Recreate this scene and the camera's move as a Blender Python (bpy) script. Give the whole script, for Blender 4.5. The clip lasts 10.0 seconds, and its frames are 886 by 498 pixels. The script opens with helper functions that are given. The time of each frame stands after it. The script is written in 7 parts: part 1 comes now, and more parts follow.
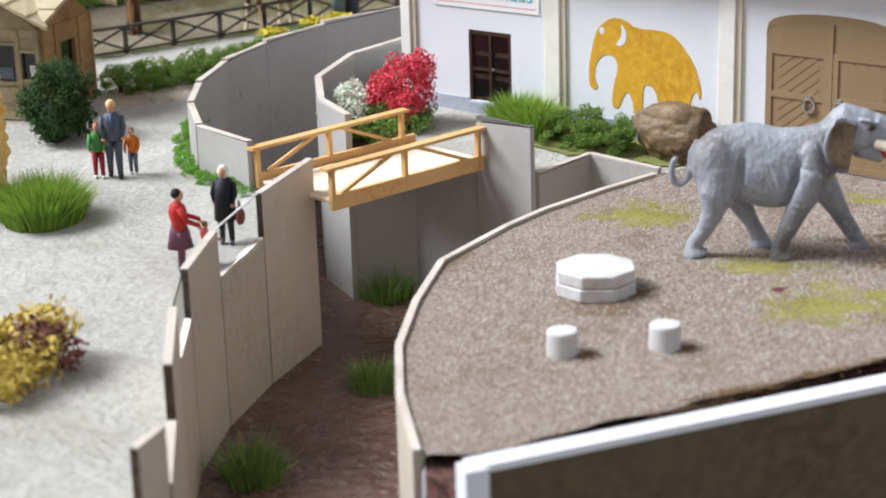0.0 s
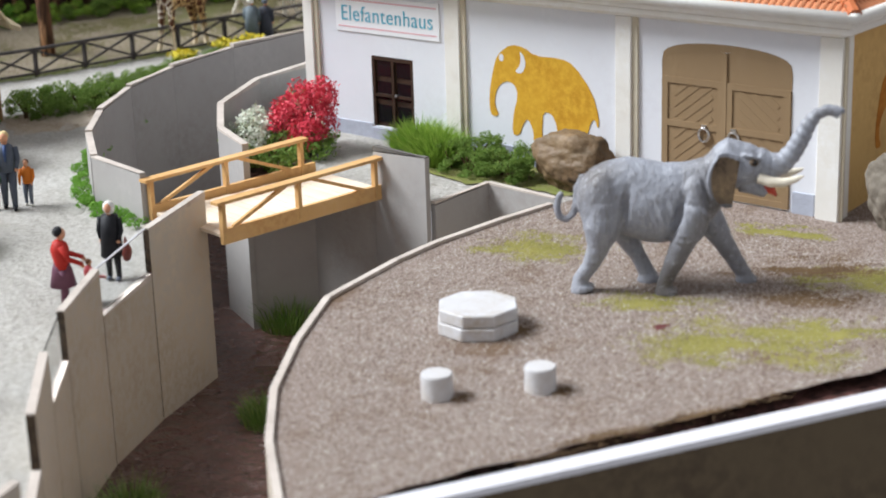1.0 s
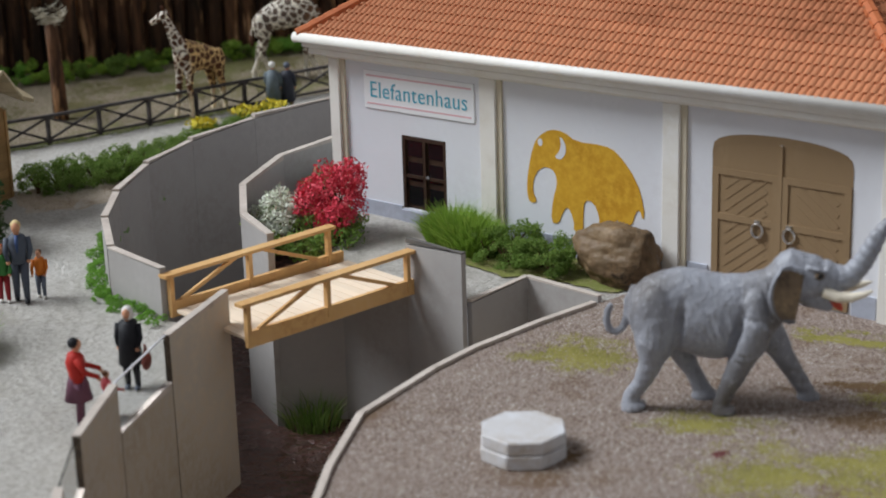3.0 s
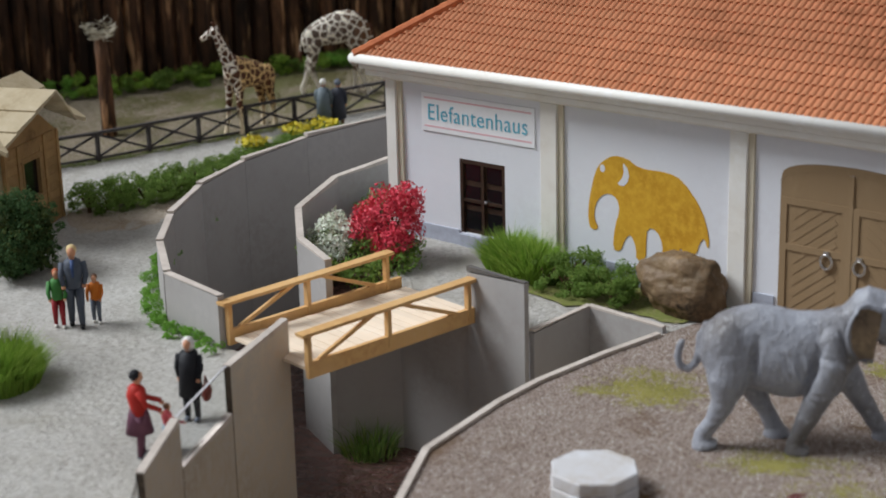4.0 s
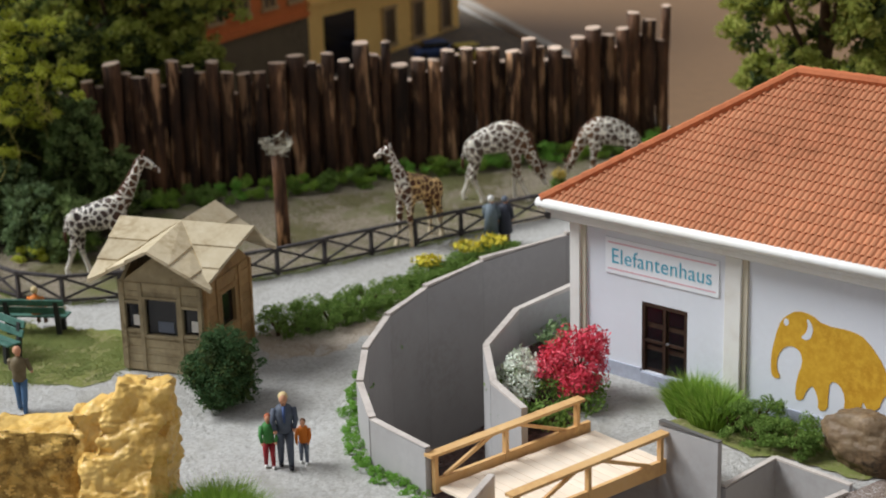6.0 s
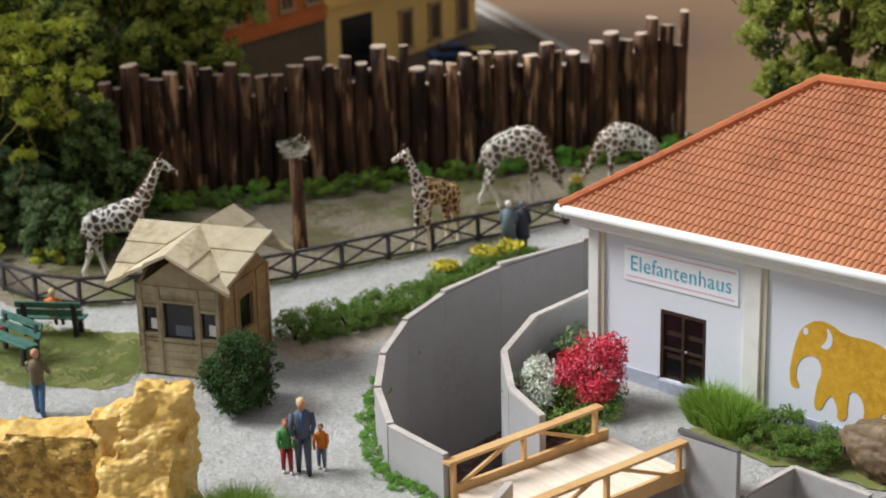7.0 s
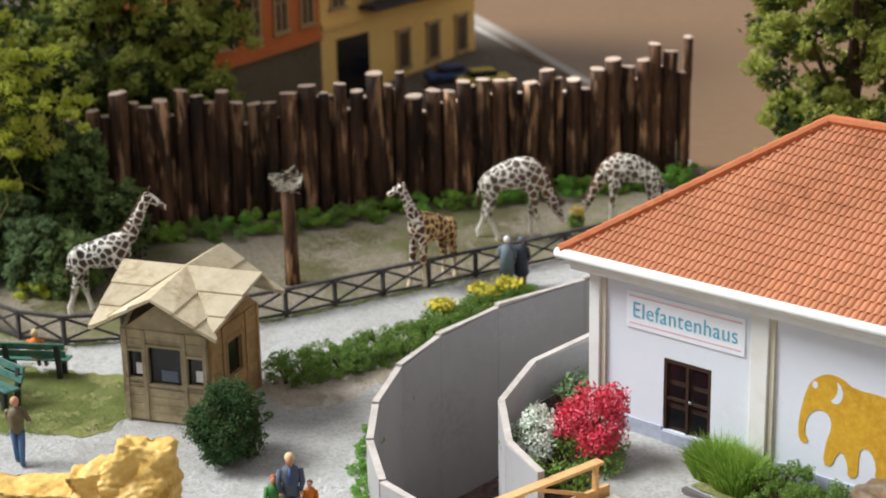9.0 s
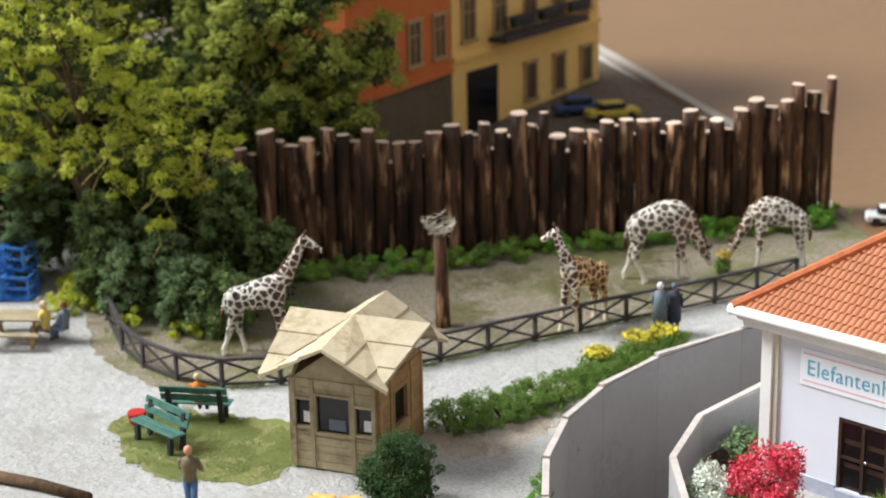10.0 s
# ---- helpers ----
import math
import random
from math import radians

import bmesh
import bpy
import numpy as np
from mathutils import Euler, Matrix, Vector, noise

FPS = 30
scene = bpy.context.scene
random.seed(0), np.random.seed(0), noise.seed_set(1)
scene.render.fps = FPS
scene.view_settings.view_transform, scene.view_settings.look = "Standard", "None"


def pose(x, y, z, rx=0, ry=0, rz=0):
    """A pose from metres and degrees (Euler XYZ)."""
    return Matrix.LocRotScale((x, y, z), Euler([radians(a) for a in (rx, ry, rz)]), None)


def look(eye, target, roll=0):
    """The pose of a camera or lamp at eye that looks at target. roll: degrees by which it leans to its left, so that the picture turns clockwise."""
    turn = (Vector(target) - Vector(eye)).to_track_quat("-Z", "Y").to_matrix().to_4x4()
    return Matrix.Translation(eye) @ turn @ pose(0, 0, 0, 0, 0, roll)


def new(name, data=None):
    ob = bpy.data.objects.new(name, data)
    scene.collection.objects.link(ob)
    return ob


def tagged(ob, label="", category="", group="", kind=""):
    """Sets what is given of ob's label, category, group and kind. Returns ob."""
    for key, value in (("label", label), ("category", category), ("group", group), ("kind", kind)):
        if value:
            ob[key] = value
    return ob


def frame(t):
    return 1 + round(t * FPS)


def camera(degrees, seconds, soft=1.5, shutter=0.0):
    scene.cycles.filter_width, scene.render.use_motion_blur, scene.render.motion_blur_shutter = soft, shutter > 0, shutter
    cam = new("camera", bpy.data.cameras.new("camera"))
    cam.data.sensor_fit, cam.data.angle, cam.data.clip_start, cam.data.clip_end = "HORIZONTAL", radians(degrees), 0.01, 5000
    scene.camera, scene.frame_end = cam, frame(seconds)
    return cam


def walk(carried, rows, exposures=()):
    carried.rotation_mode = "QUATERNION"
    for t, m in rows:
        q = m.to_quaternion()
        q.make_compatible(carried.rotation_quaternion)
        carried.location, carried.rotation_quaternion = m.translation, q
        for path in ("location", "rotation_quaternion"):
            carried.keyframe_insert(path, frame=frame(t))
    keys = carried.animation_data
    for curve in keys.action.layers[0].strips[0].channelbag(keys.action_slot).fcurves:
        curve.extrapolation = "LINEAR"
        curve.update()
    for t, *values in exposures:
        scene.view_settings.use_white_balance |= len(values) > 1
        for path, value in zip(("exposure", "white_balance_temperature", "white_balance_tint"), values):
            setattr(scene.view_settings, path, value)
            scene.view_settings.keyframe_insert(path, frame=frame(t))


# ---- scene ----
cam = camera(28.00, 10.0, soft=1.9)
cam.data.dof.use_dof, cam.data.dof.focus_distance, cam.data.dof.aperture_fstop = True, 0.475, 27.0
PATH = [
    (0, (0.35984, -0.39870, 0.12149), (0.11372, -0.10704, 0.00164), -1.76),
    (0.5, (0.36678, -0.39422, 0.12474), (0.12221, -0.10153, 0.00423), -1.84),
    (1, (0.37101, -0.38241, 0.12881), (0.13054, -0.08657, 0.00777), -1.84),
    (1.5, (0.37012, -0.37689, 0.13605), (0.13479, -0.07716, 0.01448), -1.78),
    (2, (0.36118, -0.37322, 0.14108), (0.12235, -0.07582, 0.02064), -1.92),
    (2.2, (0.35745, -0.37224, 0.14102), (0.11934, -0.07393, 0.02139), -1.84),
    (3.3, (0.34140, -0.36125, 0.14212), (0.09623, -0.06798, 0.02430), -1.71),
    (3.5, (0.33724, -0.36230, 0.14264), (0.09041, -0.07072, 0.02409), -1.77),
    (4, (0.33442, -0.36177, 0.14645), (0.08789, -0.06978, 0.02827), -1.50),
    (4.5, (0.33075, -0.36540, 0.15446), (0.08203, -0.07480, 0.03747), -1.59),
    (5, (0.31862, -0.37453, 0.16980), (0.06710, -0.08693, 0.05139), -1.52),
    (5.5, (0.31668, -0.38220, 0.18576), (0.06022, -0.09894, 0.06748), -1.63),
    (6, (0.31800, -0.38891, 0.19252), (0.05903, -0.10813, 0.07381), -1.56),
    (6.2, (0.31711, -0.38841, 0.18864), (0.05671, -0.10794, 0.07231), -1.45),
    (7.3, (0.31447, -0.38975, 0.19527), (0.05362, -0.11094, 0.07599), -1.18),
    (7.5, (0.31294, -0.38872, 0.19497), (0.05154, -0.10996, 0.07679), -1.12),
    (8, (0.30788, -0.38863, 0.19589), (0.04641, -0.10992, 0.07777), -1.02),
    (8.5, (0.30524, -0.37831, 0.19371), (0.04428, -0.09916, 0.07548), -1.00),
    (9, (0.30223, -0.37303, 0.20042), (0.04145, -0.09390, 0.08179), -1.04),
    (9.5, (0.29511, -0.38082, 0.21280), (0.02970, -0.10592, 0.09457), -1.02),
    (10, (0.27849, -0.39026, 0.21436), (0.00670, -0.12140, 0.09670), -1.06),
]
EXPOSURES = [(0.0, 0.95), (1.0, 0.82), (2.0, 0.36), (3.5, 0.13), (4.5, 0.24), (5.5, 0.33), (7.5, 0.58), (8.5, 0.73), (9.0, 0.77), (9.5, 0.84), (10.0, 1.0)]
walk(cam, [(t, look(eye, target, roll)) for t, eye, target, roll in PATH], EXPOSURES)

# ---- light ----
U = 1 / 87.0          # the plan below is in metres of the modelled zoo, at a scale of 1:87

world = bpy.data.worlds.new("exhibition_room")
scene.world = world
world.use_nodes = True
bg = world.node_tree.nodes["Background"]
bg.inputs["Color"].default_value = (0.9, 0.93, 1.0, 1)
bg.inputs["Strength"].default_value = 0.27

sun_data = bpy.data.lights.new("window_light", "SUN")
sun_data.energy, sun_data.angle, sun_data.color = 3.65, radians(30), (0.89, 0.945, 1.0)
sun = new("window_light", sun_data)
sun.matrix_world = look((-1.6, -0.92, 1.9), (0, 0, 0))

# ---- materials ----
def lin(c):
    return tuple(((v / 255) / 12.92 if v <= 10 else ((v / 255 + 0.055) / 1.055) ** 2.4) for v in c) + (1,)


def mix_nodes(nt, fac, a, b):
    m = nt.nodes.new("ShaderNodeMix")
    m.data_type = "RGBA"
    for sock, val in ((m.inputs[0], fac), (m.inputs[6], a), (m.inputs[7], b)):
        if hasattr(val, "links"):
            nt.links.new(val, sock)
        else:
            sock.default_value = val
    return m.outputs[2]


def noise_out(nt, scale, detail=4, rough=0.6, lo=0.35, hi=0.65, stretch=None):
    tc = nt.nodes.new("ShaderNodeTexCoord")
    n = nt.nodes.new("ShaderNodeTexNoise")
    n.inputs["Scale"].default_value = scale / U
    n.inputs["Detail"].default_value = detail
    n.inputs["Roughness"].default_value = rough
    if stretch:
        mp = nt.nodes.new("ShaderNodeMapping")
        mp.inputs["Scale"].default_value = stretch
        nt.links.new(tc.outputs["Object"], mp.inputs["Vector"])
        nt.links.new(mp.outputs["Vector"], n.inputs["Vector"])
    else:
        nt.links.new(tc.outputs["Object"], n.inputs["Vector"])
    r = nt.nodes.new("ShaderNodeMapRange")
    r.inputs["From Min"].default_value, r.inputs["From Max"].default_value = lo, hi
    nt.links.new(n.outputs["Fac"], r.inputs["Value"])
    return r.outputs["Result"]


def base_mat(name, rough=0.8, metal=0.0, spec=0.3):
    m = bpy.data.materials.new(name)
    m.use_nodes = True
    b = m.node_tree.nodes["Principled BSDF"]
    b.inputs["Roughness"].default_value = rough
    b.inputs["Metallic"].default_value = metal
    b.inputs["Specular IOR Level"].default_value = spec
    return m, m.node_tree, b


def bump(nt, b, height, dist, strength=0.6):
    k = nt.nodes.new("ShaderNodeBump")
    k.inputs["Strength"].default_value = strength
    k.inputs["Distance"].default_value = dist * U
    nt.links.new(height, k.inputs["Height"])
    nt.links.new(k.outputs["Normal"], b.inputs["Normal"])


def surface(name, c1, c2, rough=0.85, big=0.4, fine=6.0, c3=None, bumpy=0.03, metal=0.0, spec=0.25, piece=0.0, stretch=None):
    """Two-scale variation: c1 and c2 by a large noise, c3 as fine grain; piece: lightness change from object to object."""
    m, nt, b = base_mat(name, rough, metal, spec)
    col = mix_nodes(nt, noise_out(nt, big, stretch=stretch), lin(c1), lin(c2))
    f = noise_out(nt, fine, 3, 0.7, 0.4, 0.62, stretch=stretch)
    col = mix_nodes(nt, f, col, lin(c3 or c1))
    if piece:
        oi = nt.nodes.new("ShaderNodeObjectInfo")
        hs = nt.nodes.new("ShaderNodeHueSaturation")
        r = nt.nodes.new("ShaderNodeMapRange")
        r.inputs["To Min"].default_value, r.inputs["To Max"].default_value = 1 - piece, 1 + piece
        nt.links.new(oi.outputs["Random"], r.inputs["Value"])
        nt.links.new(r.outputs["Result"], hs.inputs["Value"])
        nt.links.new(col, hs.inputs["Color"])
        col = hs.outputs["Color"]
    nt.links.new(col, b.inputs["Base Color"])
    if bumpy:
        bump(nt, b, noise_out(nt, fine * 1.3, 4, 0.7, 0, 1, stretch=stretch), bumpy)
    return m


def leafy(name, c1, c2, c3, rough=0.75, thin=0.0):
    """Foliage: each leaf its own tone between three greens; thin: the share of light that passes through."""
    m, nt, b = base_mat(name, rough, 0, 0.2)
    g = nt.nodes.new("ShaderNodeNewGeometry")
    ramp = nt.nodes.new("ShaderNodeValToRGB")
    ramp.color_ramp.elements[0].color, ramp.color_ramp.elements[1].color = lin(c1), lin(c3)
    e = ramp.color_ramp.elements.new(0.5)
    e.color = lin(c2)
    nt.links.new(g.outputs["Random Per Island"], ramp.inputs["Fac"])
    col = mix_nodes(nt, noise_out(nt, 1.2, 2, 0.5, 0.4, 0.65), ramp.outputs["Color"], lin(c2))
    nt.links.new(col, b.inputs["Base Color"])
    if thin:
        tr, mx = nt.nodes.new("ShaderNodeBsdfTranslucent"), nt.nodes.new("ShaderNodeMixShader")
        mx.inputs[0].default_value = thin
        nt.links.new(col, tr.inputs["Color"])
        nt.links.new(b.outputs[0], mx.inputs[1])
        nt.links.new(tr.outputs[0], mx.inputs[2])
        nt.links.new(mx.outputs[0], nt.nodes["Material Output"].inputs["Surface"])
    return m


def speckle(name, base1, base2, grains, scale, rough=0.95, big=0.25, tint=None, tint_scale=0.3, tint_lo=0.5, bumpy=0.05, grain=0.55, dents=0.6):
    """Scattered grit: cells of several tones over a patchy ground."""
    m, nt, b = base_mat(name, rough, 0, 0.15)
    tc = nt.nodes.new("ShaderNodeTexCoord")
    v = nt.nodes.new("ShaderNodeTexVoronoi")
    v.inputs["Scale"].default_value = scale / U
    nt.links.new(tc.outputs["Object"], v.inputs["Vector"])
    ramp = nt.nodes.new("ShaderNodeValToRGB")
    ramp.color_ramp.interpolation = "CONSTANT"
    els = ramp.color_ramp.elements
    while len(els) < len(grains):
        els.new(0.5)
    for k, c in enumerate(grains):
        els[k].position, els[k].color = k / len(grains), lin(c)
    sep = nt.nodes.new("ShaderNodeSeparateColor")
    nt.links.new(v.outputs["Color"], sep.inputs["Color"])
    nt.links.new(sep.outputs[0], ramp.inputs["Fac"])
    col = mix_nodes(nt, noise_out(nt, big, 5, 0.6), lin(base1), lin(base2))
    col = mix_nodes(nt, grain, col, ramp.outputs["Color"])
    if tint:
        col = mix_nodes(nt, noise_out(nt, tint_scale, 6, 0.65, tint_lo, tint_lo + 0.12), col, lin(tint))
    nt.links.new(col, b.inputs["Base Color"])
    h = noise_out(nt, scale * dents, 8, 0.72, 0, 1)
    bump(nt, b, h, bumpy, 0.7)
    return m


PATH_GRIT = speckle("path_grit", (193, 189, 183), (169, 163, 155), [(200, 197, 191), (182, 178, 171), (208, 205, 199), (164, 158, 148), (192, 188, 181)], 15, big=0.22, tint=(168, 162, 152), tint_scale=0.35, tint_lo=0.55, bumpy=0.34, grain=0.4, dents=0.16)
SAND = speckle("sand", (163, 145, 134), (146, 127, 116), [(184, 168, 158), (122, 104, 94), (216, 204, 197), (148, 130, 118), (98, 82, 74), (166, 148, 137)], 40, big=0.4, tint=(128, 104, 84), tint_scale=0.4, tint_lo=0.56, bumpy=0.2, grain=0.66)
PEN_EARTH = speckle("pen_earth", (148, 134, 117), (124, 113, 95), [(148, 133, 116), (115, 102, 84), (118, 114, 82), (161, 149, 132)], 18, big=0.3, tint=(112, 110, 72), tint_scale=0.35, tint_lo=0.5, bumpy=0.08)
MEADOW = speckle("meadow", (110, 110, 62), (130, 122, 84), [(130, 134, 72), (110, 116, 56), (150, 142, 104), (118, 124, 64)], 14, big=0.5, tint=(118, 124, 68), tint_scale=0.7, tint_lo=0.5, bumpy=0.08)
CARD = surface("grey_card", (170, 166, 163), (152, 146, 142), 0.8, 0.35, 5, (164, 160, 157), 0.008, piece=0.05)
CARD_BEIGE = surface("beige_card", (194, 180, 161), (172, 157, 138), 0.8, 0.3, 5, (182, 172, 159), 0.008, piece=0.06)
CARD_DARK = surface("dark_card", (104, 100, 96), (92, 88, 84), 0.85, 0.3, 5, (98, 94, 90), 0.008, piece=0.05)
CUT_DARK = surface("dark_cut_card", (74, 62, 50), (52, 44, 36), 0.9, 1.5, 8, (88, 74, 60), 0.02)
CARD_EDGE = surface("card_edge", (204, 193, 183), (168, 156, 146), 0.9, 1.2, 8, (190, 178, 168), 0.01)
PLASTER = surface("white_render", (225, 226, 231), (217, 217, 222), 0.7, 0.3, 5, (221, 222, 227), 0.008)
PLINTH = surface("grey_plinth", (172, 176, 188), (158, 160, 172), 0.8, 0.4, 4)
CREAM = surface("cream_trim", (206, 196, 176), (190, 178, 156), 0.65, 0.5, 4, (200, 190, 168), 0.006)
TRIM_WHITE = surface("white_gutter", (236, 234, 230), (220, 214, 204), 0.55, 0.6, 4, (228, 224, 216), 0.006)
TILE = surface("terracotta_tile", (198, 133, 95), (158, 99, 66), 0.72, 0.35, 3, (186, 119, 83), 0.01, piece=0.1)
TILE_RIDGE = surface("ridge_tile", (188, 108, 66), (166, 90, 54), 0.7, 0.5, 4)
GATE_WOOD = surface("gate_wood", (150, 126, 96), (136, 112, 84), 0.6, 0.4, 5, (144, 120, 90), 0.01, stretch=(1, 1, 0.3))
DARK_WOOD = surface("dark_door_wood", (64, 44, 32), (44, 30, 22), 0.6, 0.6, 5)
DARK_GLASS, _n, _b = base_mat("dark_pane", 0.15, 0, 0.5)
_b.inputs["Base Color"].default_value = lin((24, 22, 24))
BARK, nt, b = base_mat("log_bark", 0.8, 0, 0.25)
col = mix_nodes(nt, noise_out(nt, 1.6, 4, 0.6, stretch=(1, 1, 0.2)), lin((104, 72, 50)), lin((32, 23, 18)))
col = mix_nodes(nt, noise_out(nt, 5, 4, 0.7, 0.42, 0.62, stretch=(1, 1, 0.12)), col, lin((48, 33, 25)))
col = mix_nodes(nt, noise_out(nt, 2.6, 3, 0.6, 0.56, 0.66, stretch=(1, 1, 0.16)), col, lin((168, 128, 94)))
oi = nt.nodes.new("ShaderNodeObjectInfo")
hs = nt.nodes.new("ShaderNodeHueSaturation")
mr = nt.nodes.new("ShaderNodeMapRange")
mr.inputs["To Min"].default_value, mr.inputs["To Max"].default_value = 0.55, 1.8
nt.links.new(oi.outputs["Random"], mr.inputs["Value"])
nt.links.new(mr.outputs["Result"], hs.inputs["Value"])
nt.links.new(col, hs.inputs["Color"])
nt.links.new(hs.outputs["Color"], b.inputs["Base Color"])
bump(nt, b, noise_out(nt, 6, 4, 0.7, 0, 1, stretch=(1, 1, 0.15)), 0.07, 0.8)
LOG_END = surface("log_end", (226, 200, 180), (196, 164, 140), 0.8, 2, 9, (216, 190, 166), 0.01, piece=0.12)
PINE = surface("pine_strip", (222, 182, 130), (196, 146, 90), 0.6, 0.5, 6, (214, 170, 112), 0.008, piece=0.06)
DECK = surface("pale_deck", (240, 224, 204), (230, 208, 182), 0.65, 0.5, 5, (236, 216, 192), 0.008, piece=0.05)
HUT_WOOD = surface("weathered_board", (182, 166, 134), (122, 106, 80), 0.75, 1.1, 5, (164, 148, 116), 0.04, piece=0.16)
HUT_SIDE = surface("brown_board", (168, 134, 90), (122, 92, 58), 0.75, 1.1, 4, (152, 118, 76), 0.03, piece=0.14)
SHINGLE = surface("pale_shingle", (204, 189, 160), (168, 148, 114), 0.75, 1.0, 5, (194, 177, 146), 0.03, piece=0.14)
FENCE_PAINT = surface("dark_fence_paint", (66, 60, 60), (50, 46, 48), 0.6, 1, 5, (78, 72, 70), 0.01)
BENCH_GREEN = surface("green_bench_slat", (66, 106, 92), (50, 84, 73), 0.55, 0.9, 5, (74, 112, 98), 0.006)
BENCH_LEG = surface("dark_bench_leg", (48, 48, 46), (38, 38, 36), 0.6, 0.6, 5)
CRATE_BLUE = surface("blue_plastic", (52, 116, 190), (40, 96, 170), 0.4, 0.6, 4, (60, 126, 200), 0.004, spec=0.4)
MARBLE = surface("white_marble", (206, 206, 209), (176, 165, 153), 0.5, 0.9, 4, (198, 196, 197), 0.02)
ROCK_OCHRE_SHADE = surface("shaded_ochre_rock_paint", (168, 128, 56), (108, 78, 30), 0.4, 0.9, 4, (200, 160, 84), 0.06)
ROCK_YELLOW = surface("yellow_rock_paint", (232, 190, 106), (190, 140, 56), 0.34, 0.55, 3, (230, 190, 112), 0.07)
ROCK_BROWN = surface("boulder", (146, 122, 92), (38, 28, 21), 0.5, 0.55, 4, (112, 90, 66), 0.07)
ELE_GREY, nt, b = base_mat("grey_elephant_paint", 0.42, 0, 0.4)
col = mix_nodes(nt, noise_out(nt, 0.75, 2, 0.4, 0.42, 0.7, stretch=(1, 1, 0.7)), lin((150, 152, 160)), lin((92, 86, 83)))
streak = noise_out(nt, 9, 4, 0.6, 0.5, 0.95, stretch=(1.3, 0.8, 0.5))
col = mix_nodes(nt, streak, col, lin((100, 93, 88)))
col = mix_nodes(nt, noise_out(nt, 11, 3, 0.6, 0.56, 0.8), col, lin((178, 180, 186)))
nt.links.new(col, b.inputs["Base Color"])
bump(nt, b, noise_out(nt, 9, 5, 0.65, 0, 1, stretch=(1.3, 0.8, 0.5)), 0.04, 0.7)
ROCK_GREY = surface("grey_boulder", (122, 113, 101), (84, 75, 65), 0.8, 0.6, 4, (132, 123, 111), 0.05)
ELE_EAR = surface("tan_ear_wash", (158, 136, 106), (66, 56, 50), 0.6, 3.0, 7, (120, 102, 84), 0.012)
IVORY = surface("ivory_paint", (236, 226, 206), (226, 214, 192), 0.5, 1, 5)
RED_PAINT = surface("red_paint", (196, 84, 66), (180, 70, 54), 0.5, 1, 5)
MURAL = surface("ochre_mural", (206, 156, 44), (190, 138, 36), 0.8, 0.7, 4, (214, 166, 54), 0.006)
SIGN_WHITE = surface("white_sign", (240, 240, 242), (232, 232, 236), 0.5, 0.5, 5, None, 0)
SIGN_BLUE = surface("blue_lettering", (92, 176, 200), (84, 168, 194), 0.5, 0.5, 5, None, 0)
SIGN_PINK = surface("pink_line", (226, 180, 186), (222, 172, 180), 0.5, 0.5, 5, None, 0)
BARRIER = surface("white_board", (214, 212, 216), (204, 201, 204), 0.55, 0.4, 5, None, 0.004)
BARRIER_FACE = surface("brown_board_face", (92, 78, 58), (76, 62, 46), 0.7, 0.3, 4)
SOIL_EDGE = surface("dark_soil", (60, 40, 34), (44, 30, 28), 0.8, 0.8, 5, (110, 74, 68), 0.06)
STEEL, _n, _b = base_mat("steel_ring", 0.3, 1.0, 0.5)
_b.inputs["Base Color"].default_value = (0.7, 0.7, 0.72, 1)
EARTH = speckle("bare_earth", (192, 180, 166), (176, 162, 145), [(190, 176, 159), (164, 147, 127), (180, 165, 146)], 16, big=0.5, tint=(192, 187, 179), tint_scale=0.5, tint_lo=0.5)
STREET = surface("dark_street", (118, 101, 82), (98, 84, 68), 0.9, 0.3, 5, (84, 78, 72), 0.01)
BROWN_BOARD = surface("brown_base_board", (126, 95, 64), (114, 86, 57), 0.5, 0.05, 2, None, 0, spec=0.35)
KERB = surface("pale_kerb", (172, 162, 150), (156, 146, 134), 0.8, 0.3, 4)
TOWN_ORANGE = surface("orange_facade", (202, 112, 56), (184, 98, 48), 0.8, 0.3, 4)
TOWN_YELLOW = surface("yellow_facade", (238, 194, 114), (226, 180, 102), 0.8, 0.3, 4)
TOWN_STONE = surface("grey_stone_base", (104, 90, 68), (82, 70, 52), 0.85, 0.5, 4)
TOWN_PANE, _n, _b = base_mat("dull_town_pane", 0.3, 0, 0.4)
_b.inputs["Base Color"].default_value = lin((84, 66, 46))
TOWN_FRAME = surface("pale_window_frame", (176, 146, 102), (158, 128, 88), 0.7, 0.5, 4)
TREE_GREEN = leafy("tree_leaves", (120, 130, 56), (162, 168, 78), (210, 206, 118), thin=0.45)
# darker greens for inner leaves: the shade inside a crown, given as colour
TREE_SHADE = leafy("shaded_tree_leaves", (50, 60, 30), (70, 82, 42), (98, 108, 56), thin=0.3)
TREE_YELLOW = leafy("yellow_green_leaves", (160, 168, 52), (200, 204, 80), (232, 230, 128), thin=0.5)
BUSH_DARK = leafy("dark_bush_leaves", (84, 104, 60), (116, 136, 78), (154, 168, 104), thin=0.3)
CONIFER = leafy("conifer_needles", (46, 72, 42), (68, 96, 56), (100, 126, 78), thin=0.3)
SHRUB = leafy("shrub_leaves", (98, 120, 80), (126, 148, 102), (162, 180, 128), thin=0.3)
BRIGHT = leafy("fresh_leaves", (96, 146, 54), (122, 170, 70), (154, 192, 96), thin=0.3)
HEDGE_GREEN = leafy("hedge_leaves", (80, 106, 46), (114, 142, 66), (154, 174, 92), thin=0.3)
GRASS_BLADE = leafy("grass_blades", (98, 134, 50), (134, 166, 66), (180, 198, 98), thin=0.3)
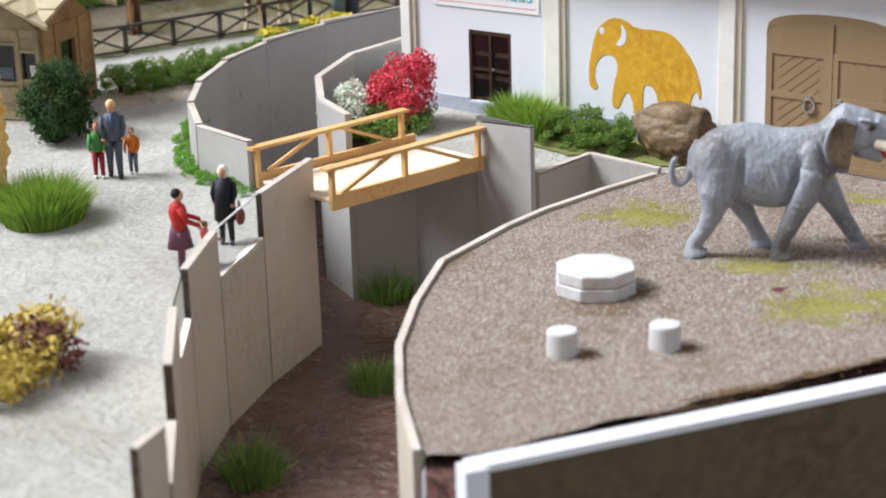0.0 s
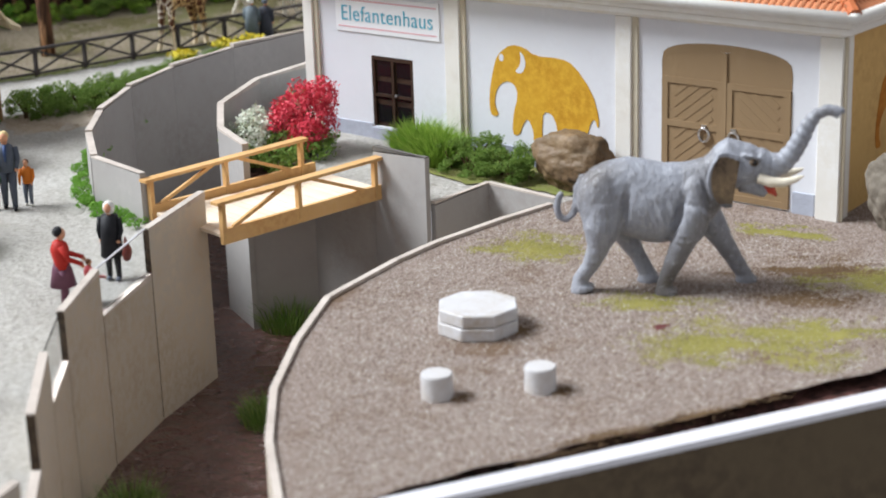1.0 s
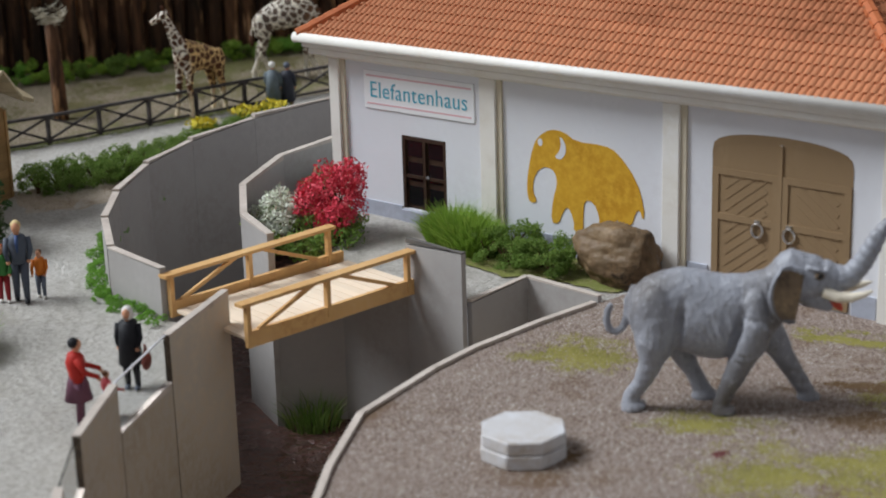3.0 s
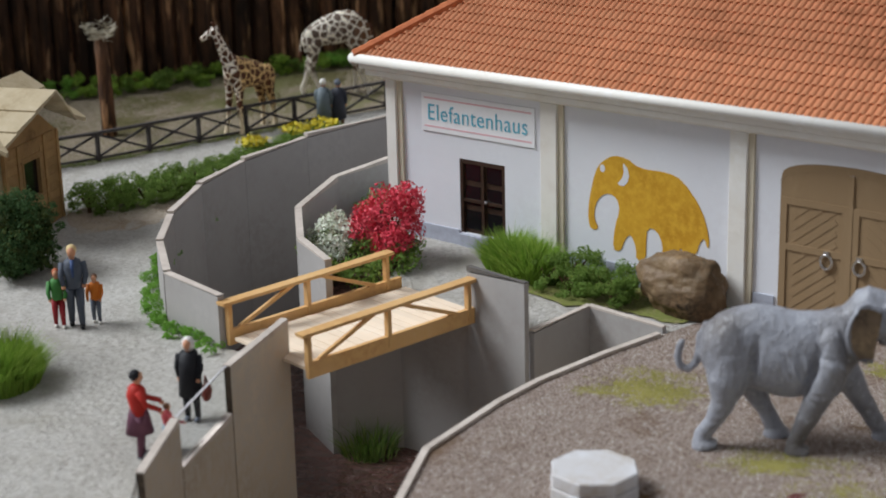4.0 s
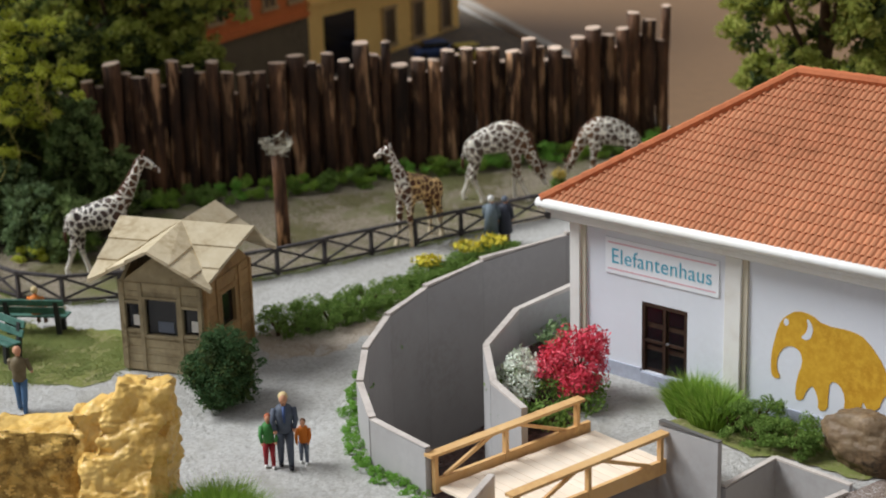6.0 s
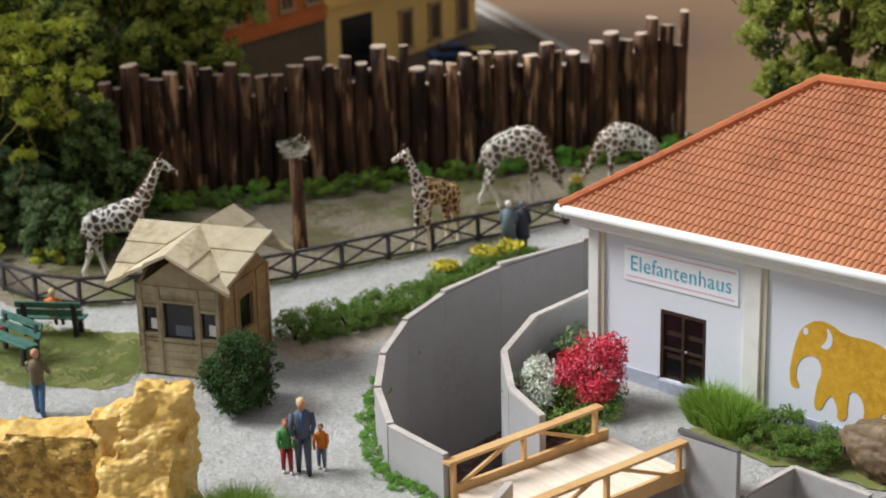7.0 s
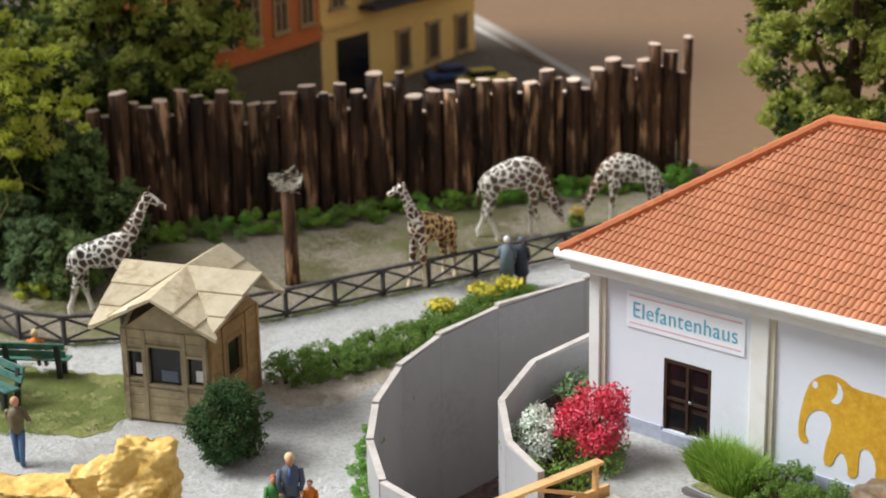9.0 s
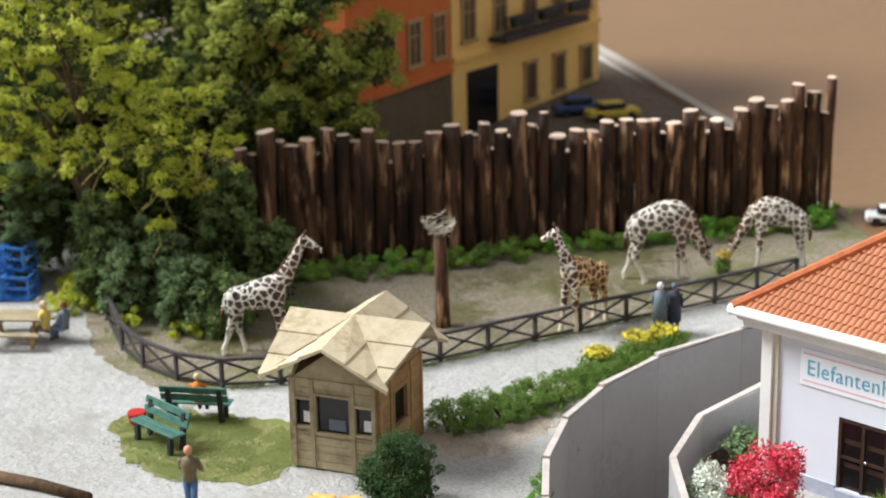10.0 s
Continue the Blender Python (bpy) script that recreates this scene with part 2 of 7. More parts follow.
WET_GRASS = leafy("wet_grass", (74, 104, 44), (108, 136, 66), (168, 176, 112), 0.3)
RED_BLOOM = leafy("red_blooms", (186, 44, 62), (216, 70, 88), (232, 112, 122))
WHITE_BLOOM = leafy("white_blooms", (206, 210, 190), (226, 228, 214), (176, 192, 150))
YELLOW_BLOOM = leafy("yellow_blooms", (206, 186, 48), (224, 206, 74), (186, 176, 60))
DRY_YELLOW = leafy("dry_yellow_moss", (186, 160, 70), (212, 188, 100), (160, 136, 60))
MOSS = leafy("moss_flock", (142, 138, 70), (162, 154, 90), (120, 116, 60))
MUD_SHADOW = leafy("mud_and_shadow_flock", (104, 82, 60), (124, 100, 74), (86, 66, 48))
LAWN_FLOCK = leafy("lawn_flock", (106, 118, 58), (132, 138, 80), (88, 102, 48))
PEN_MOSS = leafy("pen_moss_flock", (108, 104, 64), (128, 120, 84), (92, 92, 56))
EARTH_FLOCK = leafy("earth_flock", (168, 151, 131), (188, 174, 156), (150, 131, 110))
TWIG_YELLOW = surface("yellow_twig", (178, 164, 84), (140, 120, 62), 0.8, 2, 8)
MAROON = leafy("maroon_moss", (104, 58, 58), (122, 74, 72), (86, 48, 50))
TRUNK = surface("tree_bark", (82, 62, 42), (60, 44, 30), 0.9, 1, 5, (96, 74, 52), 0.05)
TWIG = surface("nest_twig", (196, 188, 170), (160, 150, 128), 0.7, 2, 8)

MOAT_FLOOR, nt, b = base_mat("wet_brown_floor", 0.28, 0, 0.5)
col = mix_nodes(nt, noise_out(nt, 0.35, 5, 0.6), lin((112, 82, 73)), lin((84, 58, 51)))
col = mix_nodes(nt, noise_out(nt, 2.5, 4, 0.7, 0.5, 0.68), col, lin((112, 90, 84)))
nt.links.new(col, b.inputs["Base Color"])
r = noise_out(nt, 0.9, 4, 0.6, 0.3, 0.7)
mr = nt.nodes.new("ShaderNodeMapRange")
mr.inputs["To Min"].default_value, mr.inputs["To Max"].default_value = 0.04, 0.4
nt.links.new(r, mr.inputs["Value"])
nt.links.new(mr.outputs["Result"], b.inputs["Roughness"])
bump(nt, b, noise_out(nt, 3.4, 3, 0.6, 0, 1), 0.3, 1.0)

ACRYLIC, nt, b = base_mat("clear_acrylic", 0.06, 0, 0.5)
b.inputs["Base Color"].default_value = (0.95, 0.97, 0.98, 1)
b.inputs["Transmission Weight"].default_value = 1.0
b.inputs["IOR"].default_value = 1.12

def giraffe_paint(name, ground_, spot, warm, leg, chest=None):
    """Pale hide with dark rounded spots, warmer towards neck and shoulder; the spots end above the shins."""
    m, nt, b = base_mat(name, 0.55, 0, 0.3)
    tc = nt.nodes.new("ShaderNodeTexCoord")
    vo = nt.nodes.new("ShaderNodeTexVoronoi")
    vo.feature = "DISTANCE_TO_EDGE"
    vo.inputs["Scale"].default_value = 4.5 / U
    vo.inputs["Randomness"].default_value = 0.8
    nt.links.new(tc.outputs["Object"], vo.inputs["Vector"])
    cr = nt.nodes.new("ShaderNodeValToRGB")
    cr.color_ramp.elements[0].position, cr.color_ramp.elements[1].position = 0.06, 0.1
    cr.color_ramp.elements[0].color, cr.color_ramp.elements[1].color = (0, 0, 0, 1), (1, 1, 1, 1)
    nt.links.new(vo.outputs["Distance"], cr.inputs["Fac"])
    sx = nt.nodes.new("ShaderNodeSeparateXYZ")
    nt.links.new(tc.outputs["Object"], sx.inputs["Vector"])

    def ramp(sock, lo, hi):
        mr = nt.nodes.new("ShaderNodeMapRange")
        mr.inputs["From Min"].default_value, mr.inputs["From Max"].default_value = lo * U, hi * U
        nt.links.new(sx.outputs[sock], mr.inputs["Value"])
        return mr.outputs["Result"]

    tone = mix_nodes(nt, ramp("X", 0.1, 0.9), lin(spot), lin(warm))
    tone = mix_nodes(nt, noise_out(nt, 3.0, 3, 0.6, 0.45, 0.75), tone, lin(tuple(v * 0.75 for v in spot)))
    hide = lin(ground_)
    if chest:
        hide = mix_nodes(nt, ramp("X", 0.55, 0.7), hide, lin(chest))
    hide = mix_nodes(nt, noise_out(nt, 1.4, 3, 0.6, 0.5, 0.8), hide, lin(tuple(v * 0.9 for v in ground_)))
    col = mix_nodes(nt, cr.outputs["Color"], hide, tone)
    col = mix_nodes(nt, ramp("Z", 0.5, 0.75), lin(leg), col)
    nt.links.new(col, b.inputs["Base Color"])
    return m


GIRAFFE = giraffe_paint("giraffe_paint", (238, 230, 214), (74, 60, 54), (92, 58, 34), (234, 226, 212))
GIRAFFE_GREY = giraffe_paint("pale_giraffe_paint", (236, 228, 210), (98, 80, 68), (110, 72, 40), (232, 224, 208))
GIRAFFE_BROWN = giraffe_paint("brown_giraffe_paint", (224, 186, 126), (92, 52, 26), (84, 50, 30), (226, 206, 172), (238, 230, 216))
HORN_BROWN = surface("dark_mane_paint", (92, 54, 34), (66, 40, 28), 0.7, 2, 9, None, 0)


# ---- mesh tools ----
def gz(x, y):
    """Height of the sloping ground."""
    return 0.244 - 0.009 * x + 0.042 * y


def link_mesh(name, me, material, parent=None, label="", smooth=False):
    me.transform(Matrix.Scale(U, 4))
    if smooth:
        me.polygons.foreach_set("use_smooth", [True] * len(me.polygons))
    for mt in material if isinstance(material, (list, tuple)) else (material,):
        me.materials.append(mt)
    ob = new(name, me)
    if parent:
        ob.parent = parent
    if label:
        ob["label"] = label
    return ob


def part(name, bm, material, parent=None, label="", smooth=False):
    """Links a bmesh as one mesh object, under a thing or a part."""
    bmesh.ops.recalc_face_normals(bm, faces=bm.faces)
    me = bpy.data.meshes.new(name)
    bm.to_mesh(me)
    bm.free()
    return link_mesh(name, me, material, parent, label, smooth)


def raw(name, verts, faces, material, parent=None, label="", smooth=False):
    me = bpy.data.meshes.new(name)
    me.from_pydata(verts, [], faces)
    me.update()
    return link_mesh(name, me, material, parent, label, smooth)


def thing(name, x, y, z, rz, label, category, group="", kind=""):
    ob = new(name)
    ob.empty_display_size = 0.005
    ob.matrix_world = Matrix.Translation((x * U, y * U, z * U)) @ pose(0, 0, 0, 0, 0, rz)
    return tagged(ob, label, category, group, kind)


def box(bm, c, s, rot=(0, 0, 0), bevel=0.0, mi=0):
    m = Matrix.Translation(c) @ Euler([radians(a) for a in rot]).to_matrix().to_4x4() @ Matrix.Diagonal((*s, 1))
    r = bmesh.ops.create_cube(bm, size=1, matrix=m)
    if bevel:
        es = {e for v in r["verts"] for e in v.link_edges}
        bmesh.ops.bevel(bm, geom=list(es), offset=bevel, segments=1, affect="EDGES")
    elif mi:
        for v in r["verts"]:
            for f in v.link_faces:
                f.material_index = mi
    return r["verts"]


def beam(bm, p, q, w, h, mi=0):
    """A squared bar from p to q, w wide and h high."""
    p, q = Vector(p), Vector(q)
    d = q - p
    m = Matrix.Translation((p + q) / 2) @ d.to_track_quat("X", "Z").to_matrix().to_4x4() @ Matrix.Diagonal((d.length, w, h, 1))
    vs = bmesh.ops.create_cube(bm, size=1, matrix=m)["verts"]
    if mi:
        for v in vs:
            for f in v.link_faces:
                f.material_index = mi


def tube(bm, pts, radii, seg=10, mi=0, squash=1.0):
    """A round limb through pts with a radius at each."""
    pts = [Vector(p) for p in pts]
    rings = []
    for i, p in enumerate(pts):
        d = (pts[min(i + 1, len(pts) - 1)] - pts[max(i - 1, 0)]).normalized()
        ref = Vector((0, 1, 0)) if abs(d.y) < 0.9 else Vector((1, 0, 0))
        u = d.cross(ref).normalized()
        v = d.cross(u).normalized()
        rings.append([bm.verts.new(p + radii[i] * (math.cos(2 * math.pi * k / seg) * u + squash * math.sin(2 * math.pi * k / seg) * v)) for k in range(seg)])
    for a, b in zip(rings, rings[1:]):
        for k in range(seg):
            f = bm.faces.new((a[k], a[(k + 1) % seg], b[(k + 1) % seg], b[k]))
            f.material_index = mi
    for rg in (rings[0], rings[-1]):
        bm.faces.new(rg).material_index = mi


def ball(bm, c, r, sub=2, rot=0, mi=0):
    m = Matrix.Translation(c) @ pose(0, 0, 0, 0, rot, 0) @ Matrix.Diagonal((*((r, r, r) if isinstance(r, (int, float)) else r), 1))
    for v in bmesh.ops.create_icosphere(bm, subdivisions=sub, radius=1, matrix=m)["verts"]:
        if mi:
            for f in v.link_faces:
                f.material_index = mi


def prism(bm, poly, z0, z1, mi=0):
    """An upright prism over a plan outline; z0, z1: numbers or functions of x, y."""
    f0 = z0 if callable(z0) else (lambda x, y: z0)
    f1 = z1 if callable(z1) else (lambda x, y: z1)
    lo = [bm.verts.new((x, y, f0(x, y))) for x, y in poly]
    hi = [bm.verts.new((x, y, f1(x, y))) for x, y in poly]
    n = len(poly)
    for k in range(n):
        bm.faces.new((lo[k], lo[(k + 1) % n], hi[(k + 1) % n], hi[k])).material_index = mi
    for loop in (lo, hi):
        es = [bm.edges.get((loop[k], loop[(k + 1) % n])) for k in range(n)]
        r = bmesh.ops.triangle_fill(bm, edges=es, use_beauty=True)
        for g in r["geom"]:
            if isinstance(g, bmesh.types.BMFace):
                g.material_index = mi


def slab(bm, p, q, z0, zp, zq, thick, zp0=None, mi=0):
    """An upright panel from plan point p to q, its foot at z0, its top sloping from zp to zq."""
    p, q = Vector((*p, 0)), Vector((*q, 0))
    n = (q - p).cross(Vector((0, 0, 1))).normalized() * thick / 2
    vs = []
    for s in (-1, 1):
        for a, z in ((p, z0), (q, z0), (q, zq), (p, zp)):
            vs.append(bm.verts.new((a.x + s * n.x, a.y + s * n.y, z)))
    for f in ((0, 1, 2, 3), (7, 6, 5, 4), (0, 4, 5, 1), (1, 5, 6, 2), (2, 6, 7, 3), (3, 7, 4, 0)):
        bm.faces.new([vs[i] for i in f]).material_index = mi


def fused(name, bm, voxel, materials, smooth_steps=6):
    """Melts the overlapping limbs of a bmesh into one skin; returns a mesh in plan units."""
    me = bpy.data.meshes.new(name + "_raw")
    bmesh.ops.recalc_face_normals(bm, faces=bm.faces)
    bm.to_mesh(me)
    bm.free()
    ob = new(name + "_raw", me)
    rm = ob.modifiers.new("melt", "REMESH")
    rm.mode, rm.voxel_size = "VOXEL", voxel
    sm = ob.modifiers.new("ease", "SMOOTH")
    sm.factor, sm.iterations = 0.5, smooth_steps
    dg = bpy.context.evaluated_depsgraph_get()
    out = bpy.data.meshes.new_from_object(ob.evaluated_get(dg))
    bpy.data.objects.remove(ob)
    bpy.data.meshes.remove(me)
    out.name = name
    out.materials.clear()
    return out


def leaves(name, blobs, count, size, material, parent=None, label="", shell=0.55, flat=1.0, seed=1):
    """A crown of many small bent leaves, scattered in and on lumpy blobs (x, y, z, rx, ry, rz)."""
    g = np.random.default_rng(seed)
    vol = np.array([b[3] * b[4] * b[5] for b in blobs]) ** 0.67
    pick = g.choice(len(blobs), count, p=vol / vol.sum())
    bl = np.array(blobs)[pick]
    d = g.normal(size=(count, 3))
    d /= np.linalg.norm(d, axis=1)[:, None]
    lump = 1 + 0.22 * np.sin(5 * d[:, 0] + 3 * d[:, 1] + pick) * np.cos(4 * d[:, 2] + 2 * pick)
    rad = (shell + (1 - shell) * g.random(count)) * lump
    c = bl[:, :3] + d * bl[:, 3:] * rad[:, None]
    a = g.normal(size=(count, 3))
    a /= np.linalg.norm(a, axis=1)[:, None]
    bv = np.cross(a, d + 0.6 * g.normal(size=(count, 3)))
    bv /= np.linalg.norm(bv, axis=1)[:, None] + 1e-6
    s = size * (0.55 + 0.9 * g.random(count))[:, None]
    n = np.cross(a, bv)
    v = np.stack([c - a * s, c + bv * s * 0.55 + n * s * 0.2 * flat, c + a * s, c - bv * s * 0.55 + n * s * 0.2 * flat], 1).reshape(-1, 3)
    f = np.arange(count * 4).reshape(-1, 4)
    return raw(name, v.tolist(), f.tolist(), material, parent, label)


def blades(name, cx, cy, base, rx, ry, height, count, material, parent=None, label="", seed=1, width=0.03, spread=0.6):
    """A tuft of thin curved grass blades that fan outwards."""
    g = np.random.default_rng(seed)
    verts, faces = [], []
    for _ in range(count):
        th, rr = g.random() * 6.283, math.sqrt(g.random())
        x, y = cx + rx * rr * math.cos(th), cy + ry * rr * math.sin(th)
        h = height * (0.5 + 0.6 * g.random()) * (1 - 0.45 * rr * rr)
        lx, ly = spread * h * (math.cos(th) * rr + 0.35 * g.normal()), spread * h * (math.sin(th) * rr + 0.35 * g.normal())
        wth = g.random() * 3.14
        wx, wy = width * math.cos(wth), width * math.sin(wth)
        z = base(x, y) if callable(base) else base
        k = len(verts)
        verts += [(x - wx, y - wy, z - 0.03), (x + wx, y + wy, z - 0.03), (x + lx * 0.35 + wx * 0.7, y + ly * 0.35 + wy * 0.7, z + h * 0.6), (x + lx * 0.35 - wx * 0.7, y + ly * 0.35 - wy * 0.7, z + h * 0.6), (x + lx, y + ly, z + h)]
        faces += [(k, k + 1, k + 2, k + 3), (k + 3, k + 2, k + 4)]
    return raw(name, verts, faces, material, parent, label)

# ---- setting: ground, plateau, moat ----
FLOOR_Z = -3.45
NEAR = [(14.6, -24.0), (12.62, -19.6), (12.4, -18.85), (10.75, -17.25), (8.9, -15.45), (7.65, -14.05), (6.5, -12.2), (5.55, -10.05), (4.75, -7.65)]
BANK = [*NEAR, (3.0, -7.75), (0.95, -7.4), (-0.74, -6.1), (-2.05, -4.6), (-3.2, -2.6), (-3.8, -0.5), (-3.95, 2.0), (-3.4, 5.1), (-2.2, 8.0)]
INNER = [(-0.7, 8.0), (-0.75, 2.1), (-0.8, -0.2), (0.14, -2.5), (1.76, -4.1), (3.34, -4.86), (4.3, -3.62), (6.26, -3.55), (8.05, -3.92)]
EDGE = [(10.2, -2.25), (9.85, -3.75), (9.56, -5.57), (9.53, -6.8), (9.72, -9.16), (10.7, -11.1), (11.85, -12.92), (13.2, -14.45), (14.82, -15.92)]


def front_edge(y):
    return 16.2 + (y + 16.3) * 4.5 / 8.6


def ragged(poly, amount, step=0.16):
    """The outline with a torn, wavering edge."""
    out = []
    for (x0, y0), (x1, y1) in zip(poly, poly[1:] + poly[:1]):
        d = math.hypot(x1 - x0, y1 - y0)
        n_ = max(1, int(d / step))
        for k in range(n_):
            x, y = x0 + (x1 - x0) * k / n_, y0 + (y1 - y0) * k / n_
            w = amount * (noise.noise(Vector((x * 0.9, y * 0.9, 3))) + 0.6 * noise.noise(Vector((x * 3.1, y * 3.1, 7))))
            out.append((x + w * (y1 - y0) / d, y - w * (x1 - x0) / d))
    return out


def sheet(name, poly, lift, material, label, category, torn=0.0):
    bm = bmesh.new()
    poly = ragged(poly, torn) if torn else poly
    vs = [bm.verts.new((x, y, gz(x, y) + lift)) for x, y in poly]
    es = [bm.edges.new((vs[k], vs[(k + 1) % len(vs)])) for k in range(len(vs))]
    bmesh.ops.triangle_fill(bm, edges=es, use_beauty=True)
    for f in bm.faces:
        if f.normal.z < 0:
            f.normal_flip()
    me = bpy.data.meshes.new(name)
    bm.to_mesh(me)
    bm.free()
    return tagged(link_mesh(name, me, material), label, category, kind="structure")


sheet("ground", [(-90, -45), (16, -45), (15.2, -26), *BANK, *INNER, (8.1, -1.8), (10.25, -1.98), (11.0, 0.3), (16.1, 0.3), (16.1, 20), (60, 20), (60, 90), (-90, 90)], 0, PATH_GRIT, "pale grey gritty footpath ground of a model zoo", "ground")
sheet("sand_plateau", [(10.3, -1.9), *EDGE, *[(front_edge(y / 4) - 1.12 + 0.16 * noise.noise(Vector((y * 0.31, 0, 0))), y / 4) for y in range(-62, 81)], (16.0, 20), (16.0, 0.1), (10.8, 0.1)], 0.012, SAND, "sandy elephant enclosure floor with mossy patches", "ground")

# giraffe pen, meadow patch and beds lie a little above the path
PEN = [(-13.9, -5.2), (-10.3, 0.1), (-9.2, 3.0), (-8.1, 6.0), (-6.9, 8.8), (-6.0, 11.5), (-4.0, 17), (-8.0, 21), (-13.2, 15.9), (-17.7, 8.4), (-22.1, 2.5), (-27, -1), (-24, -2.8), (-18.5, -5.6), (-15.4, -5.9)]
sheet("pen_ground", PEN, 0.012, PEN_EARTH, "bare brown earth with moss in the giraffe pen", "ground")
sheet("lawn", [(-13.9, -8.9), (-14.4, -7.7), (-12.6, -6.6), (-10.3, -5.4), (-8.6, -5.0), (-8.3, -8.3), (-8.7, -8.9), (-10.6, -9.9), (-12.4, -9.9)], 0.012, MEADOW, "short patchy grass beside the kiosk", "lawn", 0.4)
sheet("bed_soil", [(-0.6, 2.0), (-0.6, -0.1), (0.3, -2.35), (1.85, -3.9), (3.5, -4.7), (3.2, -2.9), (2.2, -0.4), (0.9, -0.1), (0.9, 2)], 0.04, SOIL_EDGE, "dark planting soil in the walled flower bed", "flower bed")
sheet("moss_strip", [(5.3, -0.1), (5.0, -1.6), (7.6, -2.0), (8.2, -1.5), (10.2, -1.6), (10.9, -0.1)], 0.035, MEADOW, "mossy strip along the white house wall", "lawn", 0.2)
sheet("base_board", [(-90, 64), (-60, 48.5), (-31, 32), (-10.2, 19.9), (-9.0, 18.6), (-6.2, 16.6), (-2, 16.2), (17, 16.5), (60, 18), (60, 90), (-90, 90)], 0.05, BROWN_BOARD, "plain brown base board behind the model zoo", "board")
sheet("pen_verge", [(-28, -3), (-24, -3.3), (-18.7, -6.2), (-15.3, -6.6), (-13.2, -5.6), (-13.9, -5.15), (-15.4, -5.8), (-18.5, -5.5), (-24, -2.7)], 0.014, PEN_EARTH, "mossy verge along the pen fence", "lawn", 0.25)

bm = bmesh.new()
prism(bm, [(16, -45), *BANK, *INNER, (8.2, -1.85), *EDGE, (15.2, -16.2), (18, -30)], FLOOR_Z - 0.3, FLOOR_Z)
tagged(part("moat_floor", bm, MOAT_FLOOR), "wet brown glossy bottom of the dry moat", "moat floor", kind="structure")

# plateau edge: card strip panels with a pale rim
edge = thing("plateau_wall", 9.4, -4.6, FLOOR_Z, 0, "pale card wall that holds up the sand plateau", "wall", kind="structure")
PW = EDGE


def panel_run(parent, pts, name, mat_, foot, top, thick, ox, oy, oz, rim=None, gap=0.0):
    for (x0, y0), (x1, y1) in zip(pts, pts[1:]):
        d = Vector((x1 - x0, y1 - y0)).normalized() * gap
        x0, y0, x1, y1 = x0 + d.x, y0 + d.y, x1 - d.x, y1 - d.y
        bm = bmesh.new()
        slab(bm, (x0 - ox, y0 - oy), (x1 - ox, y1 - oy), foot - oz, top(x0, y0) - oz, top(x1, y1) - oz, thick)
        pn = part(name, bm, mat_, parent)
        if rim:
            bm = bmesh.new()
            slab(bm, (x0 - ox, y0 - oy), (x1 - ox, y1 - oy), top(x1, y1) - oz + 0.004, top(x0, y0) - oz + 0.035, top(x1, y1) - oz + 0.035, thick * 1.06)
            part("rim", bm, rim, pn)


panel_run(edge, PW, "panel", CARD_BEIGE, FLOOR_Z, lambda x, y: gz(x, y) + 0.05, 0.13, 9.4, -4.6, FLOOR_Z, CARD_EDGE)

curve = thing("moat_wall", 2.9, -7.7, FLOOR_Z, 0, "curved grey card wall round the outside of the moat", "wall", kind="structure")
panel_run(curve, BANK[9:], "panel", CARD, FLOOR_Z, lambda x, y: gz(x, y) + 1.13, 0.16, 2.9, -7.7, FLOOR_Z, CARD_EDGE, 0.014)

bed = thing("bed_wall", 3.69, -4.98, FLOOR_Z, 0, "grey card wall of the raised flower bed by the house", "wall", kind="structure")
panel_run(bed, INNER[:6], "panel", CARD, FLOOR_Z, lambda x, y: gz(x, y) + 1.1, 0.16, 3.69, -4.98, FLOOR_Z, CARD_EDGE)

bank = thing("bank_wall", 4.3, -3.62, FLOOR_Z, 0, "dark grey card wall of the moat under the bridge", "wall", kind="structure")
panel_run(bank, [(3.34, -4.78), (4.3, -3.62), (6.26, -3.55)], "panel", CARD, FLOOR_Z, lambda x, y: gz(x, y) - 0.02, 0.12, 4.3, -3.62, FLOOR_Z)
panel_run(bank, [(6.3, -3.65), (8.05, -3.93)], "screen_panel", CARD, FLOOR_Z, lambda x, y: 1.1 + (x - 6.3) * 0.08, 0.13, 4.3, -3.62, FLOOR_Z, CARD_DARK)

pit = thing("pit_wall", 8.0, -3.5, -1.0, 0, "low grey card walls round a small sunken pit", "wall", kind="structure")
panel_run(pit, [(8.08, -3.8), (8.17, -1.87), (10.2, -2.05)], "panel", CARD, FLOOR_Z, lambda x, y: gz(x, y) + 0.12, 0.13, 8.0, -3.5, -1.0, CARD_EDGE)

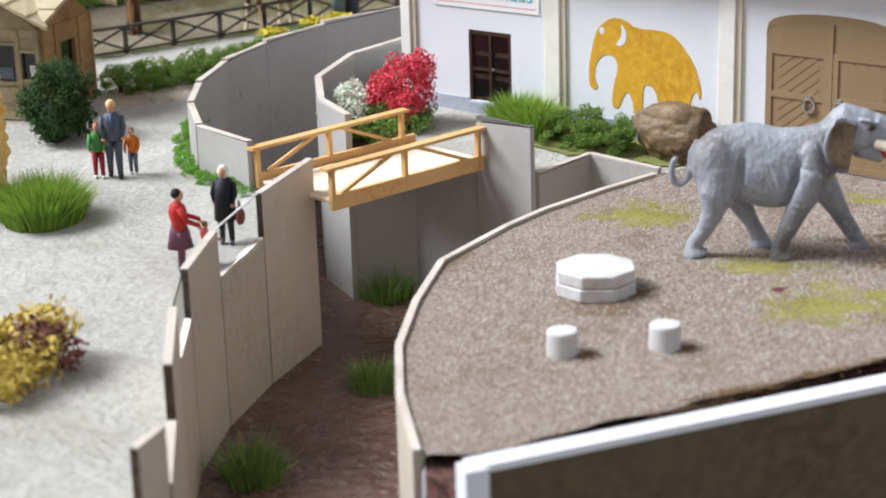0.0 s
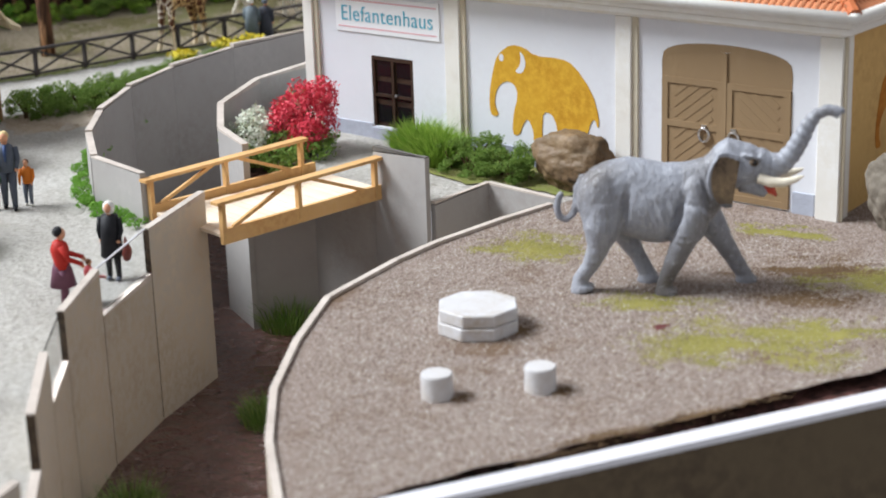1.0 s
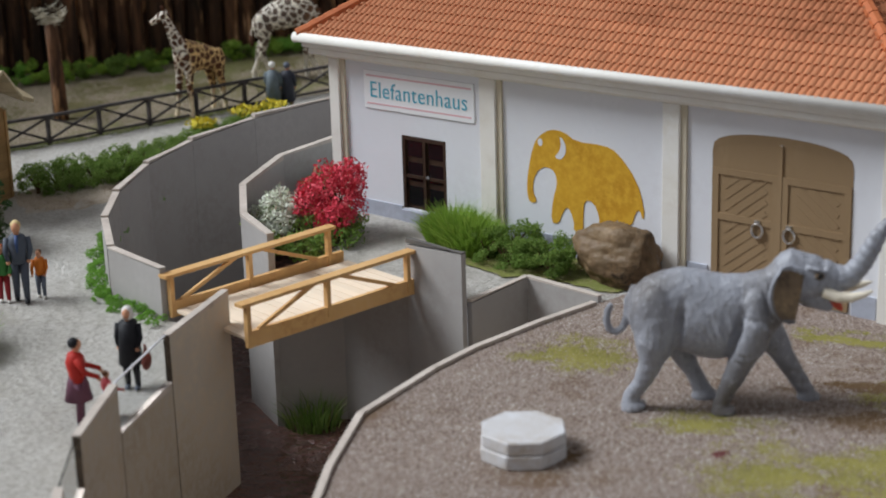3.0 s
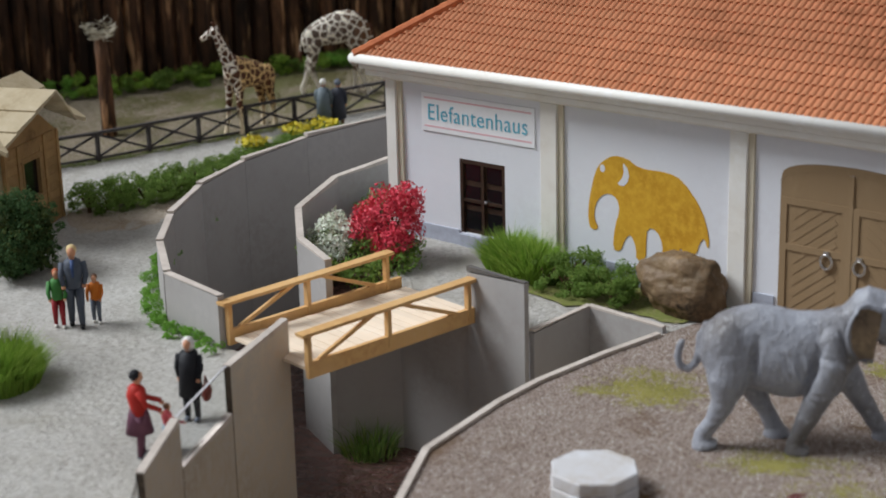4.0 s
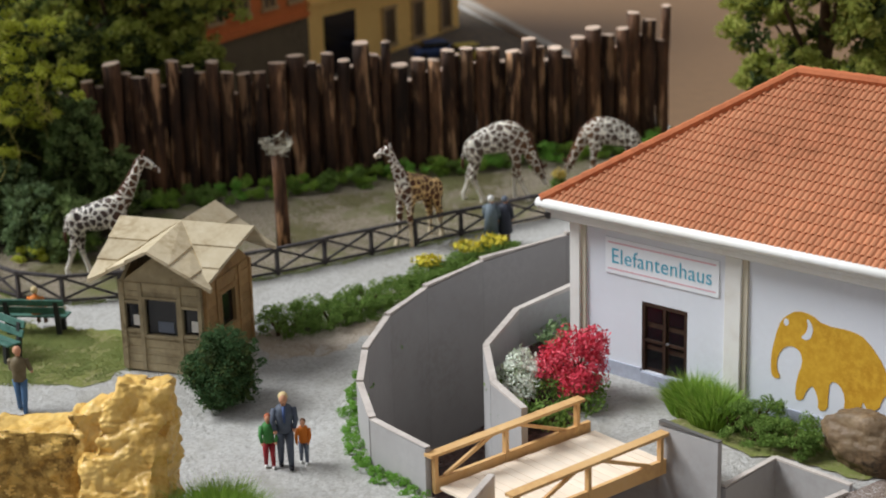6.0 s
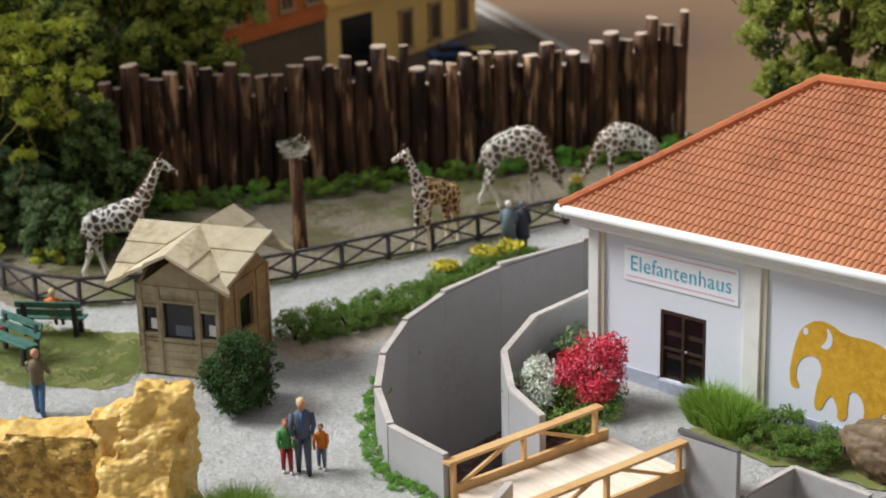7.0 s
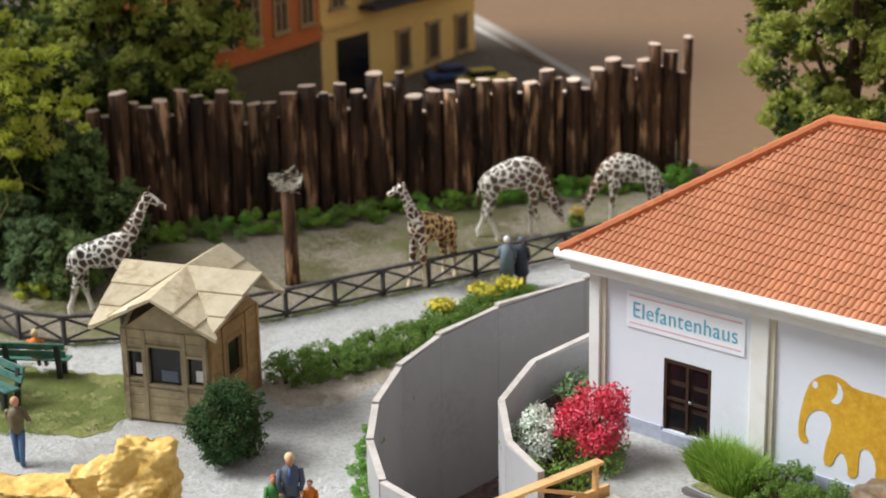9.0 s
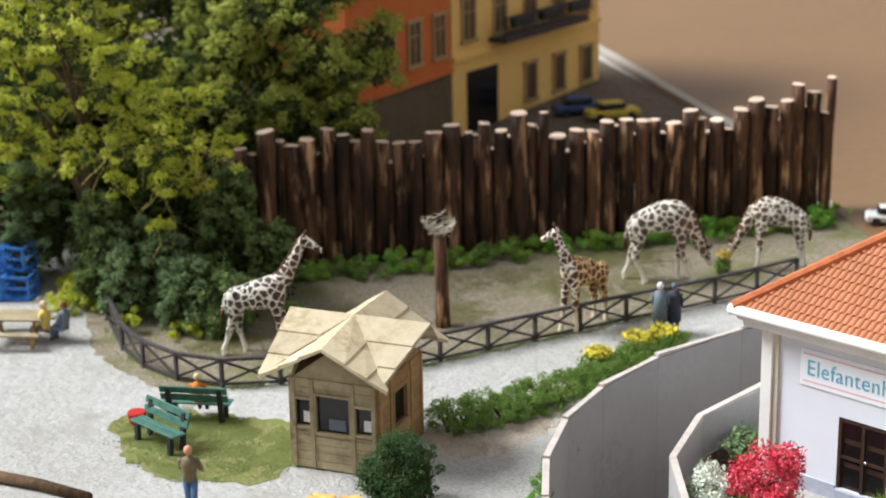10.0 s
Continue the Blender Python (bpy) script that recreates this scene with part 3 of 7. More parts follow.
# stepped, torn near wall with clear panes
near = thing("near_wall", 4.75, -7.65, FLOOR_Z, 0, "beige card wall of alternating high and low panels", "wall", kind="structure")
steps = NEAR[::-1]
for k, (p, q) in enumerate(zip(steps, steps[1:])):
    high = k % 2 == 0
    za, zb = (gz(*w) + (0.98 if high else 0.02) - FLOOR_Z for w in (p, q))
    d = Vector((q[0] - p[0], q[1] - p[1])).normalized() * 0.018
    p2, q2 = (p[0] - 4.75 + d.x, p[1] + 7.65 + d.y), (q[0] - 4.75 - d.x, q[1] + 7.65 - d.y)
    bm = bmesh.new()
    slab(bm, p2, q2, -0.02, za, zb, 0.15)
    bm.normal_update()
    for f in bm.faces:
        if abs(f.normal.z) < 0.2 and f.calc_area() < 0.9:
            f.material_index = 1
    pn = part("panel", bm, [CARD_BEIGE, CUT_DARK], near)
    bm = bmesh.new()
    slab(bm, p2, q2, min(za, zb) - 0.0, za + 0.03, zb + 0.03, 0.156)
    for v in bm.verts:
        v.co.z = max(v.co.z, 0)
    part("cut_edge", bm, CARD_EDGE, pn)
    if not high and k < 4:
        bm = bmesh.new()
        slab(bm, p2, q2, za - 0.02, za + 0.98, zb + 0.98, 0.03)
        g1 = part("clear_pane", bm, ACRYLIC, near, "clear acrylic pane between two high panels")
        g1.visible_shadow = False
        if k > 1:
            continue
        # white strip drawn for the bright glint along the acrylic's top edge
        bm = bmesh.new()
        slab(bm, p2, q2, za + 0.95, za + 0.995, zb + 0.995, 0.034)
        for v in bm.verts:
            if abs(v.co.z - za - 0.95) < 1e-4:
                f = (Vector(v.co.xy) - Vector(p2)).length / (Vector(q2) - Vector(p2)).length
                v.co.z = (za + 0.97) * (1 - f) + (zb + 0.97) * f
        part("pane_edge_glint", bm, BARRIER, g1)

# front board of the layout: white top edge, brown face
fb = thing("front_board", 16.2, -16.3, -4, 0, "white-topped board along the front edge of the layout", "board", kind="structure")
e0, e1 = (0.0, 0.0), (4.5 * 5.5, 8.6 * 5.5)
bm = bmesh.new()
slab(bm, e0, e1, 0, 3.70, 3.70, 0.34)
part("board_face", bm, BARRIER_FACE, fb)
bm = bmesh.new()
slab(bm, (e0[0] - 0.02, e0[1] - 0.04), e1, 3.705, 3.82, 3.82, 0.4)
for v in bm.verts:
    if v.co.z < 3.75 and v.co.y > 5:
        v.co.z = 3.705
part("top_strip", bm, BARRIER, fb)
bm = bmesh.new()
slab(bm, (-0.02, -0.22), (0.16, 0.1), 0, 3.81, 3.81, 0.4)
part("end_strip", bm, BARRIER, fb)
bm = bmesh.new()
prism(bm, [(-1.15, 0.3), (-1.5, 0.7), *[(front_edge(y) - 16.2 - 3.2, y + 16.3) for y in range(-11, 20)], *[(front_edge(y) - 16.2 - 0.24, y + 16.3) for y in range(19, -15, -1)], (-0.2, 0.12)], 0.6, lambda x, y: gz(x + 16.2, y - 16.3) + 4 - 0.22 + 0.1 * noise.noise(Vector((x * 3, y * 3, 0))))
part("soil_edge", bm, SOIL_EDGE, fb, "dark torn soil strip behind the board")
sheet("street", [(-45, -3), (-27, -1.2), (-22.3, 1.5), (-17.2, 8.7), (-12.6, 15.8), (-9.4, 20.6), (-13, 22.3), (-31, 31.6), (-60, 48), (-90, 63), (-90, 10)], 0.03, STREET, "dark street ground behind the palisade", "street")
sheet("earth_strip", [(-6.4, -4.2), (-5.6, -4.6), (-4.7, -3.6), (-4.6, -1.5), (-4.95, 1.0), (-4.9, 4.2), (-5.9, 4.6), (-6.6, 1.5), (-7.3, -2.6)], 0.003, EARTH, "bare brown earth under the hedge", "ground", 0.5)

# ---- elephant house ----
HX0, HX1, HY1 = 0.95, 16.0, 7.8
HZ = 0.12


def wall_with_openings(bm, x0, x1, z0, z1, y0, y1, holes):
    """A wall along x with rectangular openings (x0, x1, z0, z1) cut through it."""
    xs = sorted({x0, x1, *[h[0] for h in holes], *[h[1] for h in holes]})
    zs = sorted({z0, z1, *[h[2] for h in holes], *[h[3] for h in holes]})
    for xa, xb in zip(xs, xs[1:]):
        for za, zb in zip(zs, zs[1:]):
            if not any(h[0] <= xa and xb <= h[1] and h[2] <= za and zb <= h[3] for h in holes):
                box(bm, ((xa + xb) / 2, (y0 + y1) / 2, (za + zb) / 2), (xb - xa, y1 - y0, zb - za))
    bmesh.ops.remove_doubles(bm, verts=bm.verts, dist=0.0005)


house = thing("elephant_house", 0, 0, HZ, 0, "white rendered elephant house with terracotta tiled hipped roof", "house")
T = 4.05 - HZ
DOOR = (3.1, 4.46, 0.42, 2.36 - HZ)
GATE = (11.68, 14.9, 0.05, 3.45 - HZ)
bm = bmesh.new()
wall_with_openings(bm, HX0, HX1, -0.1, T, 0, 0.2, [DOOR, (GATE[0], GATE[1], GATE[2], 2.86)])
part("front_wall", bm, PLASTER, house)
# arch infill above the gate
bm = bmesh.new()
cx, hw = (GATE[0] + GATE[1]) / 2, (GATE[1] - GATE[0]) / 2
n = 14
arch = [(cx - hw * math.cos(math.pi * k / n), 2.86 + (GATE[3] - 2.86) * math.sin(math.pi * k / n) ** 0.62) for k in range(n + 1)]
for k in range(n):
    (xa, za), (xb, zb) = arch[k], arch[k + 1]
    vs = [bm.verts.new(p) for y in (-0.016, 0.0) for p in ((xa, y, za), (xb, y, zb), (xb, y, zb + 0.16), (xa, y, za + 0.16))]
    for f in ((0, 1, 2, 3), (7, 6, 5, 4), (0, 4, 5, 1), (2, 6, 7, 3), (1, 5, 6, 2), (3, 7, 4, 0)):
        bm.faces.new([vs[i] for i in f])
bmesh.ops.remove_doubles(bm, verts=bm.verts, dist=0.0005)
part("gate_arch", bm, GATE_WOOD, house, "brown arched surround")
# arched gate leaves, drawn as one filled arch split in two leaves
for side, (xa, xb) in enumerate(((GATE[0], cx - 0.02), (cx + 0.02, GATE[1]))):
    bm = bmesh.new()
    pts = [(xa, GATE[2])] + [(xb, GATE[2])]
    tops = [p for p in arch if xa - 1e-3 <= p[0] <= xb + 1e-3]
    if side == 0:
        loop = [(xa, GATE[2]), (xb, GATE[2]), (xb, tops[-1][1])] + tops[::-1]
    else:
        loop = [(xa, GATE[2]), (xb, GATE[2])] + tops[::-1] + [(xa, tops[0][1])]
    clean = []
    for p in loop:
        if not clean or (abs(p[0] - clean[-1][0]) + abs(p[1] - clean[-1][1])) > 0.004:
            clean.append(p)
    lo = [bm.verts.new((x, -0.008, z)) for x, z in clean]
    hi = [bm.verts.new((x, 0.06, z)) for x, z in clean]
    bm.faces.new(lo)
    bm.faces.new(hi[::-1])
    for k in range(len(clean)):
        bm.faces.new((lo[k], lo[(k + 1) % len(clean)], hi[(k + 1) % len(clean)], hi[k]))
    leaf = part("gate_leaf", bm, GATE_WOOD, house, "arched brown wooden gate leaf")
    bm = bmesh.new()
    for z in (0.12, 1.62, 2.6):
        box(bm, ((xa + xb) / 2, -0.025, z), (xb - xa - 0.06, 0.03, 0.14))
    for x in (xa + 0.09, xb - 0.09):
        box(bm, (x, -0.024, 1.35), (0.15, 0.03, 2.62))
    if side == 0:
        box(bm, (cx, -0.03, (GATE[2] + GATE[3]) / 2), (0.09, 0.04, GATE[3] - GATE[2] - 0.04))
    part("gate_frame", bm, GATE_WOOD, leaf)
    bm = bmesh.new()
    for k in range(11):
        z = 0.25 + k * 0.24
        s = 1 if side == 0 else -1
        box(bm, ((xa + xb) / 2, -0.012, z), (1.25, 0.012, 0.1), (0, -s * 38, 0))
    bmesh.ops.bisect_plane(bm, geom=bm.verts[:] + bm.edges[:] + bm.faces[:], plane_co=(xa + 0.12, 0, 0), plane_no=(-1, 0, 0), clear_outer=True)
    bmesh.ops.bisect_plane(bm, geom=bm.verts[:] + bm.edges[:] + bm.faces[:], plane_co=(xb - 0.12, 0, 0), plane_no=(1, 0, 0), clear_outer=True)
    bmesh.ops.bisect_plane(bm, geom=bm.verts[:] + bm.edges[:] + bm.faces[:], plane_co=(0, 0, 2.62), plane_no=(0, 0, 1), clear_outer=True)
    bmesh.ops.bisect_plane(bm, geom=bm.verts[:] + bm.edges[:] + bm.faces[:], plane_co=(0, 0, 0.14), plane_no=(0, 0, -1), clear_outer=True)
    part("board_relief", bm, GATE_WOOD, leaf)
    bm = bmesh.new()
    rx = 12.79 if side == 0 else 13.53
    tube(bm, [(rx + 0.13 * math.cos(a), -0.06, 1.44 + 0.15 * math.sin(a)) for a in np.linspace(0, 2 * math.pi, 17)], [0.028] * 17, 6)
    box(bm, (rx, -0.05, 1.62), (0.12, 0.05, 0.1))
    part("ring_handle", bm, STEEL, leaf, "steel ring handle")

for name, x0, x1, y0, y1 in (("back_wall", HX0, HX1, HY1 - 0.2, HY1), ("left_wall", HX0, HX0 + 0.2, 0.202, HY1 - 0.202)):
    bm = bmesh.new()
    box(bm, ((x0 + x1) / 2, (y0 + y1) / 2, T / 2 - 0.05), (x1 - x0, y1 - y0, T + 0.1))
    part(name, bm, PLASTER, house)
bm = bmesh.new()
box(bm, (HX1 - 0.1, HY1 / 2, T / 2 - 0.05), (0.2, HY1 - 0.41, T + 0.1))
part("right_wall", bm, surface("tan_side_wall", (208, 170, 108), (186, 148, 90), 0.75, 0.4, 4), house, "tan painted side wall")
# corner and bay pilasters
for x, w in ((HX0 + 0.14, 0.32), (5.81, 0.46), (10.72, 0.42), (15.8, 0.46)):
    bm = bmesh.new()
    box(bm, (x, -0.065, T / 2 - 0.05), (w, 0.13, T + 0.08), bevel=0.015)
    p = part("pilaster", bm, TRIM_WHITE, house)
    bm = bmesh.new()
    box(bm, (x + w / 2 + 0.07, -0.035, T / 2 - 0.05), (0.14, 0.07, T + 0.08))
    part("downpipe_band", bm, CREAM, p, "cream strip beside the pilaster")
bm = bmesh.new()
box(bm, (HX1 + 0.05, 0.12, T / 2 - 0.05), (0.1, 0.5, T + 0.08), bevel=0.015)
part("pilaster", bm, TRIM_WHITE, house)
for a, b_ in ((HX0 + 0.46, 3.08), (4.48, 5.56), (6.2, 10.5), (11.1, 11.6), (14.98, 15.5)):
    bm = bmesh.new()
    box(bm, ((a + b_) / 2, -0.02, 0.22), (b_ - a, 0.04, 0.5))
    part("plinth", bm, PLINTH, house, "grey painted plinth")

# entrance door
bm = bmesh.new()
box(bm, ((DOOR[0] + DOOR[1]) / 2, 0.1, (DOOR[2] + DOOR[3]) / 2), (DOOR[1] - DOOR[0] - 0.02, 0.06, DOOR[3] - DOOR[2] - 0.02))
dr = part("entrance_door", bm, DARK_WOOD, house, "dark brown glazed double door")
for k in (0, 1):
    for r_ in (0, 1, 2):
        bm = bmesh.new()
        box(bm, (DOOR[0] + 0.36 + k * 0.65, 0.062, DOOR[2] + 0.34 + r_ * 0.6), (0.44, 0.02, 0.46))
        part("pane", bm, DARK_GLASS, dr)
bm = bmesh.new()
for x in (DOOR[0] + 0.05, (DOOR[0] + DOOR[1]) / 2, DOOR[1] - 0.05):
    box(bm, (x, 0.03, (DOOR[2] + DOOR[3]) / 2), (0.08, 0.05, DOOR[3] - DOOR[2] - 0.02))
box(bm, ((DOOR[0] + DOOR[1]) / 2, 0.032, DOOR[3] - 0.06), (DOOR[1] - DOOR[0] - 0.03, 0.05, 0.09))
box(bm, ((DOOR[0] + DOOR[1]) / 2, 0.034, DOOR[2] + 0.82), (DOOR[1] - DOOR[0] - 0.03, 0.05, 0.07))
part("door_frame", bm, DARK_WOOD, dr)
bm = bmesh.new()
ball(bm, ((DOOR[0] + DOOR[1]) / 2 + 0.1, 0.0, DOOR[2] + 0.85), 0.045, 1)
part("door_knob", bm, STEEL, dr)
bm = bmesh.new()
box(bm, ((DOOR[0] + DOOR[1]) / 2, -0.03, DOOR[2] - 0.22), (1.36, 0.1, 0.4), bevel=0.015)
part("door_step", bm, PLINTH, house, "grey door step")

# sign with lettering
bm = bmesh.new()
box(bm, (3.68, -0.02, 3.38 - HZ), (3.36, 0.036, 0.92))
sign = part("sign", bm, SIGN_WHITE, house, "white sign with blue lettering and two pink lines")
for z in (3.72, 3.04):
    bm = bmesh.new()
    box(bm, (3.68, -0.041, z - HZ), (3.2, 0.006, 0.035))
    part("pink_line", bm, SIGN_PINK, sign)
fc = bpy.data.curves.new("lettering", "FONT")
fc.body, fc.size, fc.extrude, fc.align_x, fc.space_character = "Elefantenhaus", 0.56, 0.006, "CENTER", 1.06
fc.offset = -0.004
fo = new("lettering_curve", fc)
me = bpy.data.meshes.new_from_object(fo.evaluated_get(bpy.context.evaluated_depsgraph_get()))
bpy.data.objects.remove(fo)
xs = [v.co.x for v in me.vertices]
k = 2.95 / (max(xs) - min(xs))
me.transform(Matrix.Translation((3.68, -0.048, 3.2 - HZ)) @ Matrix.Rotation(radians(90), 4, "X") @ Matrix.Diagonal((k, 1, 1, 1)))
me.materials.clear()
link_mesh("lettering", me, SIGN_BLUE, sign)

# painted elephant on the wall
outline = [(0.21, 1.0), (0.11, 0.91), (0.06, 0.81), (0.01, 0.53), (0.0, 0.37), (0.01, 0.25), (0.05, 0.22), (0.09, 0.25), (0.05, 0.34), (0.06, 0.48), (0.11, 0.58), (0.18, 0.62), (0.25, 0.58), (0.27, 0.46), (0.23, 0.31), (0.21, 0.06), (0.28, 0.06), (0.31, 0.18), (0.36, 0.26), (0.41, 0.13), (0.41, 0.0), (0.49, 0.03), (0.49, 0.18), (0.5, 0.35), (0.58, 0.34), (0.63, 0.21), (0.62, 0.06), (0.76, 0.12), (0.77, 0.23), (0.81, 0.14), (0.9, 0.18), (0.92, 0.29), (0.96, 0.36), (0.99, 0.24), (1.0, 0.36), (0.94, 0.62), (0.78, 0.87), (0.66, 0.92), (0.43, 0.91), (0.33, 0.99)]
MX0, MX1, MZ0, MZ1 = 6.83, 10.00, 0.74 - HZ, 3.06 - HZ


def ease(pts, times_):
    for _ in range(times_):
        pts = [q for a, c in zip(pts, pts[1:] + pts[:1]) for q in ((0.75 * a[0] + 0.25 * c[0], 0.75 * a[1] + 0.25 * c[1]), (0.25 * a[0] + 0.75 * c[0], 0.25 * a[1] + 0.75 * c[1]))]
    return pts


bm = bmesh.new()
loop = [(MX0 + u * (MX1 - MX0), MZ0 + w * (MZ1 - MZ0)) for u, w in ease(outline, 1)]
prism(bm, loop, 0, 0.014)
bmesh.ops.transform(bm, matrix=Matrix.Rotation(radians(90), 4, "X"), verts=bm.verts)
mural = part("wall_painting", bm, MURAL, house, "ochre painted elephant shape on the wall")
bm = bmesh.new()
ear = [(7.75, 2.95), (7.9, 2.81), (7.94, 2.59), (7.81, 2.38), (7.6, 2.42), (7.74, 2.55), (7.8, 2.74)]
prism(bm, [(x, z - HZ) for x, z in ease(ear, 2)], 0.015, 0.019)
bmesh.ops.transform(bm, matrix=Matrix.Rotation(radians(90), 4, "X"), verts=bm.verts)
part("ear_line", bm, PLASTER, mural)
bm = bmesh.new()
prism(bm, [(7.22 + 0.07 * math.cos(a), 2.72 - HZ + 0.09 * math.sin(a)) for a in np.linspace(0, 6.2832, 11)[:-1]], 0.015, 0.019)
bmesh.ops.transform(bm, matrix=Matrix.Rotation(radians(90), 4, "X"), verts=bm.verts)
part("eye_spot", bm, PLASTER, mural)

# a second painted elephant on the tan side wall
bm = bmesh.new()
prism(bm, [(1.75 + u * 3.4, MZ0 + w * (MZ1 - MZ0)) for u, w in ease(outline, 1)], 0, 0.014)
bmesh.ops.transform(bm, matrix=Matrix.Translation((HX1, 0, 0)) @ Matrix.Rotation(radians(90), 4, "Z") @ Matrix.Rotation(radians(90), 4, "X"), verts=bm.verts)
part("side_painting", bm, surface("orange_mural", (178, 112, 36), (156, 92, 28), 0.8, 0.7, 4, (186, 122, 46), 0.006), house, "orange painted elephant shape on the side wall")

# eaves, gutter and tiled roof
EX0, EX1, EY0, EY1 = 0.4, 16.55, -0.6, 8.4
EZ, RZ = 4.5 - HZ, 7.64 - HZ
RY = (EY0 + EY1) / 2
RX0, RX1 = 5.0, 11.95
for name, inset, z0, z1 in (("soffit", 0.42, T, T + 0.1), ("cornice", 0.16, T + 0.1, T + 0.27)):
    bm = bmesh.new()
    box(bm, ((EX0 + EX1) / 2, (EY0 + EY1) / 2, (z0 + z1) / 2), (EX1 - EX0 - 2 * inset, EY1 - EY0 - 2 * inset, z1 - z0 - 0.004), bevel=0.03)
    part(name, bm, TRIM_WHITE, house)
bm = bmesh.new()
box(bm, ((EX0 + EX1) / 2, (EY0 + EY1) / 2, T + 0.37), (EX1 - EX0 - 0.1, EY1 - EY0 - 0.1, 0.19), bevel=0.03)
part("eaves_board", bm, TRIM_WHITE, house)
for a, c in (((EX0, EY0), (EX1, EY0)), ((EX1, EY0), (EX1, EY1)), ((EX1, EY1), (EX0, EY1)), ((EX0, EY1), (EX0, EY0))):
    d = (Vector(c) - Vector(a)).normalized()
    bm = bmesh.new()
    tube(bm, [(a[0] - d.x * 0.1, a[1] - d.y * 0.1, EZ + 0.07), (c[0] + d.x * 0.1, c[1] + d.y * 0.1, EZ + 0.07)], [0.125, 0.125], 12)
    part("gutter", bm, TRIM_WHITE, house, smooth=True)
bm = bmesh.new()
c4 = [bm.verts.new(p) for p in ((EX0, EY0, EZ + 0.1), (EX1, EY0, EZ + 0.1), (EX1, EY1, EZ + 0.1), (EX0, EY1, EZ + 0.1))]
r2 = [bm.verts.new(p) for p in ((RX0, RY, RZ), (RX1, RY, RZ))]
for f in ((c4[0], c4[1], r2[1], r2[0]), (c4[1], c4[2], r2[1]), (c4[2], c4[3], r2[0], r2[1]), (c4[3], c4[0], r2[0]), (c4[3], c4[2], c4[1], c4[0])):
    bm.faces.new(f)
roof = part("roof", bm, TILE, house, "terracotta pantile hipped roof")
for p, q in (((EX0, EY0, EZ + 0.14), (RX0, RY, RZ + 0.06)), ((EX1, EY0, EZ + 0.14), (RX1, RY, RZ + 0.06)), ((EX0, EY1, EZ + 0.14), (RX0, RY, RZ + 0.06)), ((EX1, EY1, EZ + 0.14), (RX1, RY, RZ + 0.06)), ((RX0, RY, RZ + 0.06), (RX1, RY, RZ + 0.06))):
    p, q = Vector(p), Vector(q)
    for k in range(18):
        bm = bmesh.new()
        a, c = p.lerp(q, k / 18), p.lerp(q, (k + 1.06) / 18)
        tube(bm, [a, c], [0.15, 0.13], 8)
        part("ridge_tile", bm, TILE_RIDGE, roof)

# ---- bridge ----
bridge = thing("foot_bridge", 4.75, -6.0, 0.0, 0, "pale wooden foot bridge with two braced railings over the moat", "bridge")
BX, BY = Vector((0.155, 0.988, 0)), Vector((0.988, -0.155, 0))


def bp(s, w, z):
    """A point s along the bridge and w across it."""
    v = BX * s + BY * w
    return (v.x, v.y, z)


for k in range(21):
    bm = bmesh.new()
    s = -1.78 + k * 0.222
    beam(bm, bp(s, -1.2, 0.12), bp(s, 1.2, 0.12), 0.214, 0.07 + 0.01 * (k % 3))
    part("deck_plank", bm, DECK, bridge)
for w in (-1.36, 1.36):
    bm = bmesh.new()
    beam(bm, bp(-1.95, w, 0.13), bp(2.75, w, 0.2), 0.1, 0.34)
    part("side_beam", bm, PINE, bridge)
    bm = bmesh.new()
    beam(bm, bp(-2.1, w, 0.9), bp(2.5, w, 1.0), 0.26, 0.07)
    part("handrail", bm, PINE, bridge)
    for s in (-1.9, 0.15, 2.35):
        bm = bmesh.new()
        beam(bm, bp(s, w, 0.1), bp(s, w, 0.94), 0.11, 0.11)
        part("post", bm, PINE, bridge)
    for s0, s1 in ((-1.65, -0.2), (2.1, 0.55)):
        bm = bmesh.new()
        beam(bm, bp(s0, w, 0.3), bp(s1, w, 0.9), 0.07, 0.08)
        part("brace", bm, PINE, bridge)

# ---- elephant enclosure ----
def octagon_slab(bm, r, z0, z1, turn):
    pts = [(r * math.cos(math.pi / 4 * k + turn), r * math.sin(math.pi / 4 * k + turn)) for k in range(8)]
    prism(bm, pts, z0, z1)


ped = thing("octagonal_pedestal", 13.12, -8.73, gz(13.12, -8.73), 0, "white marble octagonal pedestal of two stacked slabs", "pedestal")
for k, (r, t) in enumerate(((0.8, 0.0), (0.78, 0.03))):
    bm = bmesh.new()
    octagon_slab(bm, r, k * 0.25 - 0.01 * (1 - k), k * 0.25 + 0.238, radians(22.5 + 37) + t)
    bmesh.ops.bevel(bm, geom=[e for e in bm.edges if not e.is_manifold or e.calc_face_angle(0) > 0.5], offset=0.02, segments=1, affect="EDGES")
    part("slab", bm, MARBLE, ped)
for x, y in ((14.4, -11.56), (15.72, -10.38)):
    st = thing("round_stool", x, y, gz(x, y), 0, "small white round stool on the sand", "stool", "stools on the sand")
    bm = bmesh.new()
    tube(bm, [(0, 0, -0.02), (0, 0, 0.42), (0, 0, 0.45)], [0.275, 0.275, 0.26], 28)
    part("drum", bm, MARBLE, st, smooth=False)


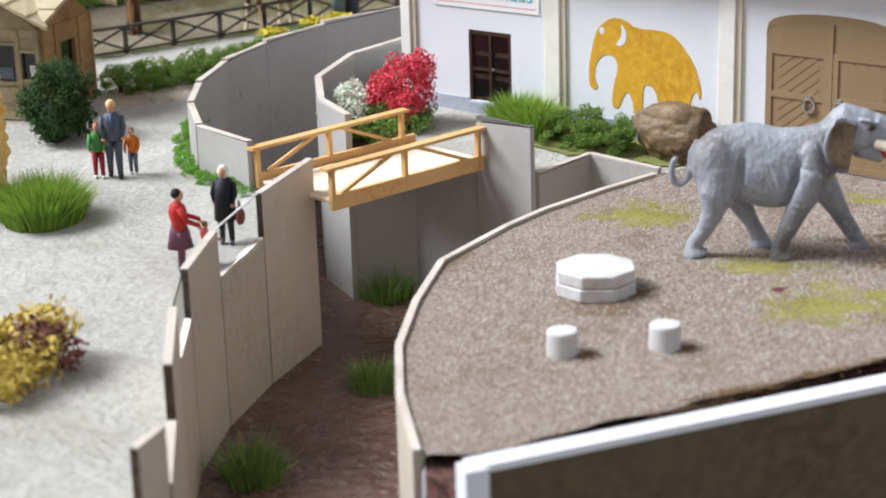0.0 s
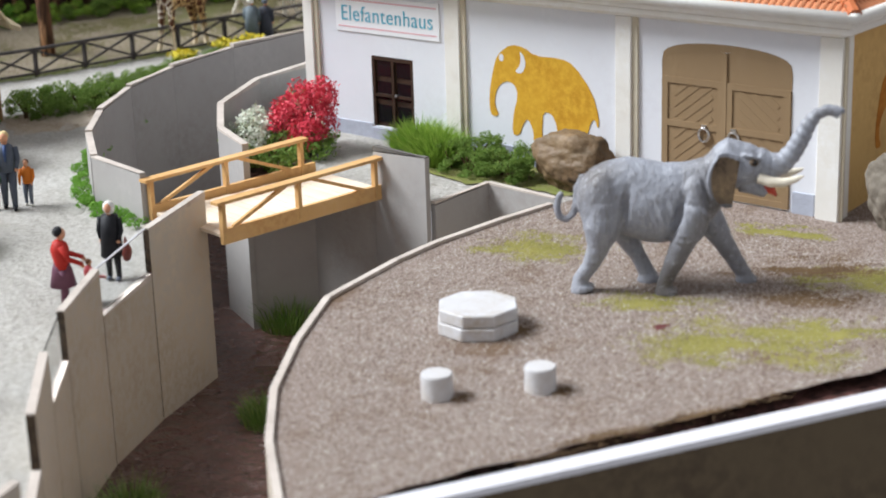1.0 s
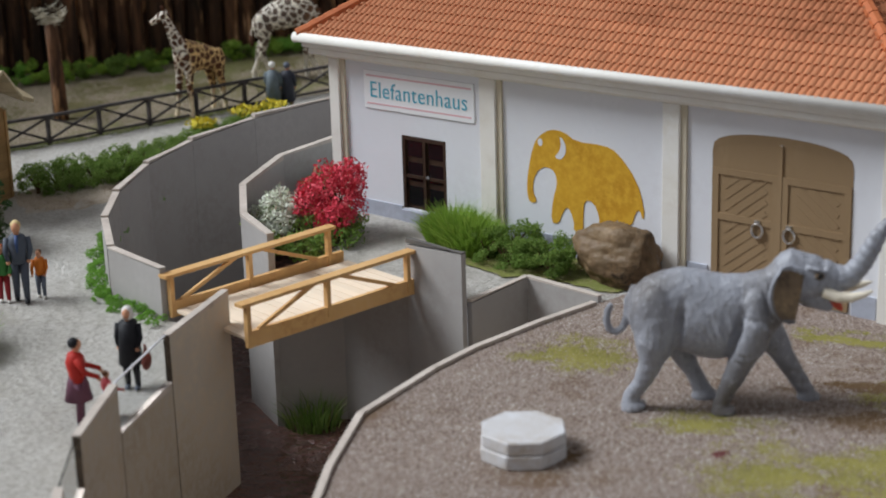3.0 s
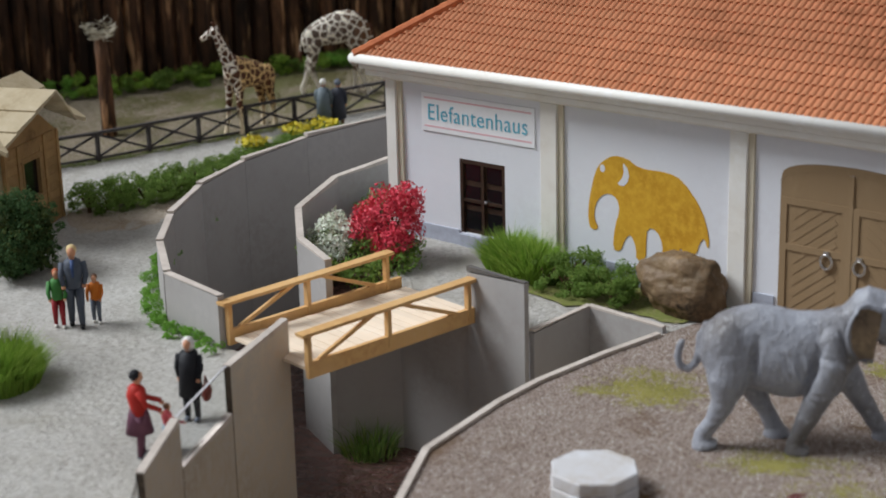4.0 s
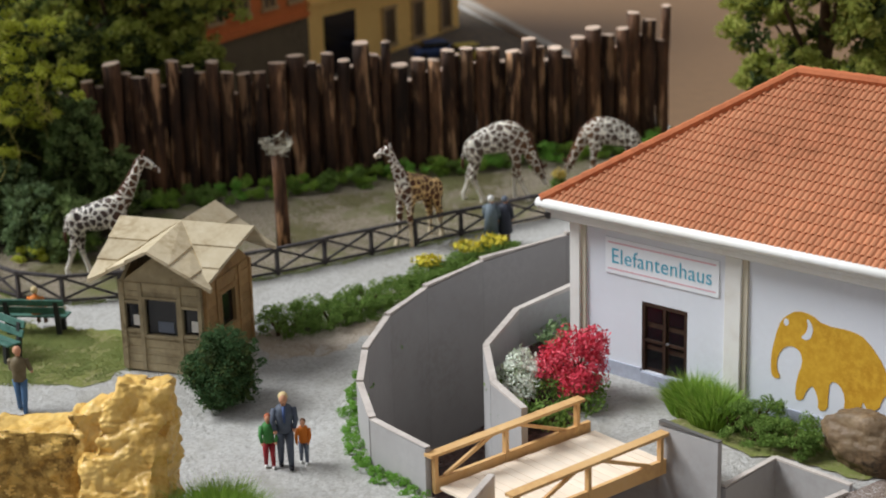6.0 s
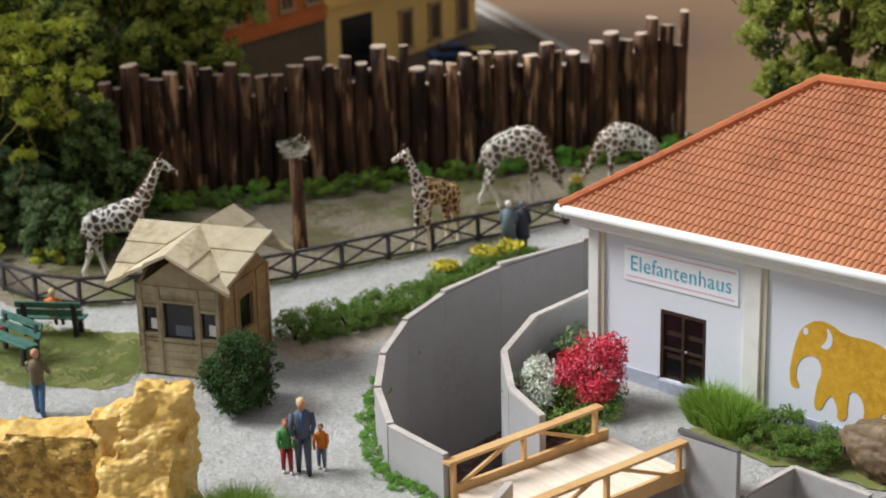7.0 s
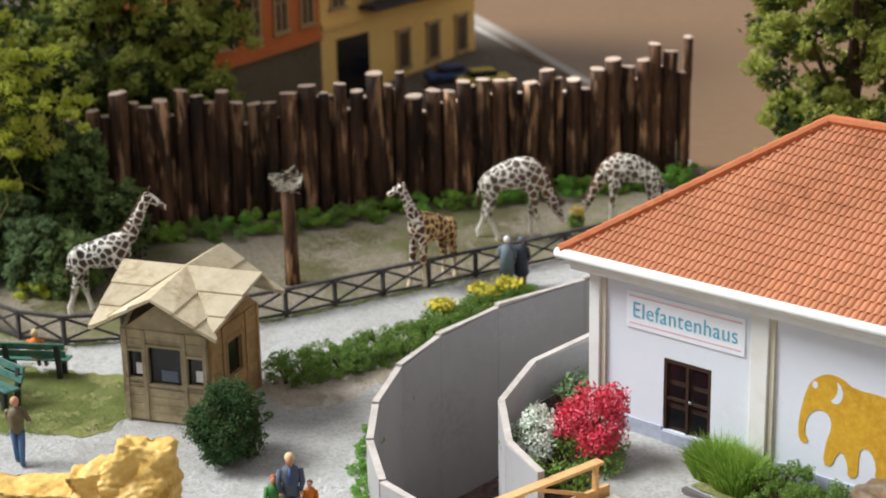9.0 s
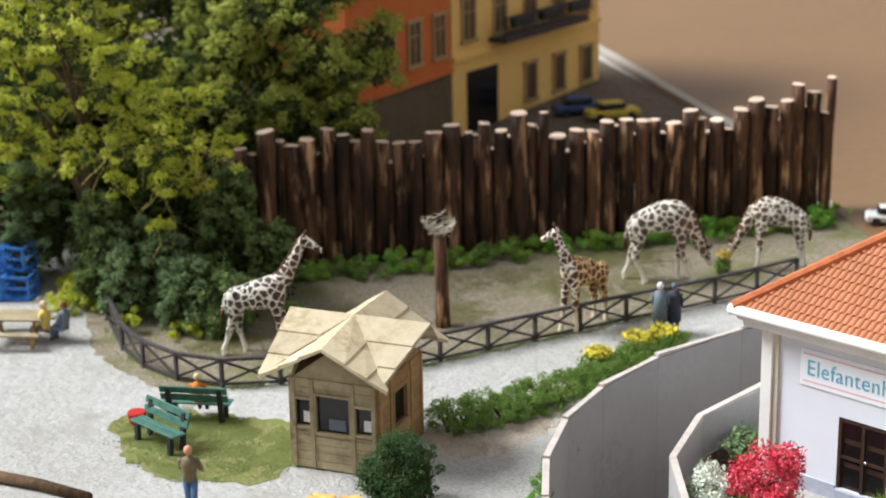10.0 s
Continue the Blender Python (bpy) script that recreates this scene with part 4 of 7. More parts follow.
def stone(name, x, y, r, material, label, seed, flat=0.0, rough=0.22):
    bm = bmesh.new()
    bmesh.ops.create_icosphere(bm, subdivisions=5, radius=1)
    noise.seed_set(seed)
    for v in bm.verts:
        d = v.co.normalized()
        k = 1 + rough * noise.noise(d * 1.4) + rough * 0.5 * noise.noise(d * 3.3) + rough * 0.22 * noise.noise(d * 8)
        v.co = Vector((d.x * r[0], d.y * r[1], d.z * r[2])) * k
    lift = r[2] * 0.72
    for v in bm.verts:
        v.co.z = max(v.co.z + lift, -0.04)
    st = part(name, bm, material, smooth=True)
    st.matrix_world = Matrix.Translation((x * U, y * U, gz(x, y) * U))
    return tagged(st, label, "rock")


stone("boulder", 9.9, -0.78, (1.06, 0.64, 0.76), ROCK_BROWN, "rounded brown and grey boulder against the white wall", 3)
stone("boulder", 17.4, 0.25, (0.75, 0.6, 0.98), ROCK_GREY, "tall grey boulder beside the tan side wall", 5)

# the elephant figure: limbs melted into one skin, then ears, tusks and eyes
def barrel(bm, rows, seg=28):
    """A body through rows of (x, low, high, half width), egg-shaped in section."""
    rings = []
    for x, lo, hi, hw in rows:
        c, h = (lo + hi) / 2, (hi - lo) / 2
        ring = []
        for k in range(seg):
            a = 2 * math.pi * k / seg
            s_, z_ = math.cos(a), math.sin(a)
            ring.append(bm.verts.new((x, hw * s_ * (1 - 0.16 * z_), c + h * z_)))
        rings.append(ring)
    for a, b_ in zip(rings, rings[1:]):
        for k in range(seg):
            bm.faces.new((a[k], a[(k + 1) % seg], b_[(k + 1) % seg], b_[k]))
    bm.faces.new(rings[0])
    bm.faces.new(rings[-1])


bm = bmesh.new()
barrel(bm, [(-1.58, 1.6, 1.96, 0.16), (-1.5, 1.38, 2.18, 0.36), (-1.3, 1.28, 2.37, 0.5), (-1.0, 1.2, 2.52, 0.55), (-0.65, 1.06, 2.61, 0.5), (-0.3, 0.95, 2.57, 0.53), (0.1, 0.92, 2.51, 0.55), (0.45, 1.0, 2.53, 0.48), (0.8, 1.16, 2.62, 0.44), (1.1, 1.5, 2.68, 0.38), (1.3, 1.8, 2.7, 0.32)])
barrel(bm, [(0.85, 1.92, 2.62, 0.3), (1.08, 1.92, 2.88, 0.36), (1.28, 1.98, 3.02, 0.38), (1.48, 2.04, 2.97, 0.37), (1.7, 2.1, 2.91, 0.35), (1.88, 2.2, 2.81, 0.29), (2.08, 2.28, 2.7, 0.23)])
tube(bm, [(1.6, 0, 2.18), (1.86, 0, 2.04), (2.02, 0, 1.93)], [0.25, 0.17, 0.08], 10)
trunk = [(1.85, 0, 2.52), (2.12, 0, 2.46), (2.34, 0, 2.55), (2.5, 0, 2.76), (2.63, 0, 3.02), (2.75, 0, 3.28), (2.9, 0, 3.48), (3.1, 0, 3.57), (3.26, 0, 3.54), (3.34, 0, 3.49)]
tube(bm, trunk, [0.32, 0.255, 0.215, 0.19, 0.17, 0.15, 0.13, 0.115, 0.115, 0.12], 14)
tube(bm, [(3.28, 0, 3.56), (3.38, 0, 3.56), (3.43, 0, 3.5)], [0.09, 0.055, 0.03], 8)
# hind legs with heavy thighs, then the front pair
for y, fx, kx, hx in ((-0.33, -1.5, -1.14, -1.05), (0.33, -0.26, -0.62, -0.98)):
    ball(bm, (hx, y * 1.0, 1.6), (0.42, 0.27, 0.76), 3)
    tube(bm, [(hx, y * 0.55, 2.05), (hx, y * 0.8, 1.7), (hx * 0.45 + kx * 0.55, y * 1.03, 1.25), (kx, y * 1.05, 0.86), (kx * 0.5 + fx * 0.5 + 0.02, y * 1.03, 0.5), (fx, y, 0.2), (fx + 0.03, y, 0.08), (fx + 0.05, y, -0.02)], [0.12, 0.36, 0.34, 0.225, 0.165, 0.16, 0.225, 0.245], 16)
    for q in (-1, 0, 1):
        ball(bm, (fx + 0.24, y + q * 0.1, 0.06), (0.05, 0.06, 0.07), 2)
for y, fx, kx, hx in ((-0.38, 0.12, 0.4, 0.72), (0.42, 1.62, 1.2, 0.76)):
    ball(bm, (hx - 0.02, y * 0.9, 1.68), (0.29, 0.22, 0.66), 3)
    tube(bm, [(hx + 0.05, y * 0.6, 2.1), (hx, y * 0.85, 1.7), (hx * 0.5 + kx * 0.5, y, 1.22), (kx, y, 0.85), (kx * 0.5 + fx * 0.5, y, 0.5), (fx, y, 0.18), (fx + 0.03, y, 0.08), (fx + 0.04, y, -0.02)], [0.1, 0.3, 0.275, 0.215, 0.17, 0.16, 0.205, 0.23], 16)
    for q in (-1, 0, 1):
        ball(bm, (fx + 0.22, y + q * 0.1, 0.06), (0.05, 0.06, 0.07), 2)
for y in (-1, 1):
    tube(bm, [(1.58, y * 0.32, 2.77), (1.75, y * 0.36, 2.75), (1.9, y * 0.3, 2.67)], [0.04, 0.055, 0.04], 8)
tube(bm, [(-1.42, 0, 2.2), (-1.57, 0, 1.95), (-1.6, 0, 1.66), (-1.67, 0, 1.43), (-1.8, 0, 1.32), (-1.93, 0, 1.38), (-1.98, 0, 1.56), (-1.94, 0, 1.76), (-1.88, 0, 1.88)], [0.13, 0.1, 0.085, 0.08, 0.075, 0.075, 0.08, 0.08, 0.05], 12)
me = fused("elephant_figure", bm, 0.025, [], 11)
noise.seed_set(4)
nv = len(me.vertices)
co, no = np.empty(nv * 3), np.empty(nv * 3)
me.vertices.foreach_get("co", co)
me.vertices.foreach_get("normal", no)
co, no = co.reshape(-1, 3), no.reshape(-1, 3)
for k in range(nv):
    p = Vector(co[k])
    w = noise.noise(p * 2.2) * 0.02 + noise.noise(p * 7) * 0.006
    side = max(0.0, 1 - abs(no[k][2]) * 1.2)
    # deep fold before the thigh, and the hollow behind the shoulder
    w -= 0.15 * math.exp(-((p.x + 0.62 - 0.12 * (p.z - 1.6)) / 0.07) ** 2) * side * max(0, 1 - ((p.z - 1.6) / 0.62) ** 2)
    w -= 0.13 * math.exp(-((p.x - 0.3 - 0.3 * (p.z - 1.3)) / 0.07) ** 2) * side * max(0, 1 - ((p.z - 1.55) / 0.55) ** 2)
    w += 0.05 * math.exp(-((p.x - 0.72) / 0.2) ** 2 - ((p.z - 1.75) / 0.35) ** 2) * side
    # slanting skin folds over ribs, shoulder and neck
    fold = 1 - 2 * abs(math.sin(15 * (p.x + 0.45 * p.z) + 1.8 * noise.noise(p * 2.0))) + 0.4 * math.sin(52 * (p.x + 0.36 * p.z) + 3 * noise.noise(p * 3.1))
    q = math.exp(-((p.x - 0.28) / 0.36) ** 2) * max(0, 1 - ((p.z - 1.9) / 0.55) ** 2) + 0.7 * math.exp(-((p.x - 0.98) / 0.16) ** 2) * (p.z > 1.5) + 0.35 * math.exp(-((p.x + 0.35) / 0.2) ** 2) * max(0, 1 - ((p.z - 1.4) / 0.5) ** 2)
    w += 0.04 * q * side * fold * (0.6 + 0.8 * noise.noise(p * 1.7 + Vector((5, 0, 0))))
    # belly and leg creases
    if p.z < 1.25:
        w += 0.012 * math.sin(30 * p.z + 5 * noise.noise(p * 2)) * side * (0.5 + noise.noise(p * 1.3))
    if p.x > 2.1 and p.z > 2.3:
        w += 0.008 * math.sin(40 * (p.z * 0.8 + p.x * 0.55)) * (1 if p.x < 3.05 else 0.3)
    co[k] += no[k] * w
me.vertices.foreach_set("co", co.ravel())
bm = bmesh.new()
bm.from_mesh(me)
for f in bm.faces:
    f.smooth = True
for y in (-1, 1):
    tube(bm, [(1.88, y * 0.22, 2.3), (2.1, y * 0.29, 2.24), (2.35, y * 0.31, 2.24), (2.56, y * 0.29, 2.3), (2.7, y * 0.26, 2.36)], [0.11, 0.105, 0.09, 0.06, 0.02], 12, 1)
    ball(bm, (1.78, y * 0.33, 2.62), (0.09, 0.05, 0.075), 2, 0, 4)
    ball(bm, (1.8, y * 0.36, 2.62), (0.055, 0.03, 0.05), 2, 0, 2)
    # flared ear: a cupped flap with a thick rolled rim
    NU, NV = 9, 14
    grid = []
    for layer in (0, 1):
        g_ = []
        for iv in range(NV + 1):
            v = iv / NV
            wide = 0.6 * math.sqrt(max(0.0, 1 - ((v - 0.36) / 0.66) ** 2)) + 0.02
            row = []
            for iu in range(NU + 1):
                u = iu / NU
                cup = 0.10 * math.sin(math.pi * u)
                x = 1.53 - 0.14 * v - wide * (u ** 0.9) + 0.13 * max(0, u - 0.72) * 3.0 * (u > 0.72)
                yy_ = 0.4 + 0.2 * u - 0.6 * cup + 0.06 * v * (1 - u) - 0.02 * v
                z = 2.72 - 0.96 * v + 0.1 * math.sin(math.pi * u) * (1 - v)
                row.append(bm.verts.new((x - layer * 0.05 * u, y * (yy_ - layer * 0.07), z)))
            g_.append(row)
        grid.append(g_)
    for layer in (0, 1):
        for iv in range(NV):
            for iu in range(NU):
                f = bm.faces.new((grid[layer][iv][iu], grid[layer][iv][iu + 1], grid[layer][iv + 1][iu + 1], grid[layer][iv + 1][iu]))
                f.smooth = True
                f.material_index = 4 if layer == 0 and iu < NU - 2 and 0 < iv < NV - 1 else 0
    for iv in range(NV):
        for iu in (0, NU):
            bm.faces.new((grid[0][iv][iu], grid[0][iv + 1][iu], grid[1][iv + 1][iu], grid[1][iv][iu])).smooth = True
    for iu in range(NU):
        for iv in (0, NV):
            bm.faces.new((grid[0][iv][iu], grid[0][iv][iu + 1], grid[1][iv][iu + 1], grid[1][iv][iu])).smooth = True
tube(bm, [(1.96, 0, 2.08), (2.12, 0, 2.0), (2.2, 0, 1.9)], [0.09, 0.085, 0.03], 8, 3)
ele = part("elephant_figure", bm, [ELE_GREY, IVORY, DARK_GLASS, RED_PAINT, ELE_EAR])
ele.matrix_world = Matrix.Translation((14.85 * U, -5.2 * U, gz(14.85, -5.2) * U)) @ pose(0, 0, 0, 0, 0, 28)
tagged(ele, "grey painted model elephant striding with raised trunk and pale tusks", "figurine")

# ---- little painted figures ----
SKIN = surface("skin_paint", (206, 150, 118), (194, 138, 106), 0.6, 2, 8, None, 0)


def paint(name, c):
    return surface(name, c, tuple(max(0, v - 12) for v in c), 0.6, 2, 9, None, 0.004)


def person_figure(x, y, rz, h, top, legs, hair, shoes, label, skirt=0.0, arms=(0.25, 0.2), coat=0.0, seated=False, stride=0.08, group="painted figures", z=None, scarf=False, bag=None, tie=None):
    """A painted figure: one mesh, head to shoes, h high. Parts of colour: top, legs, hair, skin, shoes."""
    k = h / 1.75
    bm = bmesh.new()
    hip = 0.86 * k if not seated else 0.46 * k
    for s in (-1, 1):
        if seated:
            pts = [(0, s * 0.1 * k, hip), (0.38 * k, s * 0.11 * k, hip), (0.42 * k, s * 0.11 * k, hip - 0.4 * k)]
        else:
            pts = [(0, s * 0.09 * k, hip), (s * stride * 0.5 * k + 0.02, s * 0.1 * k, 0.45 * k), (s * stride * k, s * 0.11 * k, 0.06 * k)]
        tube(bm, pts, [0.105 * k, 0.08 * k, 0.055 * k], 8, 1)
        e = pts[-1]
        ball(bm, (e[0] + 0.05 * k, e[1], e[2] - 0.01 * k), (0.13 * k, 0.06 * k, 0.055 * k), 1, 0, 4)
    if skirt:
        tube(bm, [(0, 0, 1.0 * k), (0, 0, 0.85 * k), (0, 0, skirt * k)], [0.15 * k, 0.2 * k, 0.27 * k], 12, 1, 0.85)
    if coat:
        tube(bm, [(0, 0, 1.42 * k), (0, 0, 1.1 * k), (0, 0, coat * k)], [0.2 * k, 0.23 * k, 0.27 * k], 12, 0, 0.9)
    base = hip - 0.02
    tube(bm, [(0, 0, base), (0.0, 0, base + 0.18 * k), (-0.01, 0, base + 0.42 * k), (0.0, 0, base + 0.56 * k), (0.02, 0, base + 0.62 * k)], [0.15 * k, 0.15 * k, 0.19 * k, 0.15 * k, 0.07 * k], 12, 0, 1.12)
    sh = base + 0.53 * k
    for s, sw in zip((-1, 1), arms):
        tube(bm, [(0, s * 0.2 * k, sh), (sw * 0.45 * k, s * 0.245 * k, sh - 0.27 * k), (sw * 1.3 * k, s * 0.2 * k, sh - 0.45 * k + max(0, sw - 0.2) * 0.5 * k)], [0.07 * k, 0.06 * k, 0.045 * k], 8, 0)
        ball(bm, (sw * 1.3 * k, s * 0.2 * k, sh - 0.49 * k + max(0, sw - 0.2) * 0.5 * k), 0.05 * k, 1, 0, 3)
    hd = base + 0.75 * k
    tube(bm, [(0.02, 0, base + 0.58 * k), (0.02, 0, hd)], [0.055 * k, 0.06 * k], 8, 3)
    ball(bm, (0.03 * k, 0, hd), (0.105 * k, 0.09 * k, 0.125 * k), 2, 0, 3)
    ball(bm, (-0.015 * k, 0, hd + 0.04 * k), (0.115 * k, 0.108 * k, 0.115 * k), 2, 0, 2)
    if scarf:
        ball(bm, (-0.02 * k, 0, hd - 0.01 * k), (0.13 * k, 0.128 * k, 0.165 * k), 2, 0, 2)
    if bag:
        ball(bm, (0.05 * k, 0.33 * k, 0.62 * k), (0.2 * k, 0.09 * k, 0.19 * k), 2, 0, 5)
        tube(bm, [(-0.06 * k, 0.33 * k, 0.76 * k), (0.05 * k, 0.32 * k, 0.96 * k), (0.16 * k, 0.33 * k, 0.76 * k)], [0.018 * k] * 3, 6, 5)
    if tie:
        tube(bm, [(0.1 * k, 0, base + 0.6 * k), (0.185 * k, 0, base + 0.45 * k), (0.165 * k, 0, base + 0.26 * k)], [0.045 * k, 0.04 * k, 0.025 * k], 6, 5)
    for f in bm.faces:
        f.smooth = True
    extra = bag or tie
    ob = part("figure", bm, [top, legs, hair, SKIN, shoes] + ([extra] if extra else []))
    gx = gz(x, y) if z is None else z
    ob.matrix_world = Matrix.Translation((x * U, y * U, gx * U)) @ pose(0, 0, 0, 0, 0, rz)
    return tagged(ob, label, "figurine", group)


RED, PURPLE, BLACK, GREYP = paint("red_cloth", (176, 46, 38)), paint("purple_cloth", (104, 66, 82)), paint("black_cloth", (34, 34, 38)), paint("grey_cloth", (104, 110, 122))
WHITEP, GREENP, ORANGEP, BROWNP, BLUEP, TEAL = paint("white_cloth", (226, 222, 216)), paint("green_cloth", (70, 128, 66)), paint("orange_cloth", (206, 116, 40)), paint("brown_cloth", (110, 76, 54)), paint("blue_cloth", (86, 116, 150)), paint("grey_green_cloth", (104, 114, 120))
BLONDE = paint("blond_hair", (214, 190, 140))
person_figure(5.55, -12.25, 55, 1.72, RED, PURPLE, BLACK, GREYP, "woman figure in red blouse and purple skirt leaning forward", skirt=0.5, arms=(0.3, 0.35), stride=0.03)
person_figure(5.75, -11.75, 60, 0.95, paint("pink_cloth", (206, 92, 96)), paint("pale_blue_cloth", (140, 170, 190)), BROWNP, GREYP, "small child figure in pink top and pale blue skirt", skirt=0.45, arms=(0.4, 0.3))
person_figure(5.13, -10.6, -60, 1.7, BLACK, BLACK, WHITEP, GREYP, "woman figure in black coat and white headscarf with brown bag", coat=0.55, arms=(0.05, 0.1), stride=0.02, scarf=True, bag=paint("bag_brown", (134, 66, 56)))
SUIT = paint("suit_grey", (84, 90, 102))
person_figure(-0.6, -8.7, -42, 1.88, SUIT, SUIT, BLONDE, BLACK, "blond man figure in grey suit and blue tie walking with children", arms=(0.1, 0.05), stride=0.12, tie=paint("tie_blue", (66, 84, 124)))
person_figure(-0.9, -8.94, -40, 1.36, GREENP, paint("wine_cloth", (150, 44, 50)), paint("ginger_hair", (170, 92, 58)), WHITEP, "girl figure in green jacket and red trousers")
person_figure(-0.42, -8.3, -50, 1.14, ORANGEP, GREYP, BROWNP, WHITEP, "boy figure in orange jacket and grey trousers")
person_figure(-8.28, -10.57, 130, 1.78, paint("olive_cloth", (112, 98, 72)), BLUEP, SKIN, BLUEP, "bald man figure in olive shirt and blue jeans", arms=(0.3, 0.35), stride=0.16)
person_figure(-6.62, 5.55, 120, 1.68, TEAL, TEAL, WHITEP, BROWNP, "white-haired figure in long grey coat at the fence", coat=0.5, arms=(0.1, 0.1), stride=0.03)
person_figure(-6.4, 5.95, 110, 1.6, paint("dark_coat", (58, 60, 70)), BROWNP, GREYP, BROWNP, "figure in long dark coat and hat at the fence", coat=0.45, arms=(0.1, 0.1), stride=0.03)
person_figure(-12.5, -7.08, 125, 1.6, ORANGEP, BROWNP, BLONDE, BROWNP, "blond figure in orange seated on the green bench", seated=True, z=gz(-12.5, -7) + 0.13)

# ---- palisade of dark logs ----
pal = thing("log_palisade", -20.9, 1.6, gz(-20.9, 1.6), 0, "palisade of dark upright logs with pale sawn tops", "palisade")
r_ = random.Random(11)
A, B = Vector((-20.9, 1.4)), Vector((-9.3, 18.8))
# each log: its place along the row, its height and its radius
LOGS = ((0.0, 4.2, 0.24), (0.018, 3.97, 0.17), (0.039, 4.76, 0.32), (0.063, 4.34, 0.19), (0.08, 4.19, 0.28), (0.104, 4.37, 0.26), (0.137, 4.62, 0.23), (0.161, 4.44, 0.23), (0.181, 4.16, 0.21), (0.2, 4.5, 0.23), (0.222, 4.11, 0.24), (0.251, 3.97, 0.25), (0.276, 4.0, 0.25), (0.306, 4.26, 0.32))
LOGS += ((0.337, 4.43, 0.32), (0.362, 4.18, 0.17), (0.389, 4.4, 0.23), (0.416, 4.12, 0.23), (0.445, 4.68, 0.3), (0.467, 4.18, 0.19), (0.486, 4.63, 0.17), (0.51, 3.74, 0.31), (0.543, 3.87, 0.27), (0.568, 3.82, 0.23), (0.595, 4.06, 0.25), (0.626, 4.09, 0.25), (0.654, 4.0, 0.25), (0.677, 3.95, 0.19))
LOGS += ((0.707, 3.82, 0.27), (0.737, 4.16, 0.27), (0.757, 3.83, 0.16), (0.782, 3.76, 0.26), (0.803, 3.35, 0.22), (0.824, 4.03, 0.28), (0.852, 4.3, 0.3), (0.881, 3.96, 0.26), (0.906, 4.17, 0.24), (0.929, 4.65, 0.24), (0.956, 4.35, 0.26), (0.976, 3.58, 0.16), (0.99, 4.76, 0.17))


def palisade_log(f, h, rad, back):
    """One upright log, slightly bent and leaning, with bark ribs and a pale sawn top."""
    p = A + (B - A) * f + Vector((-0.83, 0.56)) * (-0.45 * math.sin(f * math.pi) + back)
    z = gz(p.x, p.y) - pal.location.z / U
    lean = (r_.uniform(-0.06, 0.06), r_.uniform(-0.06, 0.06))
    x0, y0 = p.x + 20.9 - lean[0], p.y - 1.6 - lean[1]
    bm = bmesh.new()
    rings, seg = [], 14
    rib = [1 + 0.05 * r_.uniform(-1, 1) for _ in range(seg)]
    for j in range(9):
        u = j / 8
        c = Vector((x0 + lean[0] * u + 0.016 * r_.uniform(-1, 1), y0 + lean[1] * u + 0.012 * r_.uniform(-1, 1), z - 0.1 + (h + 0.1) * u))
        q = rad * (1.05 - 0.08 * u + 0.025 * r_.uniform(-1, 1))
        rings.append([bm.verts.new(c + q * rib[k] * (1 + 0.02 * r_.uniform(-1, 1)) * Vector((math.cos(6.2832 * k / seg), math.sin(6.2832 * k / seg), 0))) for k in range(seg)])
    tilt = (r_.uniform(-0.12, 0.12), r_.uniform(-0.12, 0.12))
    for v in rings[-1]:
        v.co.z += tilt[0] * (v.co.x - c.x) + tilt[1] * (v.co.y - c.y)
    for a, b_ in zip(rings, rings[1:]):
        for k in range(seg):
            bm.faces.new((a[k], a[(k + 1) % seg], b_[(k + 1) % seg], b_[k]))
    bm.faces.new(rings[0])
    bm.faces.new(rings[-1])
    top = [(v.co.x, v.co.y, v.co.z) for v in rings[-1]]
    lg = part("log", bm, BARK, pal, smooth=True)
    bm = bmesh.new()
    lo = [bm.verts.new(Vector(v) + Vector((0, 0, 0.003))) for v in top]
    hi = [bm.verts.new(c.lerp(Vector(v), 0.95) + Vector((0, 0, 0.035))) for v in top]
    for k in range(seg):
        bm.faces.new((lo[k], lo[(k + 1) % seg], hi[(k + 1) % seg], hi[k]))
    bm.faces.new(hi)
    part("sawn_top", bm, LOG_END, lg)


for k, (f, h, rad) in enumerate(LOGS):
    palisade_log(f, h, rad, 0.1 * math.sin(k * 2.4))
# thinner logs set behind the gaps
SPAN = (B - A).length
for (f0, h0, r0), (f1, h1, r1) in zip(LOGS, LOGS[1:]):
    if (f1 - f0) * SPAN > (r0 + r1) * 0.93:
        palisade_log((f0 + f1) / 2 + r_.uniform(-0.002, 0.002), min(h0, h1) - r_.uniform(0.15, 0.7), r_.uniform(0.15, 0.2), 0.3)

# ---- dark pen fence with crossed braces ----
fence = thing("pen_fence", -10.29, 0.0, gz(-10.29, 0), 0, "low dark fence with crossed braces round the giraffe pen", "fence")
FP = [(-24.6, -1.6), (-23.0, -2.9), (-20.8, -4.3), (-18.3, -5.5), (-16.7, -5.9), (-15.15, -5.85), (-13.75, -5.3), (-12.6, -4.1), (-11.7, -2.7), (-10.95, -1.35), (-10.29, 0.0), (-9.75, 1.45), (-9.2, 2.9), (-8.65, 4.3), (-8.1, 5.8), (-7.5, 7.25), (-6.95, 8.7), (-6.45, 10.2), (-6.0, 11.7)]
oz = gz(-10.29, 0)


def fpt(p, z):
    return (p[0] + 10.29, p[1], gz(*p) - oz + z)


